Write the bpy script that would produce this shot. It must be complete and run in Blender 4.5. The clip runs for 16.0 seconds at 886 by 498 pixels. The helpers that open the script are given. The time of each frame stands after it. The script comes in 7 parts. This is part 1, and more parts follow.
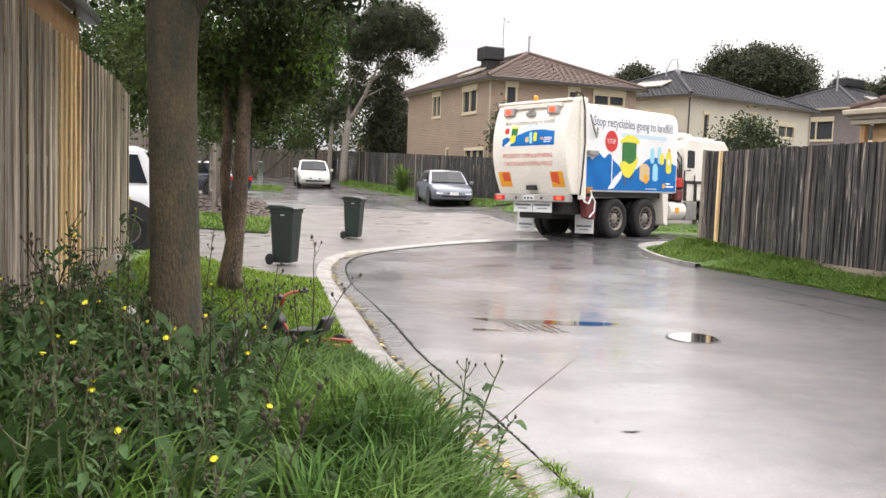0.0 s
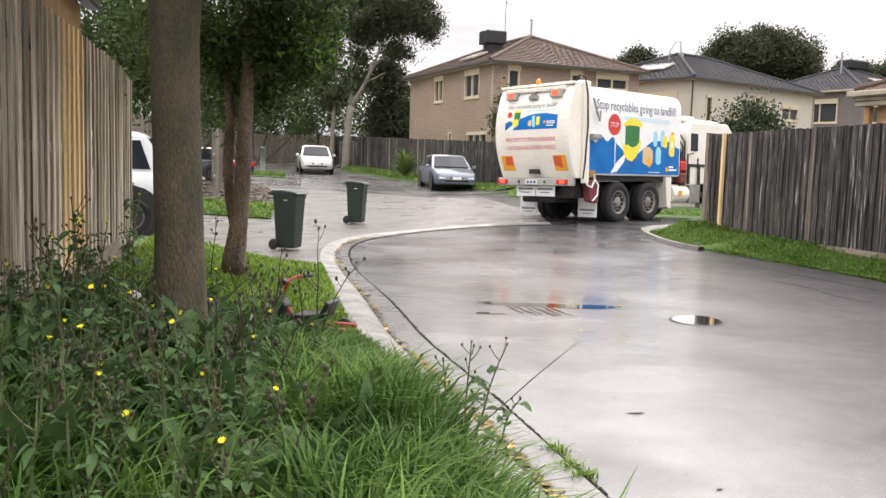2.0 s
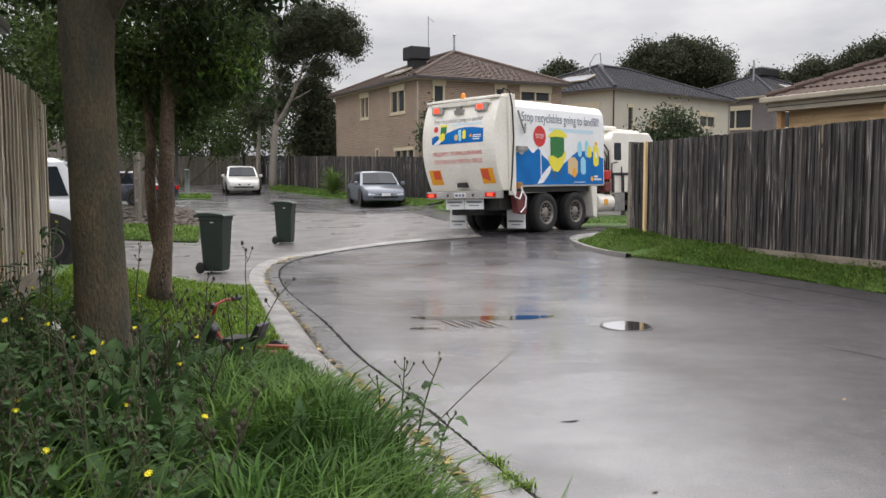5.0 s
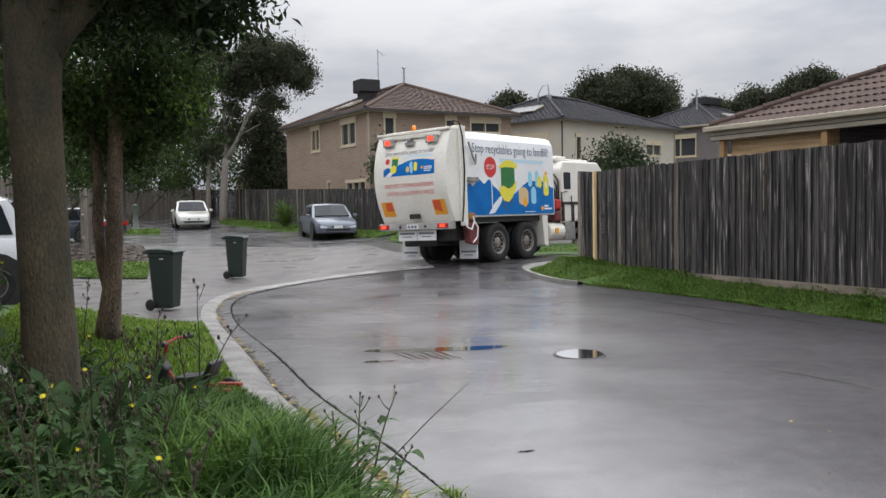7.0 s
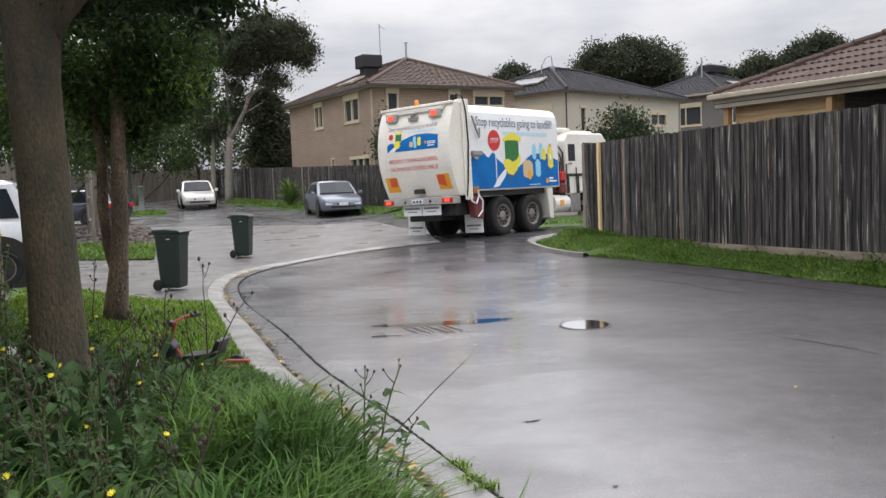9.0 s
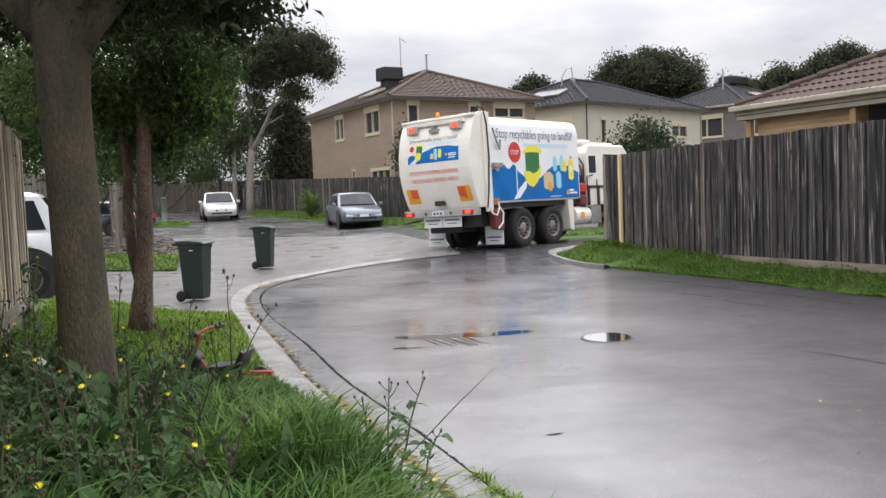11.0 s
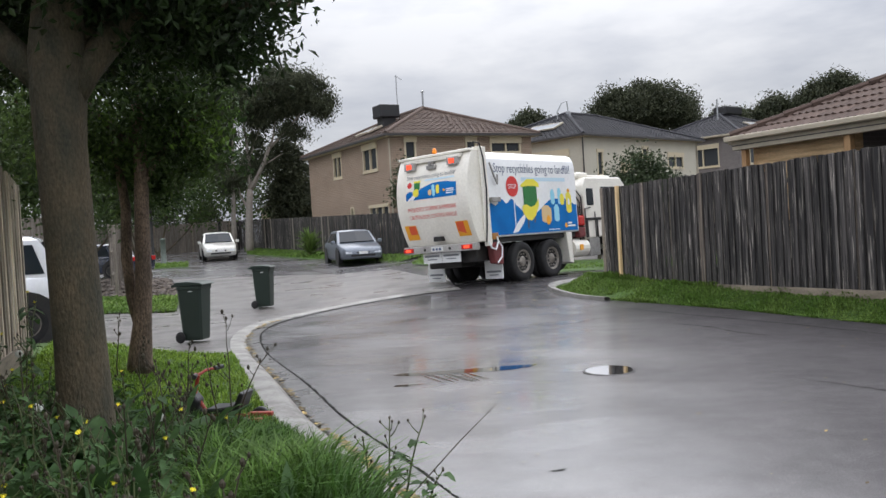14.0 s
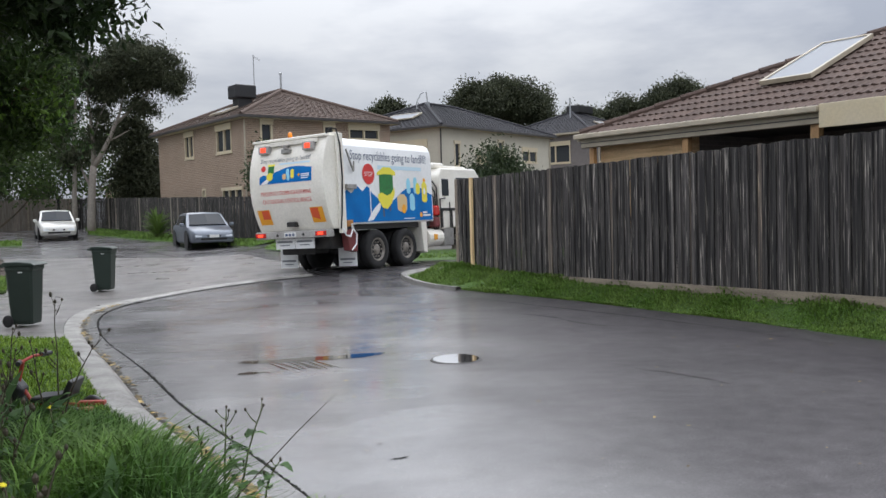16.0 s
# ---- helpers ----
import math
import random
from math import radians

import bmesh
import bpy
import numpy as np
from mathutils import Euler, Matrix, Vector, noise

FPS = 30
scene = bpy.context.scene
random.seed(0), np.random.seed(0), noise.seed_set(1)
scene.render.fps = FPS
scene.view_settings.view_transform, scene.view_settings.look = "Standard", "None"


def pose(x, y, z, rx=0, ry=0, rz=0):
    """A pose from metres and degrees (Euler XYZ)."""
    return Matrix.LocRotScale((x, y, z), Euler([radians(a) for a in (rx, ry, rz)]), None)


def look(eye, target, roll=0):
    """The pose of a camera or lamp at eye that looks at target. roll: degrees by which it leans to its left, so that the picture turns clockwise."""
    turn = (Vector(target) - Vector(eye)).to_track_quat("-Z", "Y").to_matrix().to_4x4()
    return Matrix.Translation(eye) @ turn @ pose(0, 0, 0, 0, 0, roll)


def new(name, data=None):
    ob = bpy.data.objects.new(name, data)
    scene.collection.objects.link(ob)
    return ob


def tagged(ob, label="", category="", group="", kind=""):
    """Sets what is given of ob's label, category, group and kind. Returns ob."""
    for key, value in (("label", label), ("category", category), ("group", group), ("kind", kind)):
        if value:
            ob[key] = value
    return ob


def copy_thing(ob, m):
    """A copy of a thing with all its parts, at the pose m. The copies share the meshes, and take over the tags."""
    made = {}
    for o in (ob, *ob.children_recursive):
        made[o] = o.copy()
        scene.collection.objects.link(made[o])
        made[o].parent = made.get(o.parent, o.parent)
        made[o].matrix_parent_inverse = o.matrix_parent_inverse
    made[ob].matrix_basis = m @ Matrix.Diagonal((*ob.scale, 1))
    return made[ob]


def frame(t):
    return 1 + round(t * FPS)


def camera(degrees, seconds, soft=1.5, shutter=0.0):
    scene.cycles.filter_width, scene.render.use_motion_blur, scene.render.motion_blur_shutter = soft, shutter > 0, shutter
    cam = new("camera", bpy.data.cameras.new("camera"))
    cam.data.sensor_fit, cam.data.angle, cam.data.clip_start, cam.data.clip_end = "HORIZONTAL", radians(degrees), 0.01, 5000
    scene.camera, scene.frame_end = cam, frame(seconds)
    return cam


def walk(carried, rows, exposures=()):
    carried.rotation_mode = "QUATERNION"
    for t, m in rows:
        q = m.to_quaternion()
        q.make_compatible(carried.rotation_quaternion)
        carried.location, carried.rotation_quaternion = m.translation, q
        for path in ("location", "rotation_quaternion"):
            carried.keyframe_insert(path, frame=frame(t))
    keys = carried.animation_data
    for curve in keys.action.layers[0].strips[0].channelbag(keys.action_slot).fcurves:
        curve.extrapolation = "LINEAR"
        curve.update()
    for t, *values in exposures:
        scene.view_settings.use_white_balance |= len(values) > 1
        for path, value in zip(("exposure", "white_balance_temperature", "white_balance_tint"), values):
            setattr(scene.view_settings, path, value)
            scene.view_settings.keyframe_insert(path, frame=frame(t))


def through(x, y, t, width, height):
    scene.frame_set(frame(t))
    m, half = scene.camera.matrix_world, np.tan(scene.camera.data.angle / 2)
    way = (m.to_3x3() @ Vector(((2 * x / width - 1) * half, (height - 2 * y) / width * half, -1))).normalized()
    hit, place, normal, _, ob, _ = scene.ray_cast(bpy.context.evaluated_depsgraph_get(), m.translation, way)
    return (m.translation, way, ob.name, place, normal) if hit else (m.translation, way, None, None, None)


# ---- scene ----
from math import atan2, cos, hypot, pi, sin

cam = camera(54.0, 16.0, soft=1.5)
# seconds, x, y, z, yaw, pitch, roll
PATH = [
    (0.0, -0.041, 0.055, 1.699, 7.273, -4.733, -2.111),
    (0.5, -0.036, 0.047, 1.692, 8.266, -6.095, -2.162),
    (1.0, -0.049, 0.074, 1.680, 9.138, -6.527, -2.172),
    (1.5, -0.057, 0.060, 1.688, 8.536, -5.456, -2.179),
    (2.0, -0.047, 0.048, 1.687, 7.435, -5.725, -1.787),
    (2.5, -0.039, 0.017, 1.697, 5.845, -5.434, -1.252),
    (3.0, -0.027, 0.013, 1.700, 5.369, -5.500, -0.842),
    (3.5, -0.030, 0.012, 1.695, 5.062, -5.566, -0.462),
    (4.0, -0.021, 0.009, 1.702, 3.474, -4.750, -0.255),
    (4.2, -0.034, 0.078, 1.685, 2.908, -4.736, -0.429),
    (6.3, -0.032, 0.002, 1.718, 2.188, -3.278, 1.351),
    (6.5, -0.031, -0.011, 1.730, 1.291, -2.789, 1.383),
    (7.0, -0.030, 0.021, 1.710, -0.374, -2.671, 0.970),
    (7.5, -0.028, -0.024, 1.727, 0.040, -3.027, 1.104),
    (8.0, -0.039, -0.006, 1.710, 0.217, -3.204, 0.426),
    (8.5, -0.028, -0.005, 1.703, 0.039, -3.563, 0.873),
    (9.0, 0.000, 0.000, 1.700, 0.000, -4.310, 2.200),
    (9.5, -0.017, 0.042, 1.685, 0.261, -4.466, 0.876),
    (10.0, -0.024, 0.007, 1.692, 1.289, -4.113, 0.306),
    (10.2, -0.026, -0.011, 1.703, 1.383, -3.608, 0.626),
    (12.3, -0.005, -0.038, 1.717, 0.938, -3.491, 3.583),
    (12.5, -0.002, -0.009, 1.701, 0.986, -3.824, 3.537),
    (13.0, -0.004, -0.006, 1.709, 0.899, -3.544, 3.259),
    (13.5, 0.005, -0.001, 1.697, 1.367, -2.893, 2.747),
    (14.0, -0.012, -0.016, 1.718, 1.229, -1.201, 3.398),
    (14.5, 0.005, -0.017, 1.716, -0.940, -0.981, 3.376),
    (15.0, 0.001, 0.005, 1.687, -2.086, -2.822, 1.027),
    (15.5, 0.040, -0.006, 1.718, -5.472, -3.340, 1.270),
    (16.0, 0.053, 0.018, 1.713, -8.139, -2.399, 1.534),
]
EXPOSURES = [(0.0, 0.52, 7200, 12), (2.0, 0.46, 7200, 12), (3.5, 0.1, 7200, 11), (4.0, -0.02, 7100, 11), (6.5, -0.28, 6650, 9), (7.0, -0.32, 6600, 9), (8.0, -0.17, 6650, 10), (9.0, -0.12, 6700, 10), (10.0, -0.1, 6700, 10), (12.5, 0.3, 6700, 10), (13.2, 0.3, 6700, 10), (14.0, -0.2, 6500, 9), (14.5, -0.38, 6450, 9), (15.0, -0.32, 6450, 9), (15.5, -0.2, 6550, 9), (16.0, -0.28, 6400, 8)]
walk(cam, [(t, pose(x, y, z, 90 + pitch, roll, yaw)) for t, x, y, z, yaw, pitch, roll in PATH], EXPOSURES)

# ---- overcast daylight ----
world = bpy.data.worlds.new("overcast_sky")
scene.world = world
world.use_nodes = True
wn, wl = world.node_tree.nodes, world.node_tree.links
sky = wn.new("ShaderNodeTexSky")
sky.sky_type, sky.sun_disc = "NISHITA", False
sky.sun_elevation, sky.sun_rotation = radians(56), radians(10)
skyv = wn.new("ShaderNodeVectorMath")
skyv.operation = "SCALE"
skyv.inputs["Scale"].default_value = 0.1
wl.new(sky.outputs[0], skyv.inputs[0])
wc = wn.new("ShaderNodeTexCoord")
wm = wn.new("ShaderNodeMapping")
wm.inputs["Scale"].default_value = (1.0, 1.0, 3.2)
wl.new(wc.outputs["Generated"], wm.inputs[0])
wno = wn.new("ShaderNodeTexNoise")
wno.inputs["Scale"].default_value, wno.inputs["Detail"].default_value, wno.inputs["Roughness"].default_value = 2.3, 6, 0.55
wl.new(wm.outputs[0], wno.inputs[0])
wr = wn.new("ShaderNodeValToRGB")
wr.color_ramp.elements[0].position, wr.color_ramp.elements[0].color = 0.38, (0.63, 0.66, 0.77, 1)
wr.color_ramp.elements[1].position, wr.color_ramp.elements[1].color = 0.62, (1.15, 1.15, 1.20, 1)
wl.new(wno.outputs[0], wr.inputs[0])
wmix = wn.new("ShaderNodeMixRGB")
wmix.inputs[0].default_value = 0.88
wl.new(skyv.outputs[0], wmix.inputs[1])
wl.new(wr.outputs[0], wmix.inputs[2])
# an overcast sky is about three times as bright overhead as at the horizon
wsep = wn.new("ShaderNodeSeparateXYZ")
wl.new(wc.outputs["Generated"], wsep.inputs[0])
wgr = wn.new("ShaderNodeMapRange")
wgr.interpolation_type = "SMOOTHSTEP"
wgr.inputs[1].default_value, wgr.inputs[2].default_value, wgr.inputs[3].default_value, wgr.inputs[4].default_value = 0.10, 1.0, 0.76, 3.4
wl.new(wsep.outputs[2], wgr.inputs[0])
# the cloud is thinner and brighter round the hidden sun
wdot, wpow, wgl, wadd = wn.new("ShaderNodeVectorMath"), wn.new("ShaderNodeMath"), wn.new("ShaderNodeMath"), wn.new("ShaderNodeMath")
wdot.operation, wpow.operation, wgl.operation = "DOT_PRODUCT", "POWER", "MULTIPLY"
wdot.inputs[1].default_value = (0.10, 0.55, 0.829)
wpow.inputs[1].default_value, wgl.inputs[1].default_value = 5.0, 0.6
wpow.use_clamp = True
wl.new(wc.outputs["Generated"], wdot.inputs[0]), wl.new(wdot.outputs["Value"], wpow.inputs[0]), wl.new(wpow.outputs[0], wgl.inputs[0])
wl.new(wgl.outputs[0], wadd.inputs[0]), wl.new(wgr.outputs[0], wadd.inputs[1])
wsc = wn.new("ShaderNodeVectorMath")
wsc.operation = "SCALE"
wl.new(wmix.outputs[0], wsc.inputs[0]), wl.new(wadd.outputs[0], wsc.inputs["Scale"])
wl.new(wsc.outputs[0], wn["Background"].inputs[0])
wn["Background"].inputs[1].default_value = 1.0
sun = new("sun", bpy.data.lights.new("sun", "SUN"))
sun.data.energy, sun.data.angle, sun.data.color = 1.2, radians(70), (1, 0.97, 0.93)
sun.matrix_world = look((4.0, 27, 33.2), (0, 5, 0))


# ---- materials ----
def mat(name, col, rough=0.6, metal=0.0, var=0.0, scale=6.0, col2=None, bump=0.0, bscale=60.0, stretch=(1, 1, 1), coat=0.0, rvar=0.0, rand=0.0, fine=0.25, island=0.0):
    """Colour with broad stains, fine grain, relief and, for alike pieces, a shift of tone."""
    m = bpy.data.materials.new(name)
    m.use_nodes = True
    n, l = m.node_tree.nodes, m.node_tree.links
    b = n["Principled BSDF"]
    b.inputs["Roughness"].default_value, b.inputs["Metallic"].default_value = rough, metal
    b.inputs["Coat Weight"].default_value = coat
    b.inputs["Coat Roughness"].default_value = 0.08
    col2 = col2 or tuple(c * 0.55 for c in col)
    tc = n.new("ShaderNodeTexCoord")
    mp = n.new("ShaderNodeMapping")
    mp.inputs["Scale"].default_value = stretch
    if rand:
        own, shift, add = n.new("ShaderNodeObjectInfo"), n.new("ShaderNodeMath"), n.new("ShaderNodeVectorMath")
        shift.operation, shift.inputs[1].default_value = "MULTIPLY", 37.0
        l.new(own.outputs["Random"], shift.inputs[0]), l.new(tc.outputs["Object"], add.inputs[0]), l.new(shift.outputs[0], add.inputs[1])
        l.new(add.outputs[0], mp.inputs[0])
    else:
        l.new(tc.outputs["Object"], mp.inputs[0])
    src = None
    if var > 0:
        a = n.new("ShaderNodeTexNoise")
        a.inputs["Scale"].default_value, a.inputs["Detail"].default_value = scale, 6
        c = n.new("ShaderNodeTexNoise")
        c.inputs["Scale"].default_value, c.inputs["Detail"].default_value = scale * 14, 3
        l.new(mp.outputs[0], a.inputs[0]), l.new(mp.outputs[0], c.inputs[0])
        s = n.new("ShaderNodeMapRange")
        s.inputs[1].default_value, s.inputs[2].default_value = 0.35, 0.68
        l.new(a.outputs[0], s.inputs[0])
        mx = n.new("ShaderNodeMixRGB")
        mx.inputs[1].default_value, mx.inputs[2].default_value = (*col, 1), (*col2, 1)
        sc = n.new("ShaderNodeMath")
        sc.operation, sc.inputs[1].default_value = "MULTIPLY", var
        l.new(s.outputs[0], sc.inputs[0]), l.new(sc.outputs[0], mx.inputs[0])
        hv = n.new("ShaderNodeHueSaturation")
        fm = n.new("ShaderNodeMapRange")
        fm.inputs[1].default_value, fm.inputs[2].default_value = 0.3, 0.7
        fm.inputs[3].default_value, fm.inputs[4].default_value = 1 - fine, 1 + fine
        l.new(c.outputs[0], fm.inputs[0]), l.new(fm.outputs[0], hv.inputs["Value"]), l.new(mx.outputs[0], hv.inputs["Color"])
        src = hv.outputs[0]
        if rvar:
            rm = n.new("ShaderNodeMapRange")
            rm.inputs[1].default_value, rm.inputs[2].default_value = 0.35, 0.65
            rm.inputs[3].default_value, rm.inputs[4].default_value = max(0.03, rough - rvar), rough + rvar
            l.new(a.outputs[0], rm.inputs[0]), l.new(rm.outputs[0], b.inputs["Roughness"])
    else:
        rgb = n.new("ShaderNodeRGB")
        rgb.outputs[0].default_value = (*col, 1)
        src = rgb.outputs[0]
    if rand or island:
        oi = n.new("ShaderNodeObjectInfo" if rand else "ShaderNodeNewGeometry")
        h2 = n.new("ShaderNodeHueSaturation")
        rr = n.new("ShaderNodeMapRange")
        k = rand or island
        rr.inputs[3].default_value, rr.inputs[4].default_value = 1 - k, 1 + k
        l.new(oi.outputs["Random" if rand else "Random Per Island"], rr.inputs[0]), l.new(rr.outputs[0], h2.inputs["Value"]), l.new(src, h2.inputs["Color"])
        src = h2.outputs[0]
    l.new(src, b.inputs["Base Color"])
    if bump:
        t = n.new("ShaderNodeTexNoise")
        t.inputs["Scale"].default_value, t.inputs["Detail"].default_value = bscale, 4
        l.new(mp.outputs[0], t.inputs[0])
        bp = n.new("ShaderNodeBump")
        bp.inputs["Strength"].default_value, bp.inputs["Distance"].default_value = bump, 0.02
        l.new(t.outputs[0], bp.inputs["Height"]), l.new(bp.outputs[0], b.inputs["Normal"])
    return m


def glass_mat(name, col=(0.02, 0.025, 0.03), rough=0.04):
    m = mat(name, col, rough)
    m.node_tree.nodes["Principled BSDF"].inputs["Specular IOR Level"].default_value = 0.14
    return m


def lamp_mat(name, col, strength):
    m = mat(name, col, 0.25)
    b = m.node_tree.nodes["Principled BSDF"]
    b.inputs["Emission Color"].default_value, b.inputs["Emission Strength"].default_value = (*col, 1), strength
    return m


def leaf_mat(name, col, col2, rough=0.5, through=0.25):
    m = mat(name, col, rough, var=0.8, scale=1.3, col2=col2, island=0.45, fine=0.2)
    n, l = m.node_tree.nodes, m.node_tree.links
    b = n["Principled BSDF"]
    b.inputs["Specular IOR Level"].default_value = 0.22
    tr = n.new("ShaderNodeBsdfTranslucent")
    l.new(b.inputs["Base Color"].links[0].from_socket, tr.inputs[0])
    mx = n.new("ShaderNodeMixShader")
    mx.inputs[0].default_value = through
    l.new(b.outputs[0], mx.inputs[1]), l.new(tr.outputs[0], mx.inputs[2]), l.new(mx.outputs[0], n["Material Output"].inputs[0])
    return m


def brick_mat(name, c1, c2, mortar, w=0.24, h=0.086):
    """Far brickwork: courses run along the wall, in the wall's own axes."""
    m = bpy.data.materials.new(name)
    m.use_nodes = True
    n, l = m.node_tree.nodes, m.node_tree.links
    b = n["Principled BSDF"]
    b.inputs["Roughness"].default_value = 0.85
    tc, sx, cx = n.new("ShaderNodeTexCoord"), n.new("ShaderNodeSeparateXYZ"), n.new("ShaderNodeCombineXYZ")
    l.new(tc.outputs["Object"], sx.inputs[0])
    ad = n.new("ShaderNodeMath")
    l.new(sx.outputs[0], ad.inputs[0]), l.new(sx.outputs[1], ad.inputs[1])
    l.new(ad.outputs[0], cx.inputs[0]), l.new(sx.outputs[2], cx.inputs[1])
    br = n.new("ShaderNodeTexBrick")
    br.inputs["Scale"].default_value, br.inputs["Brick Width"].default_value, br.inputs["Row Height"].default_value = 1, w, h
    br.inputs["Mortar Size"].default_value, br.inputs["Color1"].default_value = 0.008, (*c1, 1)
    br.inputs["Color2"].default_value, br.inputs["Mortar"].default_value = (*c2, 1), (*mortar, 1)
    l.new(cx.outputs[0], br.inputs[0])
    no, hv, mr = n.new("ShaderNodeTexNoise"), n.new("ShaderNodeHueSaturation"), n.new("ShaderNodeMapRange")
    no.inputs["Scale"].default_value = 0.7
    mr.inputs[3].default_value, mr.inputs[4].default_value = 0.75, 1.25
    l.new(tc.outputs["Object"], no.inputs[0]), l.new(no.outputs[0], mr.inputs[0]), l.new(mr.outputs[0], hv.inputs["Value"])
    l.new(br.outputs[0], hv.inputs["Color"]), l.new(hv.outputs[0], b.inputs["Base Color"])
    bp = n.new("ShaderNodeBump")
    bp.inputs["Strength"].default_value, bp.inputs["Distance"].default_value = 0.4, 0.01
    bp.invert = True
    l.new(br.outputs["Fac"], bp.inputs["Height"]), l.new(bp.outputs[0], b.inputs["Normal"])
    return m


def asphalt_mat():
    """Old wet asphalt: a film of water over worn grey stone chips, thinner away from the gutter."""
    m = mat("wet_asphalt", (0.053, 0.048, 0.051), 0.5, var=0.9, scale=0.35, col2=(0.030, 0.027, 0.029), bump=0.14, bscale=120, rvar=0.08, fine=0.3)
    n, l = m.node_tree.nodes, m.node_tree.links
    b = n["Principled BSDF"]
    tc, sx = n.new("ShaderNodeTexCoord"), n.new("ShaderNodeSeparateXYZ")
    l.new(tc.outputs["Object"], sx.inputs[0])

    def spots(scale, detail, lo, hi, a, z, stretch=(1, 1, 1)):
        mp, t, r = n.new("ShaderNodeMapping"), n.new("ShaderNodeTexNoise"), n.new("ShaderNodeMapRange")
        mp.inputs["Scale"].default_value = stretch
        t.inputs["Scale"].default_value, t.inputs["Detail"].default_value = scale, detail
        r.inputs[1].default_value, r.inputs[2].default_value, r.inputs[3].default_value, r.inputs[4].default_value = lo, hi, a, z
        l.new(tc.outputs["Object"], mp.inputs[0]), l.new(mp.outputs[0], t.inputs[0]), l.new(t.outputs[0], r.inputs[0])
        return r.outputs[0]

    def times(a, c):
        k = n.new("ShaderNodeMath")
        k.operation = "MULTIPLY"
        l.new(a, k.inputs[0]), l.new(c, k.inputs[1])
        return k.outputs[0]
    # the road drains towards the gutter, so its far side is drier
    dry = n.new("ShaderNodeMapRange")
    dry.inputs[1].default_value, dry.inputs[2].default_value, dry.inputs[3].default_value, dry.inputs[4].default_value = 0.2, 2.3, 1.0, 0.03
    skew = n.new("ShaderNodeMath")
    skew.operation, skew.inputs[1].default_value = "MULTIPLY_ADD", -0.11
    l.new(sx.outputs[1], skew.inputs[0]), l.new(sx.outputs[0], skew.inputs[2]), l.new(skew.outputs[0], dry.inputs[0])
    film = times(spots(0.75, 8, 0.36, 0.58, 0.5, 1.0, (0.8, 1.5, 1)), dry.outputs[0])
    l.new(film, b.inputs["Coat Weight"])
    l.new(spots(0.5, 5, 0.35, 0.65, 0.12, 0.27), b.inputs["Coat Roughness"])
    b.inputs["Coat IOR"].default_value = 2.3
    damp = n.new("ShaderNodeMath")
    damp.operation, damp.inputs[1].default_value, damp.inputs[2].default_value = "MULTIPLY_ADD", 0.40, 0.16
    l.new(dry.outputs[0], damp.inputs[0]), l.new(damp.outputs[0], b.inputs["Specular IOR Level"])
    # stone chips, and pale worn ones among them
    hv, h2 = n.new("ShaderNodeHueSaturation"), n.new("ShaderNodeHueSaturation")
    l.new(spots(75, 3, 0.32, 0.7, 0.5, 1.7), hv.inputs["Value"]), l.new(spots(26, 4, 0.60, 0.72, 1.0, 1.9), h2.inputs["Value"])
    l.new(b.inputs["Base Color"].links[0].from_socket, hv.inputs["Color"]), l.new(hv.outputs[0], h2.inputs["Color"]), l.new(h2.outputs[0], b.inputs["Base Color"])
    return m


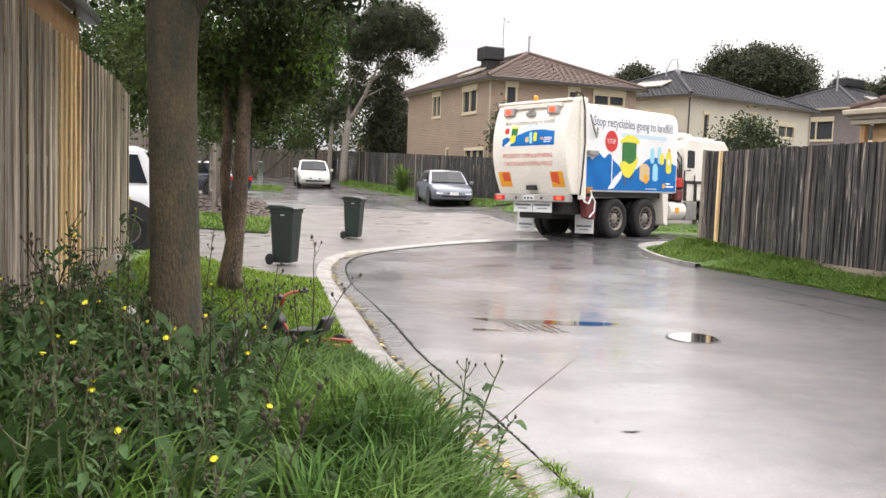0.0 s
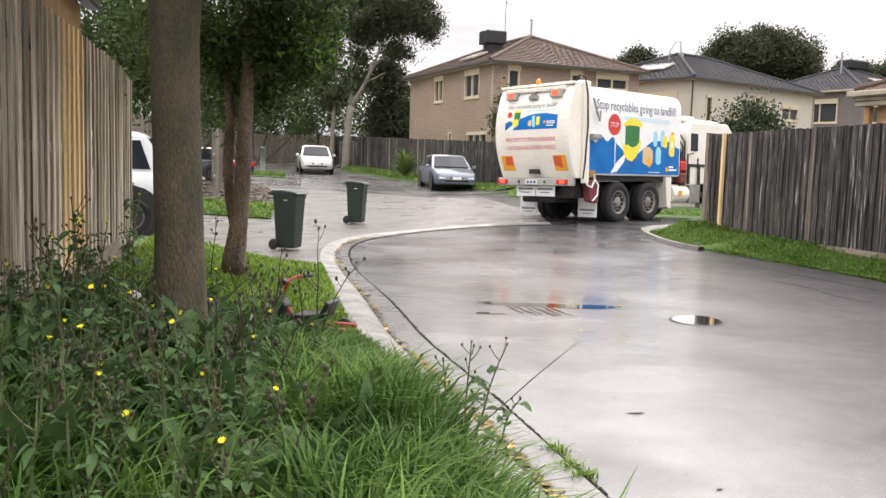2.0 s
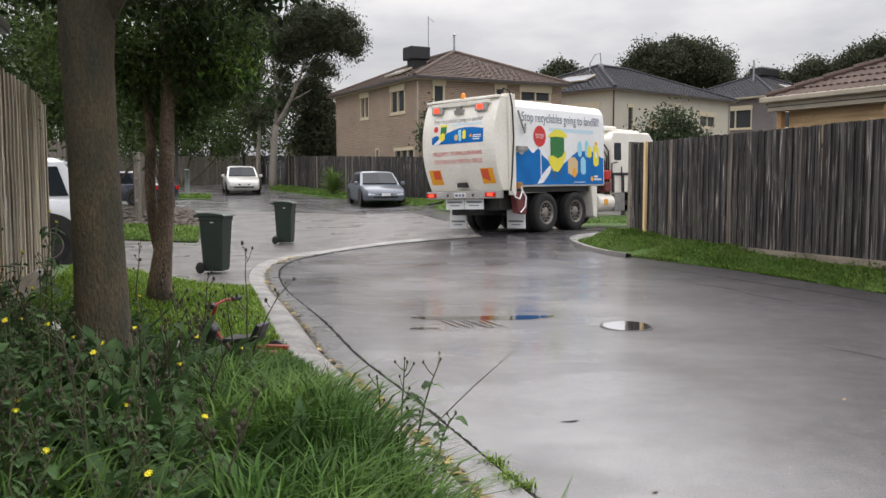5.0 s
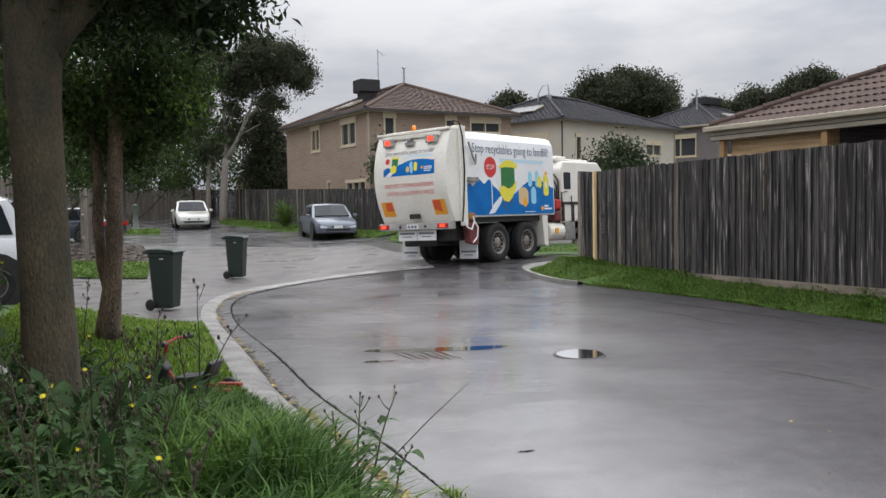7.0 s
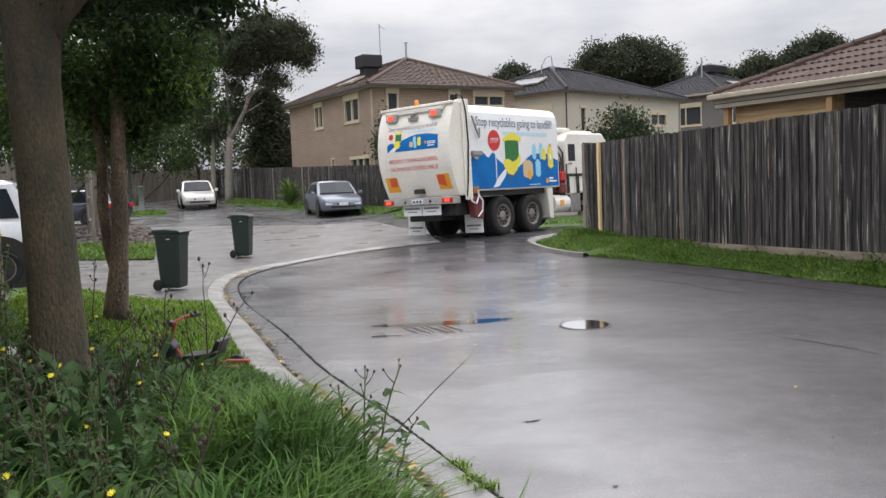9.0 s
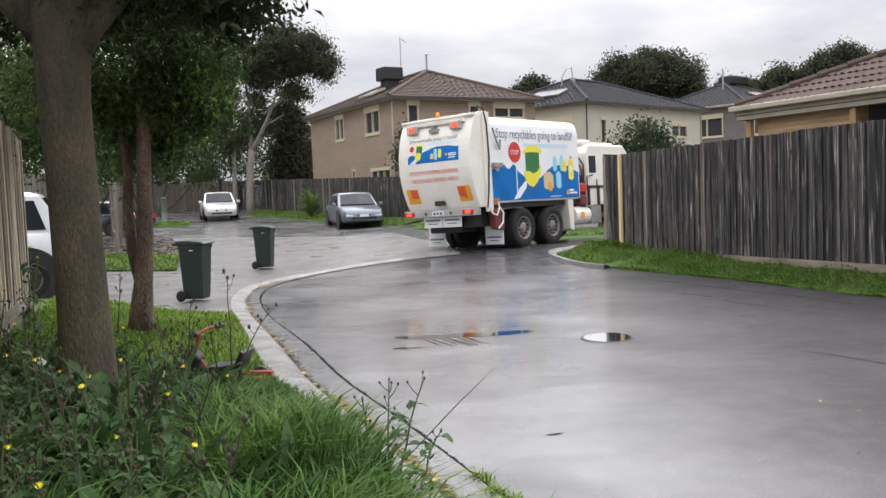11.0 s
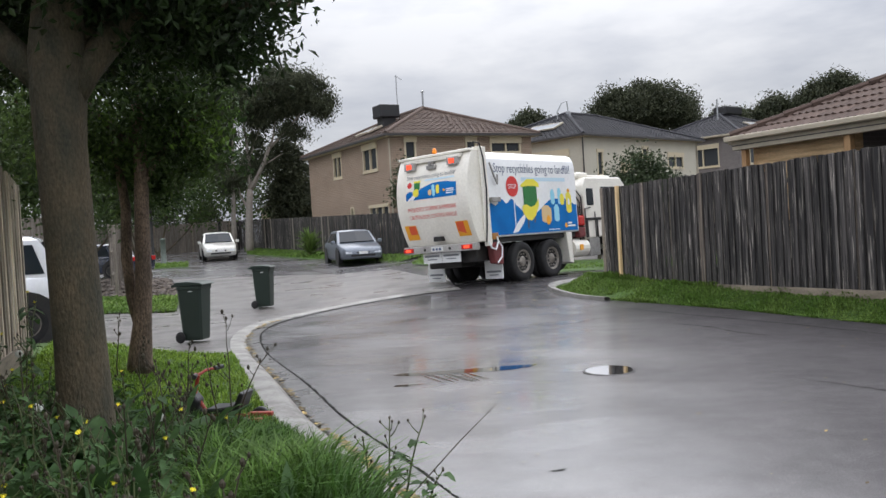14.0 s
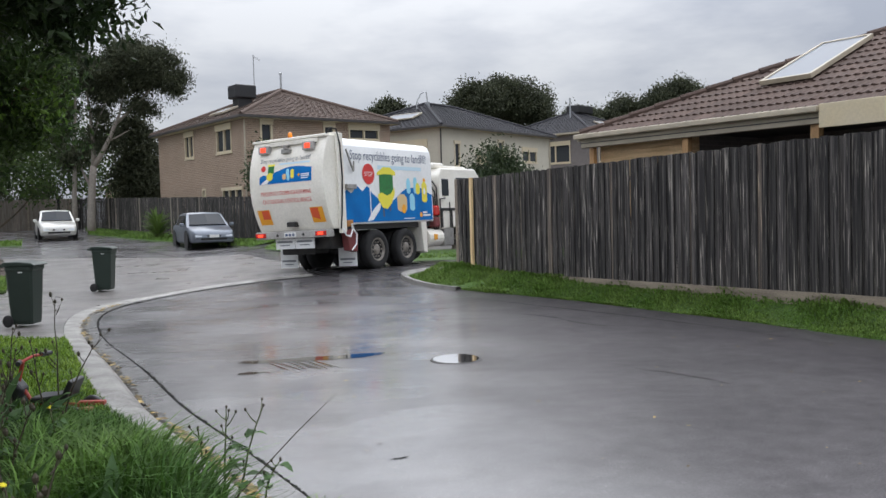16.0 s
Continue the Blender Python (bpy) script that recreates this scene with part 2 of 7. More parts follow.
def old_paling_mat(name, dark, mid, pale):
    """Rain-blackened boards with grey grain and pale split slivers that run up the board."""
    m = bpy.data.materials.new(name)
    m.use_nodes = True
    n, l = m.node_tree.nodes, m.node_tree.links
    b = n["Principled BSDF"]
    b.inputs["Roughness"].default_value = 0.85
    tc, own, sh, add = n.new("ShaderNodeTexCoord"), n.new("ShaderNodeObjectInfo"), n.new("ShaderNodeMath"), n.new("ShaderNodeVectorMath")
    sh.operation, sh.inputs[1].default_value = "MULTIPLY", 61.0
    l.new(own.outputs["Random"], sh.inputs[0]), l.new(tc.outputs["Object"], add.inputs[0]), l.new(sh.outputs[0], add.inputs[1])

    def grain(across, along, lo, hi, detail):
        mp, t, r = n.new("ShaderNodeMapping"), n.new("ShaderNodeTexNoise"), n.new("ShaderNodeMapRange")
        mp.inputs["Scale"].default_value = (across, across, along)
        t.inputs["Scale"].default_value, t.inputs["Detail"].default_value = 1.0, detail
        r.inputs[1].default_value, r.inputs[2].default_value = lo, hi
        l.new(add.outputs[0], mp.inputs[0]), l.new(mp.outputs[0], t.inputs[0]), l.new(t.outputs[0], r.inputs[0])
        return r.outputs[0]
    g1, g2, g3 = grain(38, 0.7, 0.42, 0.66, 5), grain(70, 1.6, 0.58, 0.66, 3), grain(6, 1.6, 0.35, 0.65, 4)
    m1, m2 = n.new("ShaderNodeMixRGB"), n.new("ShaderNodeMixRGB")
    m1.inputs[1].default_value, m1.inputs[2].default_value, m2.inputs[2].default_value = (*dark, 1), (*mid, 1), (*pale, 1)
    l.new(g1, m1.inputs[0]), l.new(m1.outputs[0], m2.inputs[1])
    mu = n.new("ShaderNodeMath")
    mu.operation = "MULTIPLY"
    l.new(g2, mu.inputs[0]), l.new(g3, mu.inputs[1]), l.new(mu.outputs[0], m2.inputs[0])
    hv, vr = n.new("ShaderNodeHueSaturation"), n.new("ShaderNodeMapRange")
    vr.inputs[3].default_value, vr.inputs[4].default_value = 0.6, 1.7
    l.new(own.outputs["Random"], vr.inputs[0]), l.new(vr.outputs[0], hv.inputs["Value"]), l.new(m2.outputs[0], hv.inputs["Color"])
    l.new(hv.outputs[0], b.inputs["Base Color"])
    bp = n.new("ShaderNodeBump")
    bp.inputs["Strength"].default_value, bp.inputs["Distance"].default_value = 0.5, 0.006
    l.new(g1, bp.inputs["Height"]), l.new(bp.outputs[0], b.inputs["Normal"])
    return m


ASPHALT = asphalt_mat()
CONCRETE = mat("wet_concrete", (0.225, 0.208, 0.198), 0.42, var=0.9, scale=0.9, col2=(0.105, 0.097, 0.093), bump=0.15, bscale=45, rvar=0.15)
KERB = mat("kerb_concrete", (0.26, 0.25, 0.232), 0.45, var=0.95, scale=2.4, col2=(0.14, 0.132, 0.12), bump=0.2, bscale=50, rvar=0.12)
CHANNEL = mat("channel_concrete", (0.125, 0.119, 0.114), 0.35, var=0.8, scale=1.5, col2=(0.07, 0.067, 0.064), bump=0.2, bscale=50, rvar=0.12)
for wet_one in (CONCRETE, CHANNEL):
    wet_one.node_tree.nodes["Principled BSDF"].inputs["Coat Weight"].default_value = 0.6
    wet_one.node_tree.nodes["Principled BSDF"].inputs["Coat Roughness"].default_value = 0.22
TAR = mat("tar_joint", (0.012, 0.012, 0.012), 0.95, var=0.8, scale=12, col2=(0.05, 0.05, 0.045), bump=0.8, bscale=40)
TAR.node_tree.nodes["Principled BSDF"].inputs["Specular IOR Level"].default_value = 0.05
SOIL = mat("garden_soil", (0.06, 0.05, 0.035), 0.9, var=0.9, scale=3, col2=(0.03, 0.05, 0.015), bump=0.6, bscale=25)
LAWN = mat("lawn_ground", (0.06, 0.12, 0.018), 0.9, var=0.8, scale=1.5, col2=(0.035, 0.06, 0.015), bump=0.6, bscale=40)
GRASS = leaf_mat("grass_blades", (0.042, 0.10, 0.017), (0.125, 0.215, 0.045), 0.65, 0.35)
SHORT = leaf_mat("short_grass", (0.12, 0.215, 0.022), (0.215, 0.31, 0.045), 0.6, 0.3)
VERGE = leaf_mat("verge_grass", (0.095, 0.175, 0.03), (0.17, 0.245, 0.06), 0.65, 0.3)
WEED = leaf_mat("weed_leaves", (0.034, 0.074, 0.028), (0.105, 0.18, 0.06), 0.6, 0.3)
STALK = mat("dark_stalk", (0.052, 0.042, 0.024), 0.7, var=0.5, scale=10)
YELLOW = mat("yellow_petal", (0.78, 0.68, 0.03), 0.7)
WHITEFLOWER = mat("seed_head", (0.75, 0.76, 0.72), 0.8)
OLDWOOD = old_paling_mat("weathered_paling", (0.012, 0.011, 0.011), (0.080, 0.072, 0.067), (0.38, 0.345, 0.30))
SPLIT = old_paling_mat("split_paling", (0.06, 0.05, 0.045), (0.20, 0.165, 0.13), (0.42, 0.34, 0.25))
GREYWOOD = mat("greyed_paling", (0.25, 0.22, 0.185), 0.8, var=0.9, scale=2.0, col2=(0.13, 0.11, 0.09), bump=0.4, bscale=18, stretch=(9, 9, 0.7), rand=0.2, fine=0.3)
# greyed boards, tone raised to paint in the light the left fence faces
LEFTWOOD = old_paling_mat("sunlit_paling", (0.25, 0.212, 0.165), (0.64, 0.56, 0.45), (0.80, 0.72, 0.61))
NEWWOOD = mat("new_pine_paling", (0.86, 0.64, 0.35), 0.7, var=0.7, scale=2.0, col2=(0.70, 0.48, 0.24), bump=0.3, bscale=18, stretch=(9, 9, 0.7), rand=0.12)
PLINTH = mat("plinth_board", (0.30, 0.25, 0.19), 0.8, var=0.9, scale=1.6, col2=(0.17, 0.14, 0.11), bump=0.4, bscale=18, stretch=(1, 1, 8))
PINE = mat("pine_post", (0.46, 0.28, 0.13), 0.6, var=0.7, scale=3, col2=(0.3, 0.16, 0.07), stretch=(6, 6, 0.6))
BARK = mat("smooth_bark", (0.108, 0.084, 0.050), 0.9, var=1.0, scale=5, col2=(0.046, 0.046, 0.031), bump=1.0, bscale=48, stretch=(1, 1, 0.45), fine=0.32)
BARK2 = mat("brown_bark", (0.19, 0.135, 0.095), 0.9, var=1.0, scale=5, col2=(0.06, 0.045, 0.034), bump=1.0, bscale=40, stretch=(1, 1, 0.4), fine=0.6)
GUMBARK = mat("pale_gum_bark", (0.25, 0.225, 0.195), 0.8, var=0.9, scale=2, col2=(0.2, 0.17, 0.14), bump=0.3, bscale=14, stretch=(1, 1, 0.3))
LEAF = leaf_mat("evergreen_leaves", (0.033, 0.060, 0.019), (0.098, 0.145, 0.04), 0.42, 0.4)
# same leaves as LEAF, darkened to paint in the shade under the near crown
SHADELEAF = leaf_mat("shaded_evergreen_leaves", (0.018, 0.034, 0.012), (0.05, 0.08, 0.022), 0.42, 0.3)
LEAFY = leaf_mat("young_leaves", (0.10, 0.19, 0.03), (0.16, 0.24, 0.05), 0.4, 0.35)
GUM = leaf_mat("gum_leaves", (0.044, 0.052, 0.03), (0.09, 0.10, 0.056), 0.6, 0.2)
HEDGE = leaf_mat("hedge_leaves", (0.035, 0.055, 0.025), (0.07, 0.092, 0.04), 0.5, 0.2)
YUCCA = leaf_mat("yucca_blades", (0.13, 0.22, 0.05), (0.2, 0.28, 0.08), 0.45, 0.2)
WHITE = mat("white_vehicle_paint", (0.84, 0.81, 0.73), 0.32, var=0.6, scale=1.2, col2=(0.70, 0.66, 0.56), coat=0.3, fine=0.06)
WHITEBODY = mat("white_body_panel", (0.86, 0.87, 0.87), 0.3, var=0.4, scale=0.9, col2=(0.66, 0.66, 0.65), coat=0.3, fine=0.04)
BLUE = mat("blue_print", (0.0, 0.165, 0.50), 0.5, var=0.5, scale=1.5, col2=(0.0, 0.085, 0.31), fine=0.05)
BLUE.node_tree.nodes["Principled BSDF"].inputs["Specular IOR Level"].default_value = 0.2
RED = mat("red_print", (0.62, 0.03, 0.025), 0.4)
GREEN = mat("green_print", (0.02, 0.19, 0.04), 0.4, var=0.5, scale=6)
YELLOWP = mat("yellow_print", (0.82, 0.72, 0.06), 0.4)
TANP = mat("tan_print", (0.68, 0.5, 0.26), 0.4)
CYANP = mat("cyan_print", (0.3, 0.66, 0.82), 0.4)
NAVY = mat("navy_lettering", (0.06, 0.09, 0.17), 0.4)
GREYTXT = mat("grey_lettering", (0.20, 0.21, 0.23), 0.4)
PALETXT = mat("pale_lettering", (0.55, 0.72, 0.82), 0.4)
WHITEP = mat("white_print", (0.82, 0.84, 0.85), 0.35)
ORANGE = mat("orange_reflector", (0.85, 0.38, 0.02), 0.3)
REDREF = mat("red_reflector", (0.72, 0.10, 0.03), 0.3)
STEEL = mat("dull_steel", (0.42, 0.41, 0.39), 0.42, metal=0.7, var=0.7, scale=3, col2=(0.22, 0.21, 0.2))
GREYPAINT = mat("grey_bumper_paint", (0.42, 0.41, 0.39), 0.45, var=0.8, scale=3, col2=(0.28, 0.26, 0.24))
BLACK = mat("black_chassis", (0.016, 0.016, 0.017), 0.6, var=0.7, scale=4, col2=(0.04, 0.035, 0.03))
RUBBER = mat("tyre_rubber", (0.010, 0.010, 0.011), 0.85, var=0.6, scale=8, col2=(0.022, 0.021, 0.02), bump=0.2)
RIM = mat("steel_rim", (0.27, 0.245, 0.215), 0.6, metal=0.3, var=0.9, scale=9, col2=(0.11, 0.095, 0.08))
HOSE = mat("maroon_cover", (0.20, 0.045, 0.045), 0.6, var=0.7, scale=4)
REDLAMP = lamp_mat("lit_tail_lamp", (0.95, 0.07, 0.03), 1.6)
REDOFF = mat("red_lens", (0.5, 0.02, 0.015), 0.2)
AMBER = mat("amber_beacon", (0.9, 0.28, 0.02), 0.2)
GLASS = glass_mat("dark_glass")
WINDOW = glass_mat("window_glass", (0.05, 0.055, 0.06), 0.06)
CREAM = mat("cream_trim", (0.60, 0.51, 0.34), 0.55, var=0.4, scale=2, col2=(0.55, 0.5, 0.4), fine=0.06)
BLIND = mat("pale_blind", (0.62, 0.59, 0.53), 0.8, var=0.3, scale=3, fine=0.06)
BRICK = brick_mat("brown_brick", (0.30, 0.212, 0.15), (0.235, 0.165, 0.118), (0.50, 0.41, 0.32))
GREYBRICK = brick_mat("grey_brick", (0.17, 0.15, 0.14), (0.14, 0.125, 0.12), (0.22, 0.2, 0.19))
RENDERED = mat("beige_render", (0.53, 0.495, 0.40), 0.85, var=0.6, scale=0.8, col2=(0.45, 0.42, 0.34), fine=0.06)
TILE = mat("brown_roof_tile", (0.118, 0.087, 0.072), 0.85, var=0.7, scale=1.2, col2=(0.085, 0.062, 0.052), rand=0.0, island=0.14, bump=0.1)
TILENEAR = mat("russet_roof_tile", (0.10, 0.068, 0.055), 0.8, var=0.7, scale=2.5, col2=(0.085, 0.062, 0.053), rand=0.16, bump=0.15, bscale=30)
TILEGREY = mat("charcoal_roof_tile", (0.045, 0.045, 0.051), 0.8, var=0.7, scale=1.2, col2=(0.03, 0.03, 0.034), island=0.1, bump=0.1)
GUTTER = mat("beige_gutter", (0.47, 0.41, 0.31), 0.45, var=0.5, scale=2, fine=0.05)
DARKGUT = mat("dark_gutter", (0.05, 0.045, 0.042), 0.5)
CEDAR = mat("blond_timber", (0.74, 0.53, 0.30), 0.6, var=0.7, scale=2, col2=(0.48, 0.3, 0.14), stretch=(0.6, 0.6, 8))
SKYLIGHT = mat("skylight_glass", (0.19, 0.205, 0.23), 0.4)
BINGREEN = mat("dark_green_plastic", (0.006, 0.017, 0.010), 0.55, var=0.6, scale=4, col2=(0.011, 0.023, 0.016), fine=0.08)
BINLID = mat("green_lid_plastic", (0.008, 0.022, 0.014), 0.38, var=0.5, scale=4)
SILVER = mat("silver_car_paint", (0.17, 0.19, 0.22), 0.32, metal=0.35, coat=0.25, var=0.2, scale=2)
PEARL = mat("pearl_car_paint", (0.62, 0.61, 0.56), 0.3, metal=0.15, coat=0.6, var=0.2, scale=2)
CARWHITE = mat("white_car_paint", (0.80, 0.81, 0.83), 0.25, coat=0.7, var=0.15, scale=2, fine=0.04)
CARBLUE = mat("navy_car_paint", (0.02, 0.028, 0.055), 0.25, coat=0.7, var=0.2, scale=2)
HEADLAMP = mat("headlamp_glass", (0.6, 0.63, 0.66), 0.12, coat=0.5)
PLATE = mat("plate_white", (0.7, 0.7, 0.68), 0.4)
WATER = mat("puddle_water", (0.02, 0.02, 0.022), 0.02, coat=0.5, bump=0.02, bscale=9)
IRON = mat("wet_iron_lid", (0.75, 0.75, 0.77), 0.05, metal=1.0)
SKYLIGHT.node_tree.nodes["Principled BSDF"].inputs["Specular IOR Level"].default_value = 0.1
for roof_one in (TILE, TILEGREY, TILENEAR):
    roof_one.node_tree.nodes["Principled BSDF"].inputs["Specular IOR Level"].default_value = 0.2
MULCH = mat("bark_mulch", (0.10, 0.075, 0.055), 0.9, var=0.9, scale=9, col2=(0.05, 0.04, 0.03), bump=0.9, bscale=22)
ROCK = mat("garden_rock", (0.11, 0.09, 0.075), 0.85, var=0.8, scale=6, island=0.4)
DEADLEAF = mat("fallen_leaves", (0.40, 0.29, 0.10), 0.7, var=1.0, scale=9, col2=(0.06, 0.04, 0.018), island=0.6)
TRIKERED = mat("red_trike_paint", (0.30, 0.035, 0.022), 0.5, var=0.6, scale=12, col2=(0.35, 0.05, 0.03))
BLACKPLASTIC = mat("black_plastic", (0.02, 0.02, 0.022), 0.45, var=0.5, scale=10)
GALV = mat("galvanised_steel", (0.38, 0.39, 0.4), 0.4, metal=0.8)
PILLAR = mat("pillar_green", (0.13, 0.155, 0.135), 0.5, var=0.5, scale=5)


# ---- building helpers ----
def part(name, bm, material, parent=None, label="", smooth=False):
    me = bpy.data.meshes.new(name)
    bm.normal_update()
    bm.to_mesh(me)
    bm.free()
    me.materials.append(material)
    if smooth:
        me.polygons.foreach_set("use_smooth", [True] * len(me.polygons))
    ob = new(name, me)
    ob.parent = parent
    if label:
        ob["label"] = label
    return ob


def raw(name, verts, faces, material, parent=None, label="", smooth=False):
    me = bpy.data.meshes.new(name)
    me.from_pydata(verts, [], faces)
    me.materials.append(material)
    if smooth:
        me.polygons.foreach_set("use_smooth", [True] * len(me.polygons))
    me.update()
    ob = new(name, me)
    ob.parent = parent
    if label:
        ob["label"] = label
    return ob


def thing(name, m, label, category, group="", kind=""):
    ob = new(name)
    ob.matrix_world = m
    ob.empty_display_size = 0.2
    return tagged(ob, label, category, group, kind)


def bx(bm, x0, x1, y0, y1, z0, z1, bevel=0.0, m=None, taper=1.0):
    """A box between two corners, its edges rounded by bevel; taper narrows its top."""
    cx, cy = (x0 + x1) / 2, (y0 + y1) / 2
    co = []
    for z, k in ((z0, 1.0), (z1, taper)):
        for x, y in ((x0, y0), (x1, y0), (x1, y1), (x0, y1)):
            co.append((cx + (x - cx) * k, cy + (y - cy) * k, z))
    if bevel:
        t = bmesh.new()
    else:
        t = bm
    vs = [t.verts.new(m @ Vector(c) if m and not bevel else c) for c in co]
    for f in ((3, 2, 1, 0), (4, 5, 6, 7), (0, 1, 5, 4), (1, 2, 6, 5), (2, 3, 7, 6), (3, 0, 4, 7)):
        t.faces.new([vs[i] for i in f])
    if bevel:
        bmesh.ops.bevel(t, geom=t.edges[:], offset=bevel, segments=2, affect="EDGES", profile=0.5)
        merge(bm, t, m)
    return bm


def merge(bm, t, m=None):
    at = {}
    for v in t.verts:
        at[v] = bm.verts.new(m @ v.co if m else v.co)
    for f in t.faces:
        bm.faces.new([at[v] for v in f.verts])
    t.free()


def tube(bm, pts, radii, seg=10, cap=True):
    """A round bar through points, with a radius at each."""
    pts = [Vector(p) for p in pts]
    if not hasattr(radii, "__len__"):
        radii = [radii] * len(pts)
    rings, side = [], None
    for i, p in enumerate(pts):
        d = (pts[min(i + 1, len(pts) - 1)] - pts[max(i - 1, 0)]).normalized()
        if side is None:
            side = d.orthogonal().normalized()
        side = (side - d * side.dot(d)).normalized()
        up = d.cross(side)
        rings.append([bm.verts.new(p + (side * cos(a) + up * sin(a)) * radii[i]) for a in (2 * pi * k / seg for k in range(seg))])
    for a, b in zip(rings, rings[1:]):
        for k in range(seg):
            bm.faces.new((a[k], a[(k + 1) % seg], b[(k + 1) % seg], b[k]))
    if cap:
        bm.faces.new(rings[0][::-1])
        bm.faces.new(rings[-1])
    return bm


def lathe(bm, profile, m, seg=24, closed=True):
    """Turns (radius, height) points round the z axis of m."""
    rings = []
    for r, h in profile:
        rings.append([bm.verts.new(m @ Vector((r * cos(a), r * sin(a), h))) for a in (2 * pi * k / seg for k in range(seg))])
    for a, b in zip(rings, rings[1:]):
        for k in range(seg):
            bm.faces.new((a[k], a[(k + 1) % seg], b[(k + 1) % seg], b[k]))
    if closed:
        bm.faces.new(rings[0][::-1])
        bm.faces.new(rings[-1])
    return bm


def prism(bm, poly, a0, a1, axis="y", bevel=0.0):
    """Extrudes a closed outline: axis y takes (x, z) points, x takes (y, z), z takes (x, y)."""
    t = bmesh.new() if bevel else bm
    def at(p, a):
        return {"y": (p[0], a, p[1]), "x": (a, p[0], p[1]), "z": (p[0], p[1], a)}[axis]
    lo, hi = [t.verts.new(at(p, a0)) for p in poly], [t.verts.new(at(p, a1)) for p in poly]
    n = len(poly)
    new_faces = [t.faces.new(lo), t.faces.new(hi[::-1])]
    for i in range(n):
        new_faces.append(t.faces.new((lo[i], hi[i], hi[(i + 1) % n], lo[(i + 1) % n])))
    bmesh.ops.recalc_face_normals(t, faces=new_faces)
    if bevel:
        bmesh.ops.bevel(t, geom=[e for e in t.edges if e.calc_face_angle(0) > 0.5], offset=bevel, segments=2, affect="EDGES", profile=0.5)
        merge(bm, t)
    return bm


def resample(pts, n):
    pts = [Vector(p) for p in pts]
    d = [0.0]
    for a, b in zip(pts, pts[1:]):
        d.append(d[-1] + (b - a).length)
    out, j = [], 0
    for i in range(n):
        s = d[-1] * i / (n - 1)
        while j < len(pts) - 2 and d[j + 1] < s:
            j += 1
        k = (s - d[j]) / max(1e-9, d[j + 1] - d[j])
        out.append(pts[j].lerp(pts[j + 1], k))
    return out


def smooth_line(pts, n):
    """A rounded line through points."""
    pts = [Vector((p[0], p[1], 0)) for p in pts]
    ext = [pts[0] * 2 - pts[1]] + pts + [pts[-1] * 2 - pts[-2]]
    out = []
    for i in range(1, len(ext) - 2):
        p0, p1, p2, p3 = ext[i - 1:i + 3]
        for k in range(8):
            t = k / 8
            out.append(0.5 * (2 * p1 + (p2 - p0) * t + (2 * p0 - 5 * p1 + 4 * p2 - p3) * t * t + (3 * p1 - p0 - 3 * p2 + p3) * t ** 3))
    out.append(pts[-1])
    return resample(out, n)


def ss(a, b, v):
    v = min(1.0, max(0.0, (v - a) / (b - a)))
    return v * v * (3 - 2 * v)


def land(x, y):
    """Height of the street: level near by, rising gently up the court."""
    u = y - (21 - 6 * ss(-5, 0, x))
    r = 0.036 * (math.log1p(math.exp(-abs(u))) + max(u, 0)) if y < 70 else 0.036 * 50
    return r * (1 - 0.85 * ss(-2, 1, x) * ss(22, 30, y))


def loft(name, a, b, n, m, rise, material, label, category, kind="structure", rough=0.0):
    """A sheet of ground between two lines; rise(u, v) is its height over the street."""
    a, b = resample(a, n), resample(b, n)
    verts, faces = [], []
    for i in range(n):
        for j in range(m):
            p = a[i].lerp(b[i], j / (m - 1))
            z = land(p.x, p.y) + rise(i / (n - 1), j / (m - 1)) + rough * noise.noise((p.x * 2.3, p.y * 2.3, 1))
            verts.append((p.x, p.y, z))
    for i in range(n - 1):
        for j in range(m - 1):
            k = i * m + j
            faces.append((k, k + m, k + m + 1, k + 1))
    ob = raw(name, verts, faces, material, smooth=True)
    up = sum(p.normal.z for p in ob.data.polygons)
    if up < 0:
        ob.data.flip_normals()
    return tagged(ob, label, category, kind=kind)


# ---- ground, road, kerbs ----
KERB_BACK = [(4.4, -8), (2.9, -4), (1.35, 0), (0.55, 2.0), (-0.3, 4.1), (-1.12, 6.16), (-1.73, 7.6), (-2.15, 8.75), (-2.82, 10.76), (-3.5, 12.81), (-4.08, 14.81), (-4.38, 16.4), (-4.4, 17.8), (-4.15, 18.9), (-3.54, 20.1), (-2.62, 20.95), (-1.4, 21.5), (-0.2, 21.9)]
KB = smooth_line(KERB_BACK, 150)
VERGE_EDGE = [(13.5, -6), (11, 0), (8.9, 5), (6.92, 9.6), (6.5, 10.9), (6.14, 12.15), (5.58, 13.4), (5.12, 14.45), (4.7, 15.35), (4.15, 16.15), (3.5, 17.0), (3.0, 17.65), (2.56, 18.3), (2.27, 19.2), (2.12, 20.2), (2.25, 21.1), (3.1, 21.8), (6, 21.9), (14, 22.5), (24, 23)]
VE = smooth_line(VERGE_EDGE, 120)

xs = [-400, -200, -100, -60, -40] + [-30 + 1.0 * i for i in range(61)] + [40, 60, 100, 200, 400]
ys = [-300, -150, -60, -25] + [-10 + 1.0 * i for i in range(76)] + [75, 90, 120, 200, 400]
gv = [(x, y, land(max(-30, min(30, x)), max(-10, min(65, y))) - 0.06) for y in ys for x in xs]
nx = len(xs)
tagged(raw("ground", gv, [(j * nx + i, j * nx + i + 1, (j + 1) * nx + i + 1, (j + 1) * nx + i) for j in range(len(ys) - 1) for i in range(nx - 1)], SOIL, smooth=True), "bare earth and thin grass beyond the street", "ground", kind="structure")
rv, rf = [], []
